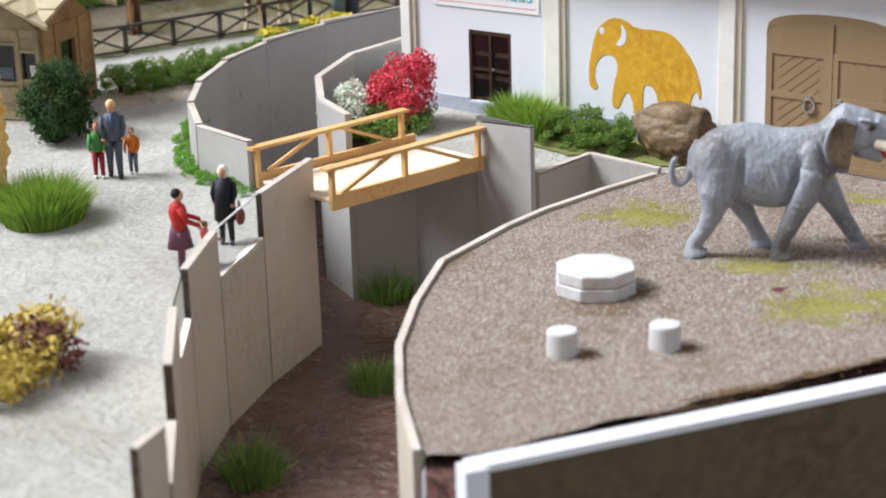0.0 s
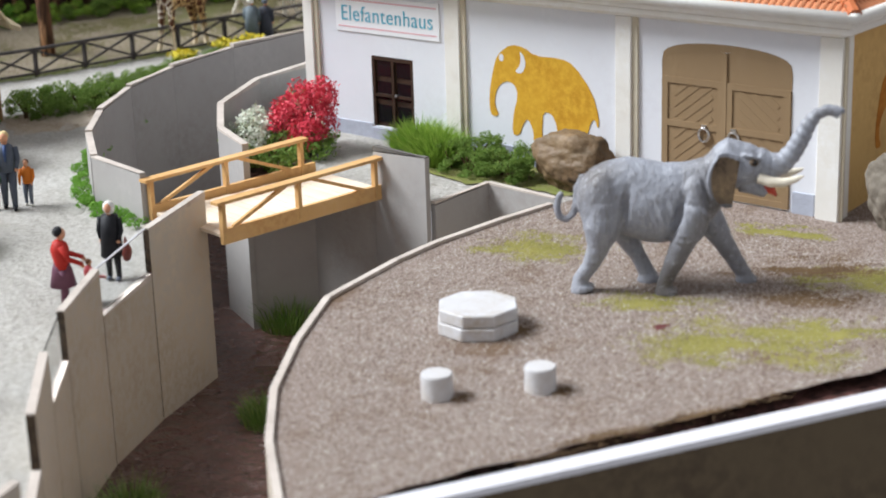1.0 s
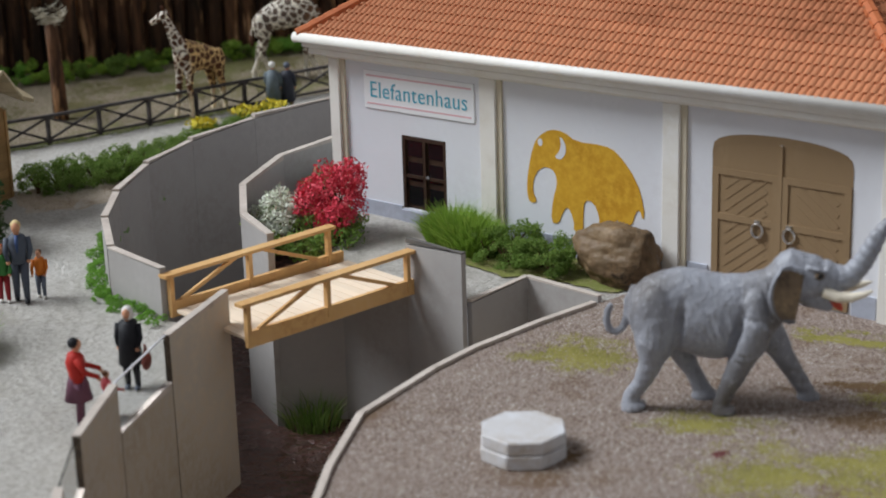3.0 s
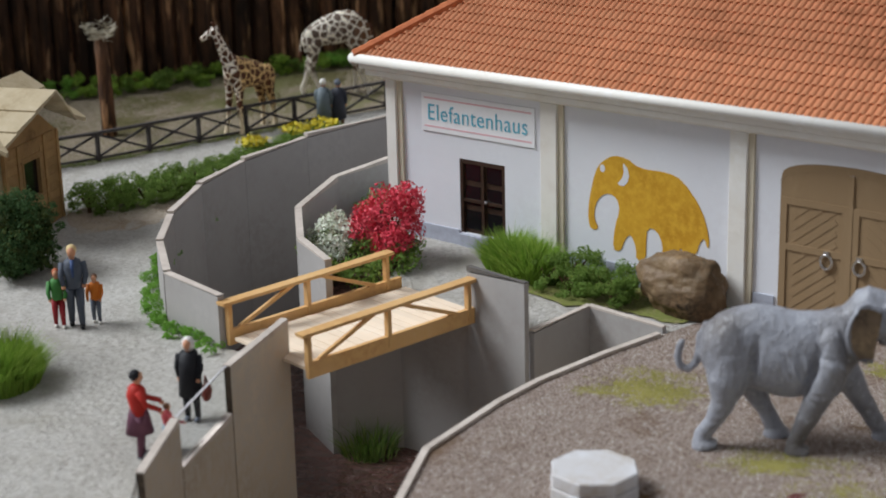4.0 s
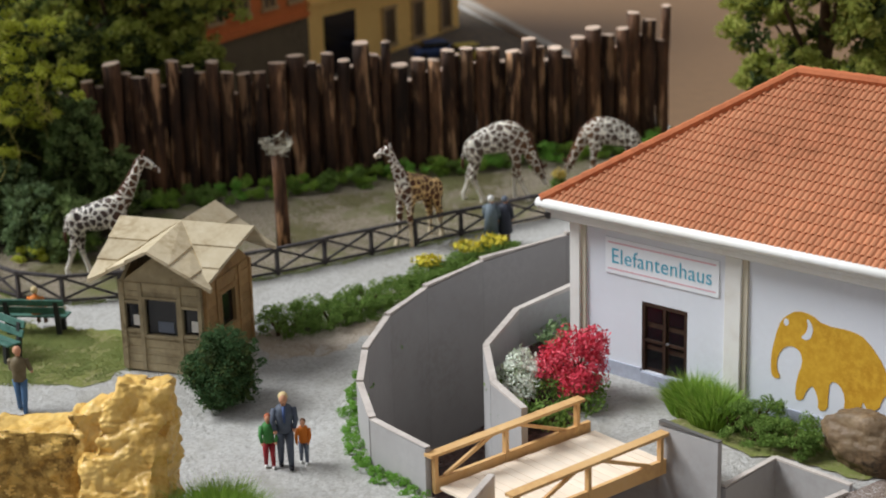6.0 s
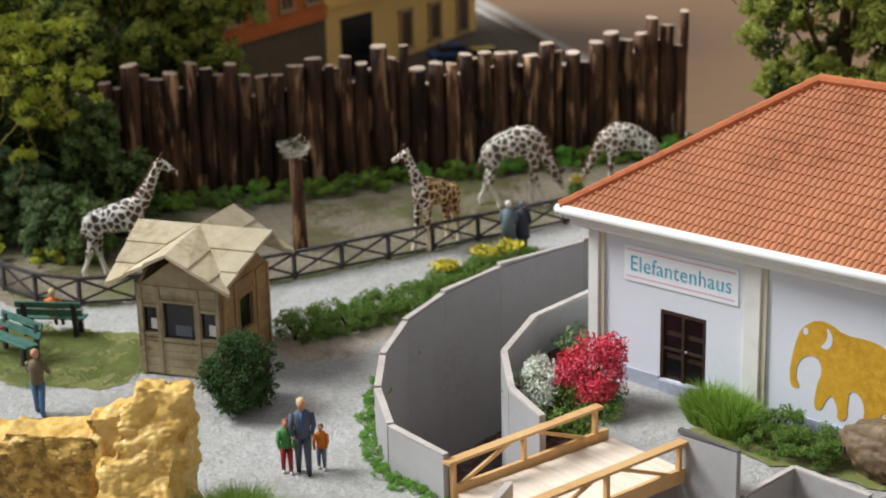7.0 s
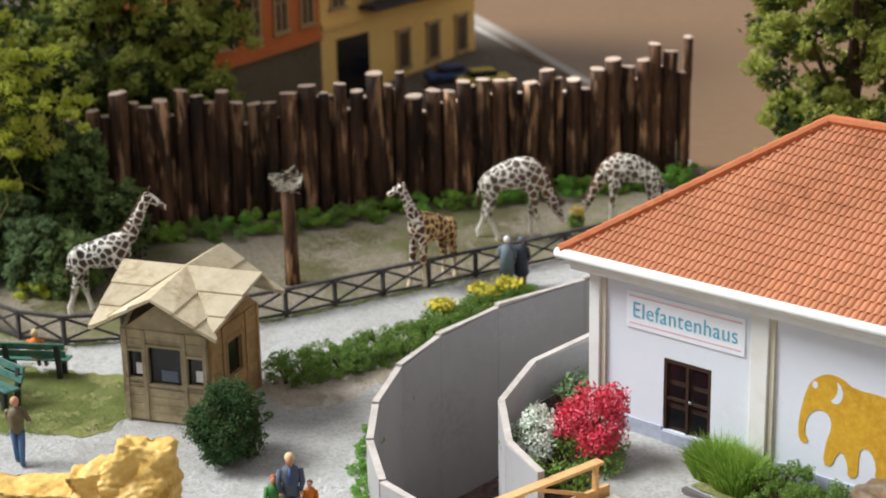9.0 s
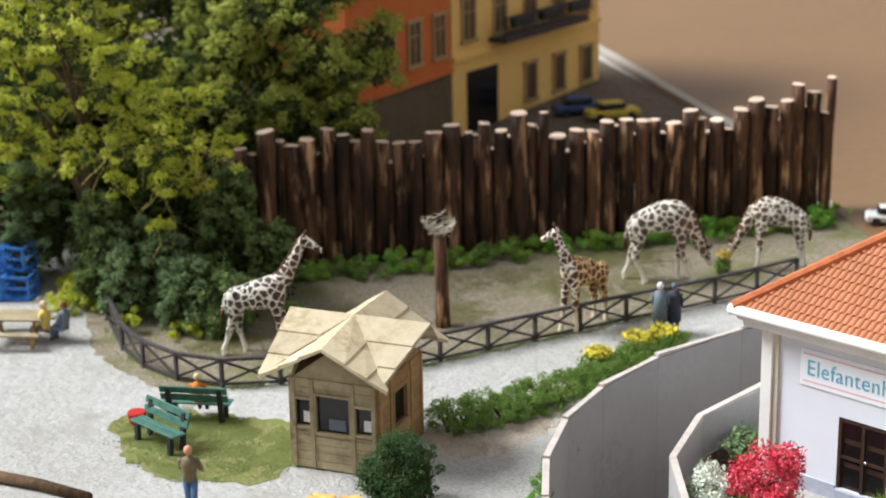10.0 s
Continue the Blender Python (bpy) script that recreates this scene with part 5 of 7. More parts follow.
for p in FP:
    bm = bmesh.new()
    beam(bm, fpt(p, -0.06), fpt(p, 0.82), 0.1, 0.1)
    part("post", bm, FENCE_PAINT, fence)
for p, q in zip(FP, FP[1:]):
    for z, w, h in ((0.84, 0.13, 0.08), (0.1, 0.07, 0.07)):
        bm = bmesh.new()
        beam(bm, fpt(p, z), fpt(q, z), w, h)
        part("rail", bm, FENCE_PAINT, fence)
    for za, zb in ((0.14, 0.8), (0.8, 0.14)):
        bm = bmesh.new()
        beam(bm, fpt(p, za), fpt(q, zb), 0.05, 0.065)
        part("brace", bm, FENCE_PAINT, fence)

# ---- nest on a pole ----
nest = thing("nest_pole", -12.2, 2.0, gz(-12.2, 2.0), 0, "dark wooden pole with a pale twig nest on top", "pole")
bm = bmesh.new()
tube(bm, [(0.04, 0, -0.05), (0.02, 0, 0.8), (0.0, 0, 1.6), (-0.03, 0.01, 2.3), (-0.06, 0, 2.98)], [0.235, 0.22, 0.21, 0.205, 0.2], 12)
part("pole", bm, BARK, nest, smooth=True)
r_ = random.Random(3)
vs, fs = [], []
for k in range(190):
    a = r_.uniform(0, 6.283)
    t = r_.uniform(0, 1)
    r0 = 0.14 + 0.34 * t + r_.uniform(-0.04, 0.04)
    z0 = 2.92 + 0.42 * t + r_.uniform(-0.05, 0.05)
    dr = Vector((-math.sin(a), math.cos(a), 0)) * r_.choice((-1, 1)) + Vector((math.cos(a), math.sin(a), 0)) * r_.uniform(-0.1, 0.5) + Vector((0, 0, r_.uniform(-0.2, 0.75 if t > 0.7 else 0.3)))
    p = Vector((r0 * math.cos(a) - 0.06, r0 * math.sin(a), z0))
    q = p + dr.normalized() * r_.uniform(0.14, 0.34)
    n = (q - p).cross(Vector((0.3, 0.5, 1))).normalized() * 0.016
    m_ = (q - p).cross(n).normalized() * 0.016
    i = len(vs)
    vs += [p + n, p - n, p + m_, q + n * 0.5, q - n * 0.5, q + m_ * 0.5]
    fs += [(i, i + 1, i + 4, i + 3), (i + 1, i + 2, i + 5, i + 4), (i + 2, i, i + 3, i + 5)]
tagged(raw("nest", [tuple(v) for v in vs], fs, TWIG, nest, "pale woven twig nest"), kind="stuff")

# ---- giraffe figures ----
HIDE_ROWS = [(-1.0, 1.4, 1.74, 0.12), (-0.92, 1.3, 1.88, 0.25), (-0.7, 1.29, 2.02, 0.33), (-0.35, 1.34, 2.17, 0.37), (0.05, 1.36, 2.31, 0.38), (0.4, 1.4, 2.43, 0.36), (0.65, 1.5, 2.48, 0.3), (0.84, 1.72, 2.42, 0.2)]


ARCHED_ROWS = [(-1.0, 1.52, 1.8, 0.12), (-0.9, 1.42, 1.96, 0.25), (-0.65, 1.42, 2.16, 0.33), (-0.3, 1.46, 2.36, 0.36), (0.05, 1.5, 2.48, 0.37), (0.35, 1.52, 2.52, 0.35), (0.6, 1.55, 2.44, 0.31), (0.78, 1.62, 2.26, 0.25)]


def giraffe_figure(x, y, rz, k, neck, nose, fore, hind, label, coat_, rows=HIDE_ROWS):
    """One mesh: sloping barrel, four jointed legs, neck of (x, y, z, radius) and a head that ends at nose.
    fore, hind: the feet's forward place, then the knee's, for either side."""
    bm = bmesh.new()
    barrel(bm, rows, 20)
    for s_, (foot, knee) in zip((-1, 1), fore):
        ball(bm, (0.52, s_ * 0.2, 1.72), (0.27, 0.15, 0.48), 2)
        tube(bm, [(0.55, s_ * 0.17, 1.75), (0.55 * 0.6 + knee * 0.4, s_ * 0.2, 1.3), (knee, s_ * 0.19, 0.95), (knee, s_ * 0.19, 0.82), (knee * 0.5 + foot * 0.5, s_ * 0.19, 0.45), (foot, s_ * 0.19, 0.16), (foot + 0.03, s_ * 0.19, 0.07), (foot + 0.04, s_ * 0.19, -0.03)], [0.2, 0.135, 0.1, 0.105, 0.066, 0.075, 0.085, 0.1], 10)
    for s_, (foot, knee) in zip((-1, 1), hind):
        ball(bm, (-0.72, s_ * 0.2, 1.58), (0.29, 0.17, 0.46), 2)
        tube(bm, [(-0.7, s_ * 0.17, 1.6), (-0.72 * 0.6 + knee * 0.4 + 0.06, s_ * 0.2, 1.2), (knee, s_ * 0.19, 0.88), (knee - 0.02, s_ * 0.19, 0.76), (knee * 0.5 + foot * 0.5, s_ * 0.19, 0.42), (foot, s_ * 0.19, 0.16), (foot + 0.03, s_ * 0.19, 0.07), (foot + 0.04, s_ * 0.19, -0.03)], [0.24, 0.16, 0.125, 0.12, 0.07, 0.078, 0.085, 0.1], 10)
    tube(bm, [n_[:3] for n_ in neck], [n_[3] for n_ in neck], 14, squash=0.74)
    e, tip = Vector(neck[-1][:3]), Vector(nose)
    d = (tip - e).normalized()
    flat = Vector((d.x, d.y, 0)).normalized()
    side = Vector((-flat.y, flat.x, 0))
    up = side.cross(d) * -1
    up = up if up.z > 0 else -up
    tube(bm, [e - d * 0.1, e + d * 0.05 + up * 0.02, e.lerp(tip, 0.45) + up * 0.03, e.lerp(tip, 0.8), tip, tip + d * 0.05], [0.12, 0.16, 0.125, 0.09, 0.085, 0.05], 12)
    for s_ in (-1, 1):
        tube(bm, [e + side * 0.15 * s_ + up * 0.06, e + side * 0.26 * s_ + up * 0.1 - d * 0.06, e + side * 0.33 * s_ + up * 0.1 - d * 0.1], [0.05, 0.06, 0.025], 8, squash=0.6)
    tube(bm, [(-0.94, 0, 1.84), (-1.06, 0, 1.6), (-1.08, 0, 1.3)], [0.06, 0.045, 0.04], 8)
    me = fused("giraffe_figure", bm, 0.03, [], 4)
    bm = bmesh.new()
    bm.from_mesh(me)
    # brown paint: mane, horns, tail tuft and muzzle bridge, dark eyes
    ridge = [Vector(n_[:3]) for n_ in neck]
    for a, b_, ra, rb in zip(ridge, ridge[1:], neck, neck[1:]):
        back = Vector((-(b_ - a).z, 0, (b_ - a).x)).normalized()
        back = back if (back.x < 0) == (b_.z > a.z) else -back
        tube(bm, [a + back * ra[3] * 0.96, b_ + back * rb[3] * 0.96], [0.045, 0.045], 6, 1)
    for s_ in (-1, 1):
        h0 = e + side * 0.06 * s_ + up * 0.13 - d * 0.02
        tube(bm, [h0, h0 + up * 0.14 - d * 0.03, h0 + up * 0.19 - d * 0.03], [0.038, 0.03, 0.045], 8, 1)
        ball(bm, tuple(e + d * 0.1 + side * 0.135 * s_ + up * 0.05), 0.032, 1, 0, 2)
    tube(bm, [(-1.08, 0, 1.32), (-1.09, 0, 1.15), (-1.07, 0, 0.98)], [0.045, 0.06, 0.03], 8, 1)
    for f in bm.faces:
        f.smooth = True
    ob = part("giraffe_figure", bm, [coat_, HORN_BROWN, DARK_GLASS])
    ob.matrix_world = Matrix.Translation((x * U, y * U, (gz(x, y) + 0.03) * U)) @ pose(0, 0, 0, 0, 0, rz) @ Matrix.Scale(k, 4)
    return tagged(ob, label, "figurine", "giraffe figures")


RAISED = [(0.5, 0, 2.02, 0.35), (0.82, 0, 2.36, 0.265), (1.05, 0, 2.78, 0.195), (1.26, 0, 3.18, 0.16), (1.4, 0, 3.5, 0.14)]
giraffe_figure(-14.9, -2.95, 42, 0.99, RAISED, (1.95, 0, 3.17), ((0.62, 0.62), (0.85, 0.72)), ((-1.08, -0.84), (-0.5, -0.66)), "brown and white spotted model giraffe standing with raised head", GIRAFFE)
ASIDE = [(0.5, 0, 2.02, 0.35), (0.76, -0.03, 2.36, 0.25), (0.92, -0.08, 2.75, 0.18), (1.0, -0.15, 3.05, 0.15), (1.02, -0.2, 3.26, 0.135)]
giraffe_figure(-8.86, 4.65, 270, 0.95, ASIDE, (1.3, -0.58, 3.02), ((0.8, 0.66), (0.5, 0.56)), ((-0.8, -0.78), (-0.95, -0.84)), "brown spotted model giraffe calf with white chest looking aside", GIRAFFE_BROWN)
GRAZING = [(0.4, 0, 2.14, 0.36), (0.72, 0, 1.96, 0.3), (0.96, 0, 1.48, 0.21), (1.14, 0, 1.14, 0.165), (1.25, 0, 0.9, 0.14)]
giraffe_figure(-9.5, 9.25, 40, 1.07, GRAZING, (1.47, 0, 0.5), ((0.92, 0.62), (0.5, 0.52)), ((-0.52, -0.76), (-1.1, -0.86)), "spotted model giraffe grazing with lowered neck", GIRAFFE_GREY, ARCHED_ROWS)
FEEDING = [(0.4, 0, 2.14, 0.36), (0.74, 0, 1.98, 0.29), (1.03, 0, 1.56, 0.205), (1.24, 0, 1.18, 0.16), (1.38, 0, 0.86, 0.14)]
giraffe_figure(-7.25, 12.4, 222, 0.97, FEEDING, (1.58, 0, 0.42), ((0.56, 0.56), (0.66, 0.6)), ((-0.95, -0.82), (-0.75, -0.74)), "spotted model giraffe feeding from a low rack", GIRAFFE_GREY, ARCHED_ROWS)

# ---- kiosk with crossing gables ----
hut = thing("kiosk", -7.76, -5.52, gz(-7.72, -5.55), 23, "small wooden kiosk with pale crossed gable roof and dark hatches", "kiosk")
HW, HD, HH = 1.12, 1.3, 2.3
hut.scale = (1.045, 1.045, 1.045)


def hut_wall(axis, sign, material, openings):
    """One wall with its gable; openings: (from, to, low, high) along the wall."""
    half, depth = (HW, HD) if axis == "x" else (HD, HW)
    bm = bmesh.new()
    xs = sorted({-half, half, *[o[0] for o in openings], *[o[1] for o in openings]})
    zs = sorted({0.0, HH, *[o[2] for o in openings], *[o[3] for o in openings]})
    for a, c in zip(xs, xs[1:]):
        for lo, hi in zip(zs, zs[1:]):
            if not any(o[0] <= a and c <= o[1] and o[2] <= lo and hi <= o[3] for o in openings):
                box(bm, ((a + c) / 2, 0, (lo + hi) / 2 - 0.03), (c - a, 0.1, hi - lo))
    bmesh.ops.remove_doubles(bm, verts=bm.verts, dist=0.0005)
    v = [bm.verts.new((px, py, pz)) for py in (-0.05, 0.05) for px, pz in ((-half, HH - 0.03), (half, HH - 0.03), (0, HH + (0.78 if axis == "x" and sign < 0 else 0.92)))]
    for f in ((0, 1, 2), (5, 4, 3), (0, 3, 4, 1), (1, 4, 5, 2), (2, 5, 3, 0)):
        bm.faces.new([v[i] for i in f])
    m = Matrix.Translation((0, sign * depth, 0) if axis == "x" else (sign * depth, 0, 0)) @ pose(0, 0, 0, 0, 0, (0 if sign < 0 else 180) if axis == "x" else (90 if sign > 0 else -90))
    bmesh.ops.transform(bm, matrix=m, verts=bm.verts)
    return part("wall", bm, material, hut), m


front_open = [(-1.02, -0.62, 1.1, 1.78), (-0.46, 0.42, 0.98, 1.92), (0.58, 1.02, 1.06, 1.74)]
for axis, sign, mat_, ops_ in (("x", -1, HUT_WOOD, front_open), ("x", 1, HUT_WOOD, []), ("y", 1, HUT_SIDE, [(-0.42, 0.34, 0.95, 1.85)]), ("y", -1, HUT_WOOD, [])):
    w, m = hut_wall(axis, sign, mat_, ops_)
    for o in ops_:
        bm = bmesh.new()
        box(bm, ((o[0] + o[1]) / 2, 0.03, (o[2] + o[3]) / 2 - 0.03), (o[1] - o[0], 0.02, o[3] - o[2]))
        bmesh.ops.transform(bm, matrix=m, verts=bm.verts)
        hp = part("hatch", bm, DARK_GLASS, w, "dark open hatch")
        bm = bmesh.new()
        for u in (o[0] - 0.03, o[1] + 0.03):
            box(bm, (u, -0.06, (o[2] + o[3]) / 2 - 0.03), (0.07, 0.05, o[3] - o[2] + 0.12))
        for z in (o[2] - 0.04, o[3] + 0.03):
            box(bm, ((o[0] + o[1]) / 2, -0.062, z - 0.03), (o[1] - o[0] + 0.2, 0.055, 0.07))
        bmesh.ops.transform(bm, matrix=m, verts=bm.verts)
        part("hatch_frame", bm, mat_, w)
        bm = bmesh.new()
        if axis == "x":
            box(bm, ((o[0] + o[1]) / 2 + 0.08, 0.012, o[2] + 0.18), ((o[1] - o[0]) * 0.5, 0.012, 0.28))
            bmesh.ops.transform(bm, matrix=m, verts=bm.verts)
            part("notice", bm, WHITEP if o[1] - o[0] < 0.5 else GREYP, w, "pale paper notice")
        else:
            bm.free()
    half = HW if axis == "x" else HD
    # weathered boards between the posts, cut out round the hatches
    if ops_:
        for row in range(11):
            z0, z1 = row * 0.208, row * 0.208 + 0.196
            cuts = sorted((o[0] - 0.07, o[1] + 0.07) for o in ops_ if z1 > o[2] - 0.09 and z0 < o[3] + 0.05)
            x0 = -half + 0.11
            for a, c in cuts + [(half - 0.11, None)]:
                if a - x0 > 0.05:
                    bm = bmesh.new()
                    box(bm, ((x0 + a) / 2, -0.057, (z0 + z1) / 2), (a - x0, 0.018 + 0.006 * (row % 2), z1 - z0))
                    bmesh.ops.transform(bm, matrix=m, verts=bm.verts)
                    part("board", bm, mat_, w)
                x0 = c if c is not None else x0
    for j, z in enumerate((0.5, 0.98, 1.86, 2.28)):
        bm = bmesh.new()
        if z in (0.98, 1.86) and ops_:
            for a, c in ((-half, half),):
                box(bm, (0, -0.062, z - 0.08 if z < 1 else z + 0.05), (2 * half, 0.03, 0.045))
        else:
            box(bm, (0, -0.062, z), (2 * half, 0.03, 0.045))
        bmesh.ops.transform(bm, matrix=m, verts=bm.verts)
        part("batten", bm, mat_, w)
    for u in (-half + 0.06, -0.5 * half, 0.46 * half, half - 0.06):
        bm = bmesh.new()
        box(bm, (u, -0.075, HH / 2), (0.1, 0.06, HH))
        bmesh.ops.transform(bm, matrix=m, verts=bm.verts)
        part("post", bm, mat_, w)

# roof: two gables that cross; each half-slope carries three courses of shingle boards
EXT, EAVE, RID = 0.52, HH + 0.14, HH + 1.22
hutroof = None
bm = bmesh.new()
box(bm, (0, 0, HH + 0.1), (0.3, 0.3, 0.3))
hutroof = part("roof", bm, HUT_SIDE, hut, "pale shingled crossed gable roof")


def slope_point(axis, side, u, w):
    """u: along the ridge, w: 0 at the ridge to 1 at the eave."""
    half = (HW if axis == "y" else HD) + EXT
    across = side * half * w
    # the front gable's ridge dips outwards
    rid = RID - (0.24 * max(0, -u) / (HD + EXT) if axis == "y" else 0.0)
    z = rid - (rid - EAVE) * w
    return (u, across, z) if axis == "x" else (across, u, z)


for axis in ("x", "y"):
    rl = (HW if axis == "x" else HD) + EXT + 0.1
    for end in (-1, 1):
        if axis == "x" and end == 1:
            rl = HW + 0.34
        for side in (-1, 1):
            for c in range(3):
                w0, w1 = c / 3, (c + 1.12) / 3
                if w1 > 1:
                    w1 = 1.02
                half = (HW if axis == "y" else HD) + EXT
                other = (HD if axis == "y" else HW) + EXT
                # inner edge follows the valley
                i0, i1 = other * w0 * end, other * min(w1, 1.0) * end
                # the side gable's verge runs out towards the ridge
                jut = 0.55 if axis == "x" and end == 1 else 0.0
                o0, o1 = ((rl + jut * max(0, 1 - w)) * end for w in (w0, w1))
                i0, i1 = (max(min(v, rl), -rl) for v in (i0, i1))
                bm = bmesh.new()
                up = 0.05 - 0.012 * c
                quad = [slope_point(axis, side, i0, w0), slope_point(axis, side, o0, w0), slope_point(axis, side, o1, w1), slope_point(axis, side, i1, w1)]
                vs = [bm.verts.new((x, y, z + up + (0.035 if q > 1 else 0))) for q, (x, y, z) in enumerate(quad)] + [bm.verts.new((x, y, z + up - 0.07)) for x, y, z in quad]
                for f in ((0, 1, 2, 3), (7, 6, 5, 4), (0, 4, 5, 1), (1, 5, 6, 2), (2, 6, 7, 3), (3, 7, 4, 0)):
                    bm.faces.new([vs[i] for i in f])
                part("shingle_board", bm, SHINGLE, hutroof)

# ---- benches, table, crates ----
def bench(x, y, rz, label):
    b_ = thing("park_bench", x, y, gz(x, y) + 0.03, rz, label, "bench", "green benches by the kiosk")
    for j, yy in enumerate((-0.28, -0.05)):
        bm = bmesh.new()
        box(bm, (0, yy, 0.5), (1.9, 0.2, 0.06), bevel=0.012)
        part("seat_slat", bm, BENCH_GREEN, b_)
    for zz, yy in ((0.72, 0.13), (0.96, 0.2)):
        bm = bmesh.new()
        box(bm, (0, yy, zz), (1.9, 0.06, 0.2), (-16, 0, 0), bevel=0.012)
        part("back_slat", bm, BENCH_GREEN, b_)
    for xx in (-0.72, 0.72):
        bm = bmesh.new()
        beam(bm, (xx, -0.32, -0.04), (xx, -0.3, 0.47), 0.14, 0.12)
        part("leg", bm, BENCH_LEG, b_)
        bm = bmesh.new()
        beam(bm, (xx, 0.06, -0.04), (xx, 0.19, 1.0), 0.14, 0.1)
        part("back_leg", bm, BENCH_LEG, b_)
        bm = bmesh.new()
        beam(bm, (xx, -0.36, 0.43), (xx, 0.16, 0.45), 0.12, 0.07)
        part("bracket", bm, BENCH_LEG, b_)
    return b_


bench(-12.0, -8.65, 0, "green slatted park bench on the grass")
bench(-12.45, -7.2, 215, "green slatted park bench seen from its back")
bin_ = thing("flower_tub", -13.6, -8.35, gz(-13.6, -8.35) + 0.02, 0, "small red tub on the grass beside a bench", "tub")
bm = bmesh.new()
tube(bm, [(0, 0, -0.03), (0, 0, 0.3), (0, 0, 0.34)], [0.2, 0.27, 0.25], 14)
part("tub", bm, RED, bin_)

tb = thing("picnic_table", -21.6, -7.1, gz(-21.6, -7.1), 40, "pale wooden picnic table with benches", "table")
for k in range(5):
    bm = bmesh.new()
    box(bm, (0, -0.42 + k * 0.21, 0.8), (2.0, 0.19, 0.07), bevel=0.01)
    part("top_board", bm, HUT_WOOD, tb)
for yy in (-0.85, 0.85):
    bm = bmesh.new()
    box(bm, (0, yy, 0.45), (2.0, 0.28, 0.07), bevel=0.01)
    part("seat_board", bm, HUT_WOOD, tb)
for xx in (-0.7, 0.7):
    for s in (-1, 1):
        bm = bmesh.new()
        beam(bm, (xx, s * 0.25, 0.78), (xx, s * 0.75, -0.03), 0.1, 0.09)
        part("leg", bm, HUT_SIDE, tb)
    bm = bmesh.new()
    beam(bm, (xx + 0.06, -0.95, 0.4), (xx + 0.06, 0.95, 0.4), 0.07, 0.09)
    part("cross_bar", bm, HUT_SIDE, tb)
person_figure(-20.75, -6.6, 210, 1.75, paint("yellow_cloth", (206, 180, 90)), GREYP, BLONDE, ORANGEP, "figure in yellow and brown seated at the picnic table", seated=True)
person_figure(-20.3, -6.2, 200, 1.7, TEAL, BLUEP, BROWNP, BROWNP, "figure in grey seated at the picnic table", seated=True)


def crate(x, y, z, rz):
    c = thing("crate", x, y, z, rz, "open blue plastic lattice crate in a stack", "crate", "blue crates")
    bm = bmesh.new()
    s, w = 0.42, 0.07
    for a in (-1, 1):
        for b2 in (-1, 1):
            beam(bm, (a * s, b2 * s, 0), (a * s, b2 * s, 0.8), w, w)
    for z2 in (0.04, 0.42, 0.78):
        for a in (-1, 1):
            beam(bm, (-s, a * s, z2), (s, a * s, z2), w, w)
            beam(bm, (a * s, -s, z2), (a * s, s, z2), w, w)
    part("frame", bm, CRATE_BLUE, c)
    bm = bmesh.new()
    box(bm, (0, 0, 0.03), (0.8, 0.8, 0.03))
    part("bottom", bm, CRATE_BLUE, c)
    return c


for x, y, z in ((-26.2, -6.1, 0), (-25.5, -5.5, 0), (-24.8, -4.9, 0), (-26.2, -5.0, 0), (-26.5, -5.7, 0.82), (-25.8, -5.1, 0.82), (-25.3, -4.6, 0.82)):
    crate(x, y, gz(x, y) + z, 35 + 7 * math.sin(x * 9))

# ---- yellow rock in the foreground: a tall block, a shoulder and a long flat-topped block ----
bm = bmesh.new()
for c, d_, tilt in (((0.86, 0.2, 1.45), (1.1, 0.75, 3.1), (-3, 0, 0)), ((0.8, 0.2, 2.86), (1.15, 0.7, 0.5), (0, 4, 0)), ((0.42, -0.3, 1.15), (1.35, 0.85, 2.9), (-22, 6, -4)), ((0.1, -0.55, 0.5), (1.5, 1.0, 1.9), (-24, 8, 0)), ((1.12, -0.2, 0.9), (0.5, 0.7, 2.2), (-10, 0, 3)), ((-0.3, 0.15, 2.15), (0.95, 0.7, 0.75), (6, -12, 5)), ((-0.25, 0.2, 1.2), (0.9, 0.8, 2.0), (0, 0, 0)), ((-1.6, 0.25, 1.0), (2.2, 1.1, 2.1), (0, 1, -2)), ((-3.4, 0.2, 0.95), (2.2, 1.2, 2.0), (0, 2, 3)), ((-4.6, 0.1, 0.8), (1.2, 1.0, 1.6), (0, 6, 5))):
    bmesh.ops.create_cube(bm, size=1, matrix=pose(*c, *tilt) @ Matrix.Diagonal((*d_, 1)))
me = fused("rock", bm, 0.042, [], 3)
noise.seed_set(9)
nv = len(me.vertices)
co, no = np.empty(nv * 3), np.empty(nv * 3)
me.vertices.foreach_get("co", co)
me.vertices.foreach_get("normal", no)
co, no = co.reshape(-1, 3), no.reshape(-1, 3)
for k in range(nv):
    p = Vector(co[k])
    q = Vector((p.x, p.y, p.z * 1.5))
    rough = 1.0 if p.x > -0.75 else 0.6
    co[k] += no[k] * rough * (0.12 * noise.noise(q * 1.1) + 0.26 * abs(noise.noise(q * 1.5 + Vector((7, 0, 0)))) + 0.09 * abs(noise.noise(q * 3.6 + 0.6 * noise.noise_vector(q * 2))) + 0.035 * noise.noise(q * 8) + 0.014 * noise.noise(q * 18) - 0.1)
co[:, 2] = np.maximum(co[:, 2], -0.05)
me.vertices.foreach_set("co", co.ravel())
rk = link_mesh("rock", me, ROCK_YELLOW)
# steep faces of the long block: ochre paint with their shade coloured in
me.materials.append(ROCK_OCHRE_SHADE)
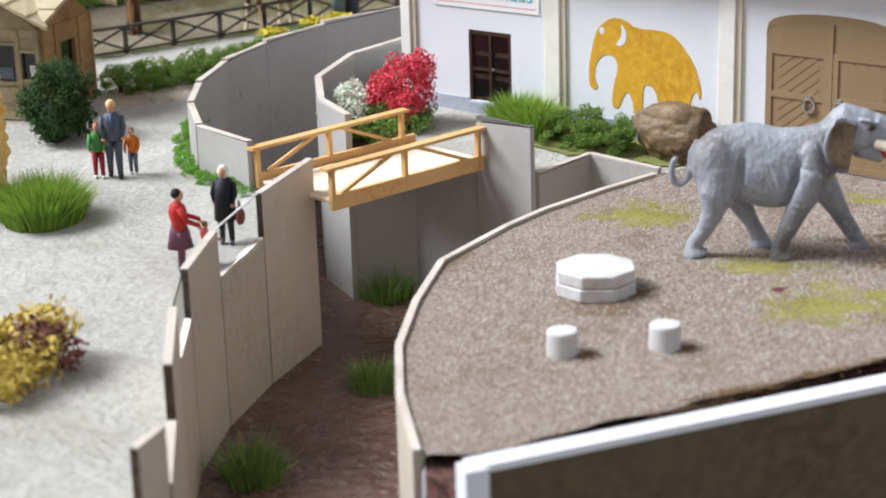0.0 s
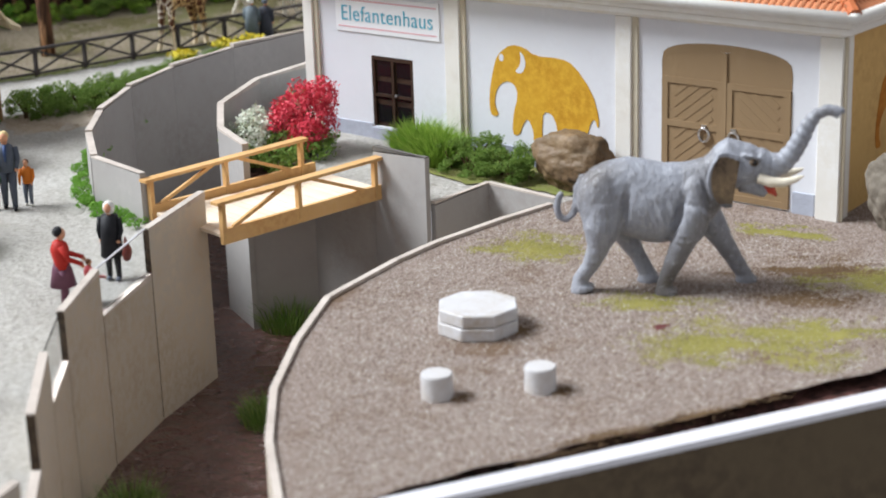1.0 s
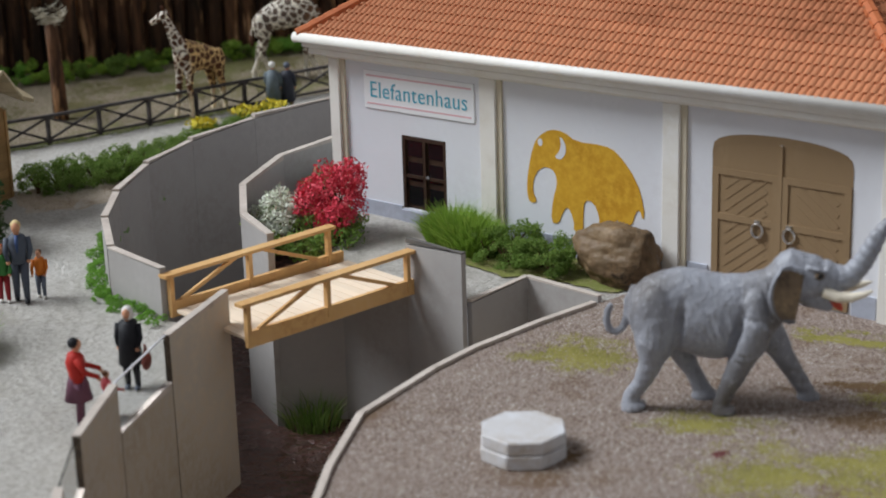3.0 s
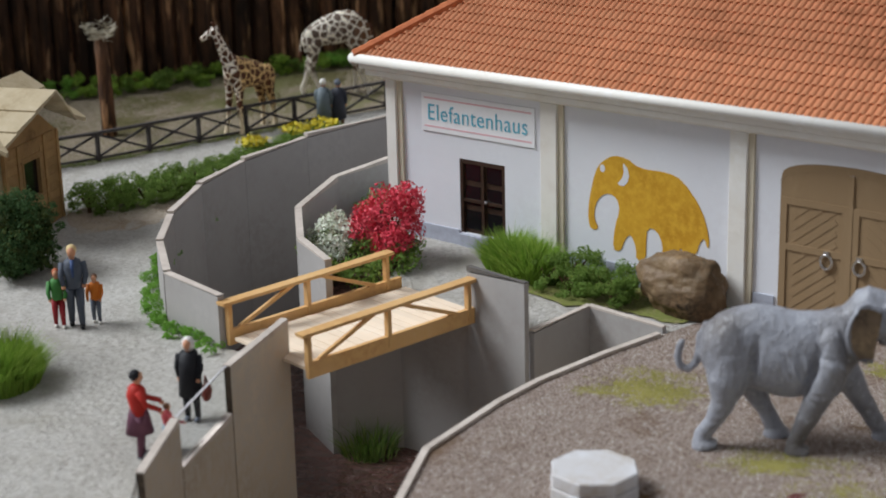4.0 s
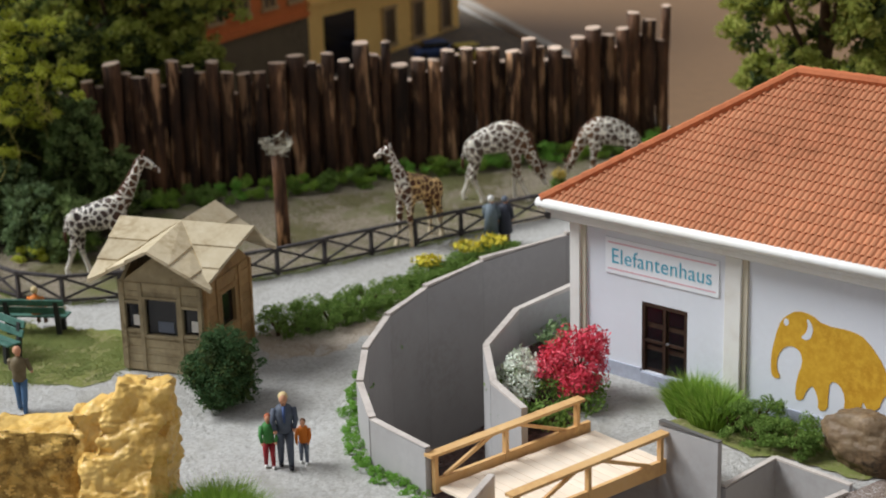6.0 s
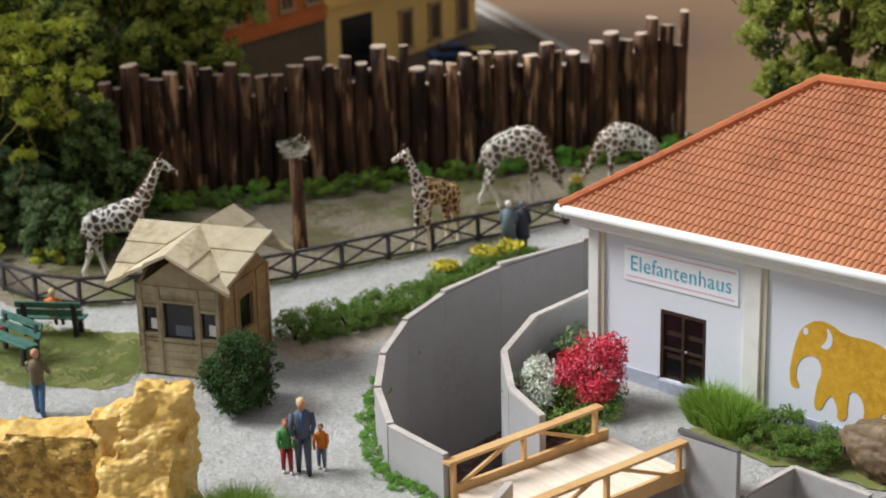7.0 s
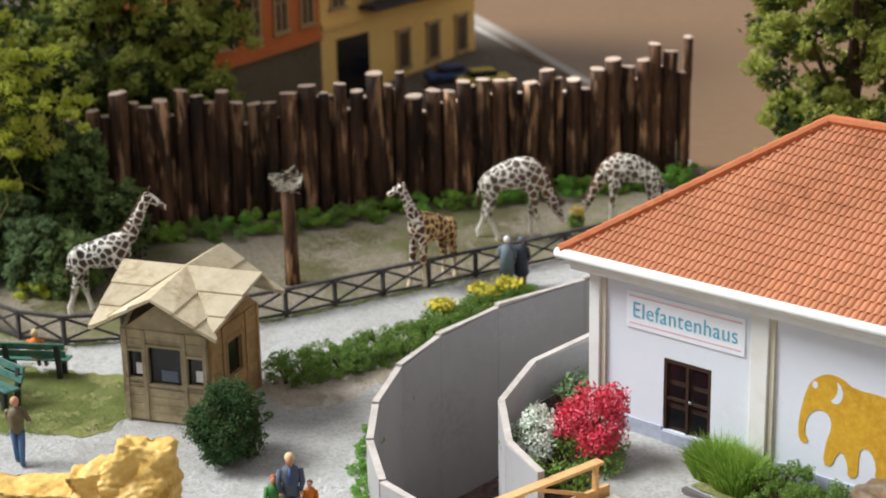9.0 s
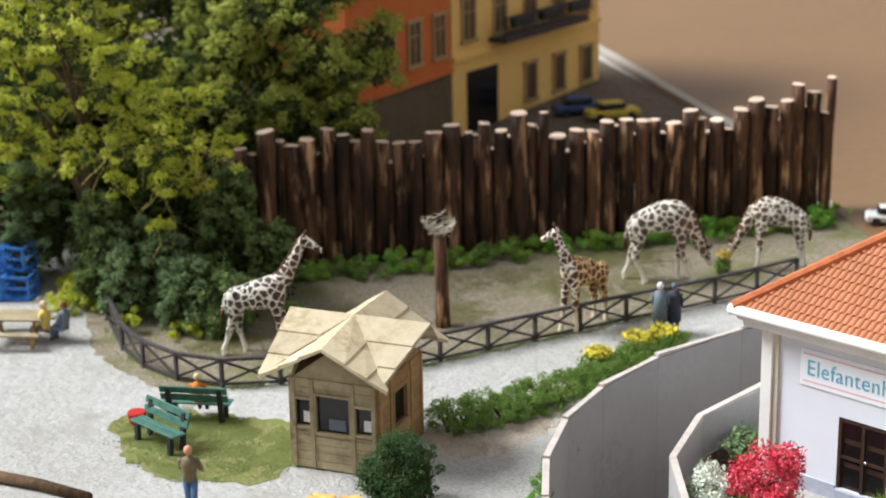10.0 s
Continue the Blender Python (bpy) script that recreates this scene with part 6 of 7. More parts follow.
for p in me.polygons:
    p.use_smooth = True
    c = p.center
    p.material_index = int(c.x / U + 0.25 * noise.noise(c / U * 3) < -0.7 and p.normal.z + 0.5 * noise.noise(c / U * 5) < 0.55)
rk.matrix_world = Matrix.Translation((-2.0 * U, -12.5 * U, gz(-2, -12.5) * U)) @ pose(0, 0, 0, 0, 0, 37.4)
tagged(rk, "rugged yellow painted rock on the path with a face in shaded ochre", "rock")

# ---- plants ----
def clumps(seed, main, each, r0, r1, reach=0.85):
    """Small leaf clumps on and in the main lumps of a crown."""
    rr = random.Random(seed)
    out = []
    for b_ in main:
        for _ in range(each):
            d = Vector((rr.gauss(0, 1), rr.gauss(0, 1), rr.gauss(0.25, 1))).normalized()
            k = rr.uniform(reach * 0.75, reach * 1.2)
            r = rr.uniform(r0, r1)
            out.append((b_[0] + d.x * b_[3] * k, b_[1] + d.y * b_[4] * k, b_[2] + d.z * b_[5] * k, r, r, r * rr.uniform(0.6, 0.9)))
    return out


def bush(name, x, y, blobs, count, size, material, label, category="bush", group="", seed=1, stem=True, z=None, extra=None):
    t_ = thing(name, x, y, gz(x, y) if z is None else z, 0, label, category, group)
    if stem:
        bm = bmesh.new()
        top = max(b[2] for b in blobs)
        tube(bm, [(0, 0, -0.05), (0.02, 0.02, top * 0.7)], [0.07, 0.03], 7)
        for j in range(4):
            a = j * 1.7
            tube(bm, [(0, 0, top * 0.2), (0.3 * math.cos(a), 0.3 * math.sin(a), top * 0.8)], [0.04, 0.015], 6)
        part("stem", bm, TRUNK, t_)
    tagged(leaves("foliage", blobs, count, size, material, t_, seed=seed), kind="stuff")
    # extra leaves: blossom and greenery; dense bushes take leaves coloured as inner shade
    if extra:
        tagged(leaves("blossom", extra[0], extra[1], extra[2], extra[3], t_, seed=seed + 5), kind="stuff")
    return t_


def tuft(x, y, rx, ry, h, n, material, label, seed, z=None, width=0.03):
    t_ = thing("grass_tuft", x, y, gz(x, y) if z is None else z, 0, label, "grass", "grass tufts")
    tagged(blades("grass", 0, 0, 0, rx, ry, h, n, material, t_, seed=seed, width=width), kind="stuff")
    return t_


bush("red_azalea", 2.35, -1.65, [(0, 0, 1.0, 0.95, 0.8, 0.75), (0.35, 0.1, 1.45, 0.5, 0.5, 0.45), (-0.55, -0.2, 0.75, 0.55, 0.5, 0.5), (0.4, -0.5, 0.6, 0.5, 0.5, 0.4)], 4600, 0.05, RED_BLOOM, "azalea bush covered with red blossom in the bed", "flower bush", seed=2, extra=([(0, -0.2, 0.35, 1.1, 0.9, 0.35), (0.6, -0.6, 0.2, 0.7, 0.6, 0.3)], 1500, 0.05, HEDGE_GREEN))
bush("white_shrub", 1.15, -2.45, [(0, 0, 0.55, 0.6, 0.6, 0.5), (-0.35, 0.5, 0.6, 0.5, 0.5, 0.45), (0.45, -0.5, 0.45, 0.5, 0.5, 0.4)], 2600, 0.045, WHITE_BLOOM, "low shrub with white blossom in the walled bed", "flower bush", seed=3, extra=([(0, 0, 0.3, 0.8, 0.8, 0.35)], 500, 0.06, HEDGE_GREEN))
bush("bed_shrub", 2.9, -3.4, [(0, 0, 0.3, 0.7, 0.5, 0.35), (-0.7, -0.4, 0.3, 0.6, 0.5, 0.3)], 800, 0.07, HEDGE_GREEN, "low green shrub behind the bridge rail", seed=4)
bush("bed_shrub", 0.1, 0.6, [(0, 0, 0.35, 0.6, 0.9, 0.4), (0.1, 1.2, 0.35, 0.5, 0.7, 0.4)], 900, 0.07, SHRUB, "low dull green shrub at the house corner", seed=5)
for k, (x, y) in enumerate(((5.2, -0.75), (5.9, -0.95))):
    tuft(x, y, 0.62, 0.5, 1.0, 2400, GRASS_BLADE, "tall green grass clump by the white wall", 20 + k, width=0.018)
for k, (x, y, r) in enumerate(((6.5, -1.2, 0.6), (7.2, -1.3, 0.7), (7.9, -1.0, 0.65), (8.4, -1.3, 0.45), (6.9, -0.6, 0.6))):
    bush("wall_shrub", x, y, clumps(500 + k, [(0, 0, 0.28, r, r * 0.8, 0.34), (r * 0.5, 0.1, 0.4, r * 0.6, r * 0.5, 0.33)], 18, 0.09, 0.2, 0.95), 5000, 0.025, HEDGE_GREEN, "low green ground shrub along the white wall", group="wall shrubs", seed=30 + k)
main = [(0, 0, 0.95, 0.98, 0.98, 1.02), (0.05, 0.03, 1.55, 0.58, 0.58, 0.55), (0.3, -0.35, 0.62, 0.65, 0.65, 0.55), (-0.4, 0.2, 0.7, 0.62, 0.62, 0.58), (-0.1, -0.4, 1.0, 0.65, 0.6, 0.55)]
bush("round_bush", -4.45, -7.2, main + clumps(450, main, 20, 0.07, 0.13, 0.9), 26000, 0.03, CONIFER, "dark green rounded conifer bush beside the path", seed=7, extra=([(0, 0, 0.9, 0.85, 0.85, 0.9)], 3000, 0.09, TREE_SHADE))
# hedge beside the curved path
r_ = random.Random(5)
for k in range(18):
    f = k / 17
    x = -6.75 + 1.1 * f + 0.5 * math.sin(3 * f)
    y = -3.3 + 8.2 * f
    s = 0.75 - 0.12 * f
    main = [(0, 0, 0.24, s, s * 0.7, 0.34), (-0.4, 0.2, 0.3, s * 0.6, s * 0.6, 0.33), (0.3, 0.25, 0.22, s * 0.6, s * 0.5, 0.3)]
    bush("hedge_shrub", x + r_.uniform(-0.12, 0.12), y, clumps(470 + k, main, 15, 0.09, 0.22, 0.95), 5200, 0.025, HEDGE_GREEN, "low leafy green hedge shrub beside the path", group="hedge shrubs", seed=50 + k)
for k, (x, y) in enumerate(((-6.25, 2.3), (-6.1, 3.9), (-5.85, 4.7))):
    bush("flower_clump", x, y, [(0, 0, 0.35, 0.6, 0.5, 0.3)], 350, 0.06, HEDGE_GREEN, "clump of yellow flowers at the hedge", "flower bush", "yellow flowers", seed=70 + k, stem=False, extra=([(0, 0, 0.62, 0.55, 0.45, 0.17)], 260, 0.06, YELLOW_BLOOM))
# creeping plants at the foot of the curved wall
for k, (p, q) in enumerate(zip(BANK[9:15], BANK[10:16])):
    d = Vector((q[0] - p[0], q[1] - p[1])).normalized()
    for j in range(8 if k < 4 else 4):
        f = (j + r_.uniform(0.1, 0.9)) / 8
        off = r_.uniform(0.14, 0.34)
        x, y = p[0] + (q[0] - p[0]) * f - d.y * off, p[1] + (q[1] - p[1]) * f + d.x * off
        w_ = r_.uniform(0.14, 0.3)
        bush("creeper", x, y, clumps(540 + 17 * k + j, [(0, 0, 0.06, w_, w_, 0.12)], 9, 0.05, 0.12, 1.1), 620, 0.021, BRIGHT, "low creeping green plant at the foot of the wall", group="creepers", seed=90 + 17 * k + j, stem=False)
tuft(0.5, -11.7, 0.86, 0.85, 1.15, 5000, GRASS_BLADE, "large round clump of fresh green grass on the path", 6, width=0.012)
tuft(8.75, -13.7, 0.6, 0.55, 0.95, 420, WET_GRASS, "wet grass tuft on the moat floor", 8, FLOOR_Z, 0.014)
tuft(7.6, -8.9, 0.55, 0.55, 0.75, 420, WET_GRASS, "wet grass tuft on the moat floor", 9, FLOOR_Z, 0.014)
tuft(3.9, -4.4, 0.65, 0.6, 0.95, 420, WET_GRASS, "grass tuft at the foot of the moat wall", 10, FLOOR_Z, 0.014)
bush("moss_cushion", 7.2, -17.6, [(0, 0, 0.45, 0.95, 0.9, 0.55), (-0.7, 0.5, 0.4, 0.7, 0.7, 0.5), (0.4, -0.7, 0.35, 0.7, 0.7, 0.45), (-0.2, 0.9, 0.7, 0.6, 0.5, 0.5)], 2600, 0.075, DRY_YELLOW, "dry yellow moss cushion with maroon tips", "moss", seed=12, stem=False, extra=([(0.2, 0.3, 0.75, 0.55, 0.6, 0.3), (0.5, 0.7, 0.4, 0.4, 0.4, 0.3)], 420, 0.07, MAROON))
# growth along the palisade
r_ = random.Random(8)
for k in range(32):
    f = (k + 0.5) / 32
    x, y = -20.3 + 11.4 * f + 0.75, 0.8 + 17.2 * f
    bush("pen_weed", x + r_.uniform(-0.3, 0.3), y + r_.uniform(-0.3, 0.2), clumps(520 + k, [(0, 0, 0.2, r_.uniform(0.55, 0.9), 0.5, r_.uniform(0.26, 0.5))], 14, 0.12, 0.24, 0.9), 900, 0.055, r_.choice((HEDGE_GREEN, BRIGHT, HEDGE_GREEN, GRASS_BLADE)), "low weeds at the foot of the palisade", group="palisade weeds", seed=120 + k, stem=False)
bush("hay_rack", -8.35, 11.0, [(0, 0, 0.3, 0.3, 0.3, 0.35)], 260, 0.07, HEDGE_GREEN, "green fodder heap between two giraffes", "fodder", seed=160, stem=False, extra=([(0.05, 0, 0.65, 0.25, 0.25, 0.2)], 140, 0.07, DRY_YELLOW))


def sprigs(name, blobs, seed, each, length, material, parent, droop=0.3):
    """Thin bare twigs that stick out of the leaf clumps."""
    rr = random.Random(seed)
    vs, fs = [], []
    for b_ in blobs:
        for _ in range(each):
            p = Vector(b_[:3])
            d = Vector((rr.gauss(0.3, 1), rr.gauss(-0.3, 1), rr.gauss(-droop * 0.3, 0.5))).normalized()
            w = 0.022
            for seg in range(4):
                q = p + d * length * rr.uniform(0.2, 0.36)
                n = d.cross(Vector((0.2, 0.4, 1))).normalized() * w
                m_ = d.cross(n).normalized() * w
                i = len(vs)
                vs += [p + n, p - n, p + m_, q + n * 0.75, q - n * 0.75, q + m_ * 0.75]
                fs += [(i, i + 1, i + 4, i + 3), (i + 1, i + 2, i + 5, i + 4), (i + 2, i, i + 3, i + 5)]
                p, w = q, w * 0.75
                d = (d + Vector((rr.gauss(0, 0.35), rr.gauss(0, 0.35), rr.gauss(-droop * 0.4, 0.25)))).normalized()
    return tagged(raw(name, [tuple(v) for v in vs], fs, material, parent), kind="stuff")


def tree(name, x, y, h, main, each, count, size, material, label, seed, core=None, twigs=0, limbs=9, rc=(0.2, 0.42)):
    t_ = thing(name, x, y, gz(x, y), 0, label, "tree")
    rr = random.Random(seed)
    bm = bmesh.new()
    tube(bm, [(0, 0, -0.1), (0.1, 0.05, h * 0.3), (-0.05, 0.1, h * 0.6), (0.05, 0, h * 0.9)], [0.36, 0.28, 0.18, 0.05], 10)
    for k in range(limbs):
        b_ = main[k % len(main)]
        z0 = h * rr.uniform(0.2, 0.6)
        tube(bm, [(0, 0.05, z0), ((b_[0]) * 0.5, b_[1] * 0.5, (z0 + b_[2]) / 2 + 0.2), (b_[0] + rr.uniform(-0.3, 0.3), b_[1] + rr.uniform(-0.3, 0.3), b_[2])], [0.13, 0.07, 0.02], 7)
    part("trunk", bm, TRUNK, t_)
    small = clumps(seed + 3, main, each, *rc)
    tagged(leaves("crown", small, count, size, material, t_, seed=seed, shell=0.5), kind="stuff")
    # core leaves are coloured dark to stand for shade among the branches
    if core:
        tagged(leaves("shaded_inner_crown", [(*b_[:3], b_[3] * 0.8, b_[4] * 0.8, b_[5] * 0.8) for b_ in main], core[0], core[1], core[2], t_, seed=seed + 1, shell=0.3), kind="stuff")
    if twigs:
        sprigs("twig", rr.sample(small, min(len(small), twigs)), seed + 9, 1, 1.5, TWIG_YELLOW, t_)
    return t_


def lumps(seed, n, cx, cy, z0, z1, spread, r0, r1):
    rr = random.Random(seed)
    out = []
    for _ in range(n):
        a, q = rr.uniform(0, 6.283), math.sqrt(rr.random())
        z = rr.uniform(z0, z1)
        k = 1 - 0.45 * abs((z - (z0 + z1) / 2) / (z1 - z0 + 1e-6)) * 2
        out.append((cx + spread * q * k * math.cos(a), cy + spread * q * k * math.sin(a), z, *(rr.uniform(r0, r1) for _ in range(2)), rr.uniform(r0, r1) * 0.75))
    return out


tree("broad_tree", -23.2, 4.4, 10.0, lumps(1, 90, 0.2, 0.1, 2.9, 10.8, 4.0, 0.8, 1.3) + lumps(15, 14, 2.6, 1.4, 3.4, 6.6, 2.0, 0.6, 0.9), 12, 72000, 0.085, TREE_GREEN, "large dense mid-green tree behind the palisade", 41, (16000, 0.13, TREE_SHADE))
tree("yellow_tree", -23.4, -3.0, 10.5, lumps(2, 66, -0.3, -0.4, 4.4, 11.0, 3.7, 0.6, 1.1) + lumps(3, 18, 3.6, 1.2, 4.2, 6.8, 2.1, 0.5, 0.9) + lumps(13, 7, 2.2, 0.6, 2.2, 4.2, 2.6, 0.4, 0.6) + lumps(16, 22, -2.2, -1.7, 3.6, 9.0, 2.0, 0.5, 1.0), 9, 40000, 0.068, TREE_YELLOW, "tall loose yellow-green tree with fine bare twigs beside the pen", 42, (7000, 0.1, TREE_SHADE), twigs=260, rc=(0.1, 0.3))
tree("dark_tree", -26.4, 1.4, 6.0, lumps(4, 40, 0, 0, 0.8, 6.2, 3.4, 0.9, 1.5), 10, 28000, 0.1, BUSH_DARK, "dark green tree at the edge of the zoo", 43, (9000, 0.14, TREE_SHADE))
tree("dark_tree", -30.5, 3.8, 9.5, lumps(7, 54, 0, 0, 0.8, 11, 4.2, 0.9, 1.7), 10, 30000, 0.11, TREE_GREEN, "green tree behind the picnic place", 45, (10000, 0.15, TREE_SHADE))
tree("dark_tree", -28.6, -1.0, 8.0, lumps(9, 44, 0, 0, 0.8, 9, 2.8, 0.8, 1.4), 10, 24000, 0.1, BUSH_DARK, "dark green tree at the end of the pen", 46, (8000, 0.14, TREE_SHADE))
tree("slim_tree", -1.2, 15.6, 9.5, lumps(5, 74, -0.4, -0.3, 1.4, 9.8, 3.0, 0.6, 1.1), 10, 56000, 0.085, TREE_GREEN, "dense green tree standing behind the elephant house", 44, (7000, 0.13, TREE_SHADE))
for k, (x, y, h, mt) in enumerate(((-20.2, -2.4, 2.6, SHRUB), (-18.6, -2.7, 2.2, SHRUB), (-17.4, -2.2, 1.9, BUSH_DARK), (-21.8, -2.6, 2.9, SHRUB), (-19.3, -0.6, 3.4, BUSH_DARK), (-18.2, 0.2, 2.6, BUSH_DARK), (-20.4, 0.4, 4.2, BUSH_DARK), (-22.4, -0.8, 4.6, BUSH_DARK), (-22.4, -3.3, 3.8, BUSH_DARK), (-20.9, -3.4, 2.3, SHRUB), (-26.6, -2.2, 4.6, BUSH_DARK), (-25.0, -1.0, 4.4, BUSH_DARK), (-26.0, -3.6, 4.2, SHRUB), (-27.6, -4.4, 4.0, BUSH_DARK))):
    main = [(0, 0, h * 0.45, 1.1, 1.0, h * 0.45), (0.5, -0.3, h * 0.7, 0.75, 0.75, h * 0.28), (-0.6, 0.3, h * 0.6, 0.75, 0.75, h * 0.32), (0.4, -0.7, h * 0.25, 0.65, 0.55, h * 0.25)]
    bush("pen_shrub", x, y, clumps(400 + k, main, 26, 0.14, 0.3, 0.95), 6200, 0.062, mt, "dense green shrub at the corner of the pen", group="pen shrubs", seed=180 + k, extra=(main, 1600, 0.11, TREE_SHADE))
for k, (x, y, h) in enumerate(((-16.6, -2.5, 0.7), (-19.5, -4.3, 0.6), (-21.0, -3.6, 0.8), (-17.6, -3.7, 0.5), (-16.0, -0.8, 0.6))):
    bush("low_shrub", x, y, clumps(430 + k, [(0, 0, h * 0.5, 0.6, 0.5, h * 0.5)], 14, 0.12, 0.2, 0.9), 900, 0.055, TREE_YELLOW if k % 2 else HEDGE_GREEN, "low loose shrub at the edge of the pen shrubbery", group="low shrubs", seed=190 + k, stem=False)
for k, (x, y) in enumerate(((-23.0, -3.7), (-22.1, -4.3), (-23.9, -3.3), (-22.6, -4.6))):
    bush("path_shrub", x, y, clumps(440 + k, [(0, 0, 0.25, 0.7, 0.6, 0.3)], 16, 0.12, 0.24, 0.9), 900, 0.065, TREE_YELLOW, "low yellow-green shrub at the path edge", group="path shrubs", seed=200 + k, stem=False)


def flock(t_, x, y, pts, s0, s1, material, seed, lift=0.012):
    """Loose flakes of scatter material lying on the ground."""
    g_ = np.random.default_rng(seed)
    vs_, fs_ = [], []
    for u_, w_ in pts:
        s_ = s0 + (s1 - s0) * g_.random()
        a_ = g_.random() * 6.283
        zz = gz(x + u_, y + w_) - gz(x, y) + lift
        i = len(vs_)
        vs_ += [(u_ + s_ * math.cos(a_ + q), w_ + s_ * math.sin(a_ + q), zz) for q in (0, 2.1, 4.2)] + [(u_, w_, zz + s_ * (0.4 + 0.5 * g_.random()))]
        fs_ += [(i, i + 1, i + 3), (i + 1, i + 2, i + 3), (i + 2, i, i + 3)]
    tagged(raw("flock", vs_, fs_, material, t_), kind="stuff")


def patch(x, y, rx, ry, turn, n_, material, label, category, group, seed, s0=0.01, s1=0.028, lift=0.012):
    """An uneven scatter that thins out towards its edge."""
    t_ = thing("scatter_patch", x, y, gz(x, y) + 0.004, 0, label, category, group, "stuff")
    g_ = np.random.default_rng(seed)
    c_, s_ = math.cos(radians(turn)), math.sin(radians(turn))
    pts = []
    while len(pts) < n_:
        u_, w_ = g_.normal(size=2) * 0.6
        if u_ * u_ + w_ * w_ > 1.6:
            continue
        q = noise.noise(Vector((u_ * 2.2 + seed, w_ * 2.2, 0.5))) + 0.5 * noise.noise(Vector((u_ * 6, w_ * 6 + seed, 0)))
        if q + 0.28 * g_.normal() > -0.1 + 0.45 * (u_ * u_ + w_ * w_):
            a, b_ = u_ * rx, w_ * ry
            pts.append((a * c_ - b_ * s_, a * s_ + b_ * c_))
    flock(t_, x, y, pts, s0, s1, material, seed, lift)
    return t_


# moss and stains scattered on the sand; painted shadows beside pedestal and stools
for k, (x, y, rx, ry, turn, n_, mt, what) in enumerate(((11.4, -4.65, 1.5, 0.9, 20, 4600, MOSS, "mossy green"), (15.2, -6.0, 1.3, 0.5, 28, 2400, MOSS, "mossy green"), (17.7, -6.75, 2.0, 1.25, 28, 9000, MOSS, "mossy green"), (18.2, -2.8, 1.4, 0.7, 28, 3600, MOSS, "mossy green"), (18.8, -5.4, 1.1, 0.6, 28, 2400, MOSS, "mossy green"), (15.4, -1.2, 1.0, 0.4, 10, 2200, MOSS, "mossy green"), (16.9, -2.9, 1.7, 0.6, 30, 5200, MUD_SHADOW, "mud and shadow brown"), (17.6, -4.2, 1.5, 0.8, 30, 2600, MUD_SHADOW, "mud and shadow brown"), (13.85, -8.4, 0.35, 0.3, 30, 700, MUD_SHADOW, "mud and shadow brown"), (14.78, -11.4, 0.2, 0.16, 30, 260, MUD_SHADOW, "mud and shadow brown"), (16.08, -10.25, 0.2, 0.16, 30, 260, MUD_SHADOW, "mud and shadow brown"), (16.0, -6.95, 0.22, 0.09, 60, 420, MAROON, "maroon"), (18.1, -10.6, 2.6, 0.22, 62, 1500, MUD_SHADOW, "mud and shadow brown"))):
    patch(x, y, rx, ry, turn, n_, mt, what + " scatter on the sand of the enclosure", "moss", "moss patches", 300 + k)
# loose grit on the sand
GRITS = [("pale", leafy("pale_grit", (222, 216, 208), (198, 186, 174), (236, 232, 226)), 22000), ("brown", leafy("brown_grit", (104, 84, 70), (132, 108, 92), (84, 66, 56)), 15000)]
for k, (what, mt, n_) in enumerate(GRITS):
    g_ = np.random.default_rng(600 + k)
    pts = []
    while len(pts) < n_:
        x, y = 10 + 10 * g_.random(), -15.5 + 14 * g_.random()
        if x < front_edge(y) - 1.2 and x > 9.9 + max(0, -9.2 - y) * 0.78:
            pts.append((x - 14, y + 8))
    t_ = thing("grit", 14, -8, gz(14, -8) + 0.012, 0, what + " loose grains of grit strewn over the sand", "grit", "loose grit", "stuff")
    flock(t_, 14, -8, pts, 0.008, 0.022, mt, 610 + k, 0.002)
# flock that frays the lawn, the verge and the earth under the hedge
for k, (x, y, rx, ry, turn, n_) in enumerate(((-11.6, -7.9, 2.2, 1.6, 20, 12000), (-9.3, -7.0, 1.0, 1.7, 0, 7500), (-13.2, -8.3, 0.9, 0.7, 0, 2600), (-10.6, -9.4, 1.4, 0.5, 10, 2600))):
    patch(x, y, rx, ry, turn, n_, LAWN_FLOCK, "short mossy grass flock on the lawn by the kiosk", "moss", "lawn flock", 320 + k, 0.014, 0.036)
for k, (p, q) in enumerate(zip(FP[2:15], FP[3:16])):
    x, y = (p[0] + q[0]) / 2, (p[1] + q[1]) / 2
    patch(x, y, 0.9, 0.3, math.degrees(math.atan2(q[1] - p[1], q[0] - p[0])), 420, LAWN_FLOCK, "thin mossy flock along the foot of the fence", "moss", "fence moss", 340 + k, 0.014, 0.036, 0.012)
for k, (x, y, rx, ry) in enumerate(((-15.0, 0.5, 2.2, 1.4), (-12.5, 3.2, 1.4, 1.6), (-10.8, 6.8, 1.2, 1.8), (-13.6, 6.0, 1.8, 1.4), (-11.2, 10.5, 1.5, 1.5), (-9.0, 8.2, 0.9, 1.6), (-16.0, -3.2, 1.2, 0.8))):
    patch(x, y, rx, ry, 55, 2200, PEN_MOSS, "patch of mossy flock on the pen earth", "moss", "pen moss", 360 + k, 0.016, 0.042, 0.012)
for k, (x, y, rx, ry) in enumerate(((-5.6, -3.6, 0.8, 0.7), (-5.2, -1.4, 0.6, 1.0), (-5.4, 1.4, 0.6, 1.2), (-6.8, -3.6, 0.7, 0.5))):
    patch(x, y, rx, ry, 0, 1400, EARTH_FLOCK, "loose brown earth crumbs beside the hedge", "earth", "earth crumbs", 380 + k, 0.015, 0.04, 0.004)

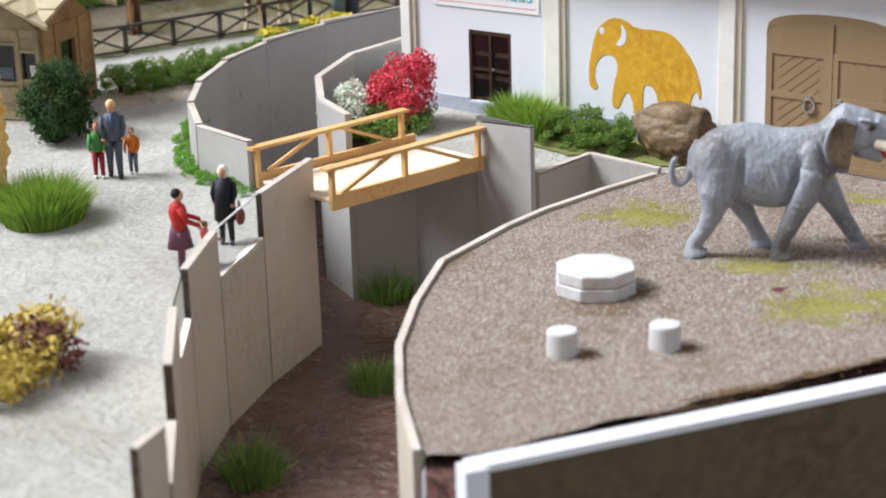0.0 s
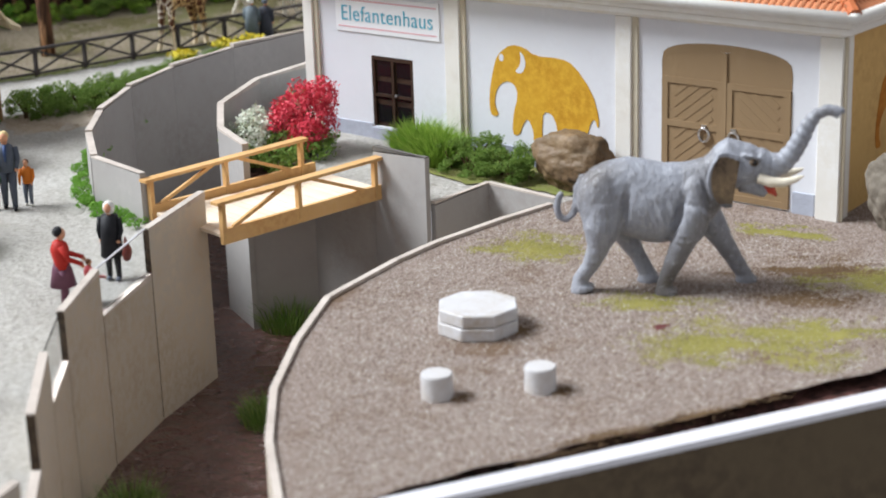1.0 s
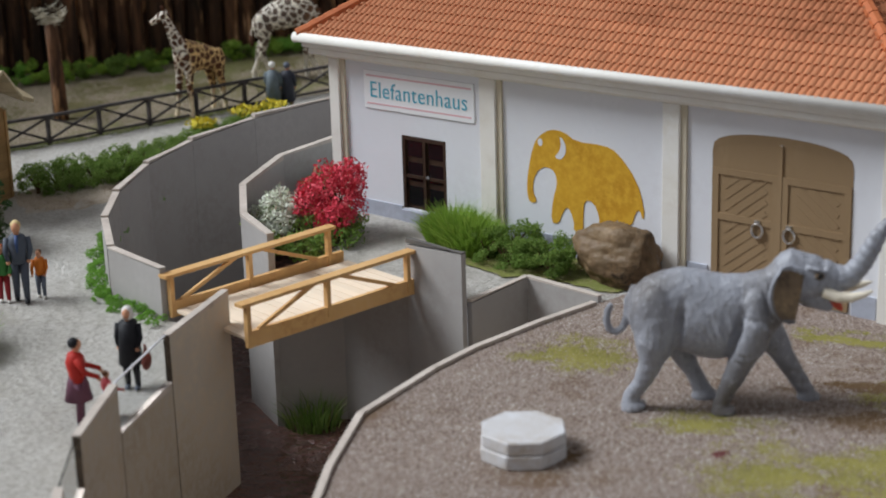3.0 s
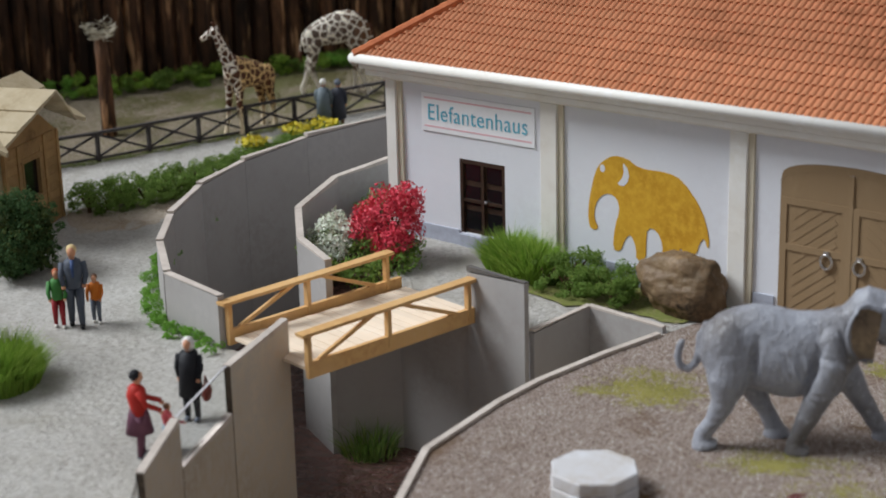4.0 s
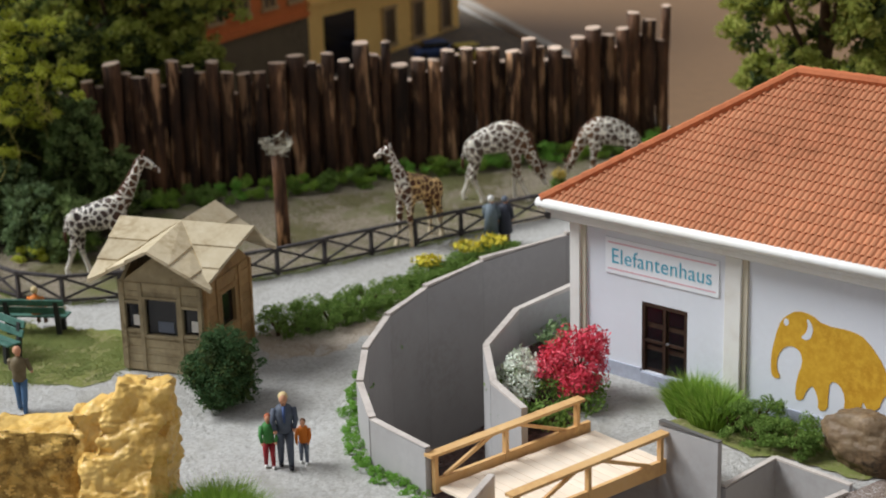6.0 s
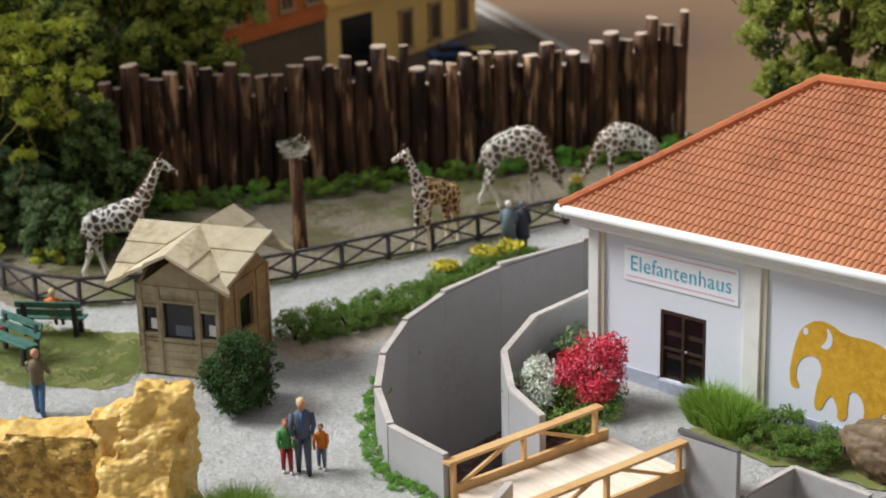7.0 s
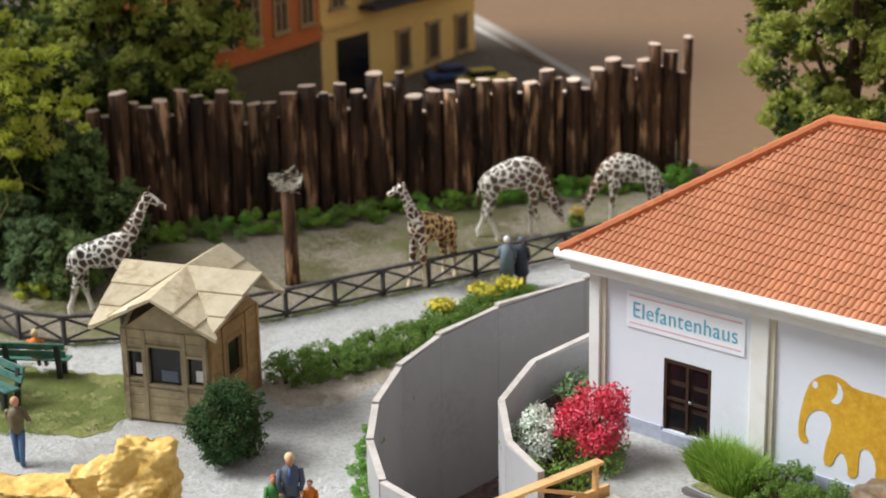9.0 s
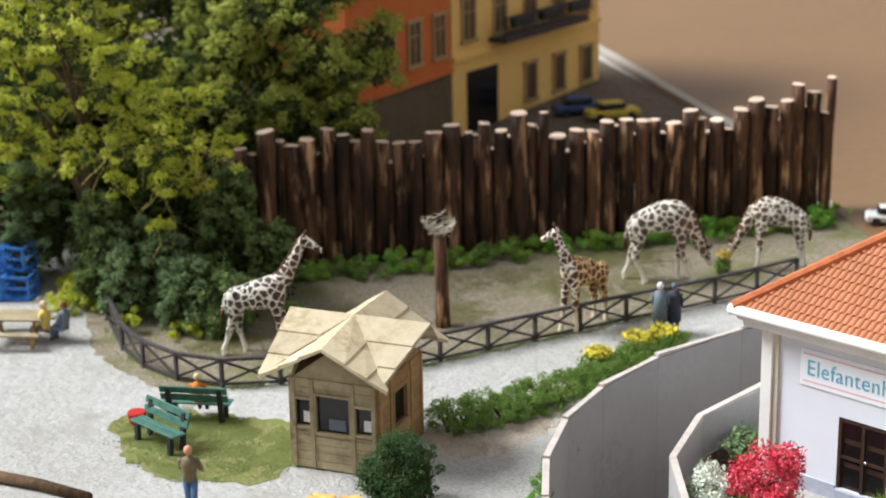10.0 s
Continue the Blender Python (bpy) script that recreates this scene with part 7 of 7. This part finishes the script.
# fallen trunks at the path edge
for k, (x, y, rz, l) in enumerate(((-12.2, -12.4, 18, 3.2), (-14.6, -12.9, 8, 1.8))):
    bm = bmesh.new()
    tube(bm, [(-l / 2, 0, 0.14), (0, 0.05, 0.16), (l / 2, 0, 0.13)], [0.16, 0.15, 0.13], 10)
    lg = part("fallen_log", bm, TRUNK, smooth=True)
    lg.matrix_world = Matrix.Translation((x * U, y * U, gz(x, y) * U)) @ pose(0, 0, 0, 0, 0, rz)
    tagged(lg, "bare fallen log lying on the ground", "log")

# ---- town beyond the palisade ----
def town_house(name, x, y, rz, w, h, depth, wall_mat, base_mat_, label, bays, base_h, doors=()):
    t_ = thing(name, x, y, gz(x, y) - 0.5, rz, label, "house", "town houses")
    bm = bmesh.new()
    box(bm, (w / 2, depth / 2, h / 2 + base_h / 2), (w, depth, h - base_h))
    part("wall", bm, wall_mat, t_)
    bm = bmesh.new()
    box(bm, (w / 2, depth / 2 - 0.02, base_h / 2), (w + 0.06, depth, base_h))
    part("base", bm, base_mat_, t_)
    bm = bmesh.new()
    box(bm, (w / 2, 0, base_h + 0.1), (w, 0.3, 0.22))
    part("ledge", bm, wall_mat, t_)
    for fl in range(int((h - base_h) / 3.3)):
        for b_ in range(bays):
            cx_ = (b_ + 0.5) * w / bays
            cz = base_h + 1.65 + fl * 3.3
            bm = bmesh.new()
            for dx_ in (-0.55, 0.55):
                box(bm, (cx_ + dx_ * 0.8, -0.04, cz), (0.12, 0.12, 1.8))
            for dz in (-0.9, 0.9):
                box(bm, (cx_, -0.045, cz + dz), (1.15, 0.2, 0.14))
            wn = part("window", bm, TOWN_FRAME, t_)
            bm = bmesh.new()
            box(bm, (cx_, -0.01, cz), (0.8, 0.06, 1.7))
            part("pane", bm, TOWN_PANE, wn)
            bm = bmesh.new()
            box(bm, (cx_, -0.05, cz), (0.06, 0.08, 1.7))
            box(bm, (cx_, -0.05, cz + 0.3), (0.8, 0.07, 0.06))
            part("glazing_bar", bm, TOWN_FRAME, wn)
    if doors:
        for b_ in range(2, bays):
            cx_ = (b_ + 0.5) * w / bays
            bm = bmesh.new()
            for dx_ in (-0.44, 0.44):
                box(bm, (cx_ + dx_, -0.06, 2.0), (0.12, 0.14, 1.7))
            for dz in (-0.85, 0.85):
                box(bm, (cx_, -0.065, 2.0 + dz), (1.1, 0.2, 0.14))
            wn = part("window", bm, TOWN_FRAME, t_)
            bm = bmesh.new()
            box(bm, (cx_, -0.03, 2.0), (0.8, 0.06, 1.6))
            part("pane", bm, TOWN_PANE, wn)
    for a, c, zt in doors:
        # no recess: a flat dark panel stands for the shade in the gateway
        bm = bmesh.new()
        box(bm, ((a + c) / 2, -0.03, zt / 2), (c - a, 0.1, zt))
        part("doorway", bm, DARK_GLASS, t_, "flat dark panel for the shaded gateway")
    bm = bmesh.new()
    v = [bm.verts.new(p) for p in ((-0.3, -0.4, h), (w + 0.3, -0.4, h), (w + 0.3, depth + 0.4, h), (-0.3, depth + 0.4, h), (-0.3, depth / 2, h + 3), (w + 0.3, depth / 2, h + 3))]
    for f in ((0, 1, 5, 4), (2, 3, 4, 5), (0, 4, 3), (1, 2, 5), (3, 2, 1, 0)):
        bm.faces.new([v[i] for i in f])
    part("roof", bm, TILE_RIDGE, t_)
    return t_


town_house("town_house", -24.75, 9.6, 104, 7.6, 13, 7, TOWN_ORANGE, TOWN_STONE, "orange-brown town house with dark stone ground floor", 4, 3.75)
town_house("town_house", -26.65, 17.1, 98.8, 11.5, 13, 7, TOWN_YELLOW, TOWN_YELLOW, "ochre yellow town house with a dark gateway", 5, 3.75, ((1.0, 3.2, 3.2),))
bm = bmesh.new()
beam(bm, (-60, 48.6, gz(-60, 48.6) + 0.1), (-13, 22.2, gz(-13, 22.2) + 0.1), 0.5, 0.3)
tagged(part("kerb", bm, KERB), "pale kerb strip at the edge of the street", "kerb", kind="structure")


# ---- parked model cars and a balcony ----
def model_car(x, y, rz, k, material, label):
    c = thing("model_car", x, y, gz(x, y) + 0.03, rz, label, "car", "parked model cars")
    bm = bmesh.new()
    box(bm, (0, 0, 0.52 * k), (3.9 * k, 1.5 * k, 0.55 * k), bevel=0.14 * k)
    part("body", bm, material, c)
    bm = bmesh.new()
    box(bm, (-0.15 * k, 0, 1.0 * k), (2.1 * k, 1.3 * k, 0.5 * k), bevel=0.16 * k)
    part("cabin", bm, DARK_GLASS, c)
    bm = bmesh.new()
    box(bm, (-0.15 * k, 0, 1.26 * k), (1.7 * k, 1.15 * k, 0.06 * k), bevel=0.02 * k)
    part("roof", bm, material, c)
    for sx_ in (-1, 1):
        for sy_ in (-1, 1):
            bm = bmesh.new()
            tube(bm, [(sx_ * 1.2 * k, sy_ * 0.62 * k, 0.3 * k), (sx_ * 1.2 * k, sy_ * 0.78 * k, 0.3 * k)], [0.31 * k] * 2, 14)
            part("wheel", bm, BENCH_LEG, c)
    return c


model_car(-6.7, 18.6, 35, 0.5, TRIM_WHITE, "white model car parked behind the pen")
model_car(-25.1, 23.3, 60, 0.6, paint("car_blue", (66, 82, 120)), "blue model car parked in the street")
model_car(-23.4, 23.5, 60, 0.6, paint("car_yellow", (196, 172, 70)), "yellow model car parked in the street")
bal = thing("balcony", -27.05, 19.7, gz(-27.05, 19.7) - 0.5 + 4.2, 98.8, "dark iron balcony with planters on the yellow town house", "balcony")
bm = bmesh.new()
box(bm, (3.3, -0.45, 0), (6.6, 0.9, 0.2))
part("slab", bm, FENCE_PAINT, bal)
for z_ in (0.2, 0.95):
    bm = bmesh.new()
    box(bm, (3.3, -0.86, z_), (6.6, 0.08, 0.08))
    part("rail", bm, FENCE_PAINT, bal)
for k in range(22):
    bm = bmesh.new()
    box(bm, (0.1 + k * 0.305, -0.86, 0.55), (0.07, 0.06, 0.8))
    part("baluster", bm, FENCE_PAINT, bal)
for k in range(3):
    bm = bmesh.new()
    box(bm, (1.1 + k * 2.2, -1.0, 0.72), (1.5, 0.26, 0.4), bevel=0.04)
    part("planter", bm, BENCH_LEG, bal, "dark planter box")

# ---- roof tiles: rows of curved pantiles ----
def tile_rows(corner_a, corner_b, top_a, top_b, rows, pitch):
    """Places for tiles on one roof slope: middle of the lower edge, row by row."""
    a, b_, ta, tb = (Vector(v) for v in (corner_a, corner_b, top_a, top_b))
    out = []
    for r_ in range(rows):
        f = r_ / rows
        p, q = a.lerp(ta, f), b_.lerp(tb, f)
        up = ((ta + tb) / 2 - (a + b_) / 2) / rows
        n_ = int((q - p).length / pitch)
        for k in range(n_):
            out.append((p + (q - p).normalized() * (k + 0.5) * pitch, up, (q - p).normalized(), r_, k))
    return out


def pantile(w, h):
    """One curved tile: a shallow S across, its lower lip raised."""
    vs, fs = [], []
    prof = [(-0.5, 0.006), (-0.22, 0.046), (0.05, 0.034), (0.28, 0.0), (0.5, 0.006)]
    for z, dz in ((0.0, 0.028), (1.08, 0.0)):
        for u, e in prof:
            vs.append((u * w, z * h, e + dz))
    for k in range(4):
        fs.append((k, k + 1, k + 6, k + 5))
    base = len(vs)
    for u, e in prof:
        vs.append((u * w, 0, e - 0.03))
    for k in range(4):
        fs.append((base + k, base + k + 1, k + 1, k))
    return vs, fs


ROWS, PITCH = 18, 0.165
front_slope = tile_rows((EX0, EY0, EZ + 0.12), (EX1, EY0, EZ + 0.12), (RX0, RY, RZ), (RX1, RY, RZ), ROWS, PITCH)
left_slope = tile_rows((EX0, EY1, EZ + 0.12), (EX0, EY0, EZ + 0.12), (RX0, RY, RZ), (RX0, RY, RZ), ROWS, PITCH)
right_slope = tile_rows((EX1, EY0, EZ + 0.12), (EX1, EY1, EZ + 0.12), (RX1, RY, RZ), (RX1, RY, RZ), ROWS, PITCH)
length = front_slope[0][1].length
tv, tf = pantile(PITCH * 1.02, length)
tile_me = bpy.data.meshes.new("tile")
tile_me.from_pydata(tv, [], tf)
tile_me.transform(Matrix.Scale(U, 4))
tile_me.materials.append(TILE)
picked = [s for s in front_slope if s[0].x > 6.0 and s[3] < 5][:300]
chosen = {id(s) for s in picked}
allv, allf = [], []


def tile_matrix(s):
    pos, up, across, _, _ = s
    y = up.normalized()
    z = across.cross(y).normalized()
    m = Matrix((across, y, z)).transposed().to_4x4()
    return Matrix.Translation(pos) @ m


for s in front_slope + left_slope + right_slope:
    m = tile_matrix(s)
    if id(s) in chosen:
        ob = new("tile", tile_me)
        ob.parent = roof
        m2 = m.copy()
        m2.translation = m.translation * U
        ob.matrix_local = m2
    else:
        k = len(allv)
        allv += [tuple(m @ Vector(v)) for v in tv]
        allf += [tuple(i + k for i in f) for f in tf]
tagged(raw("tiles", allv, allf, TILE, roof), kind="stuff")
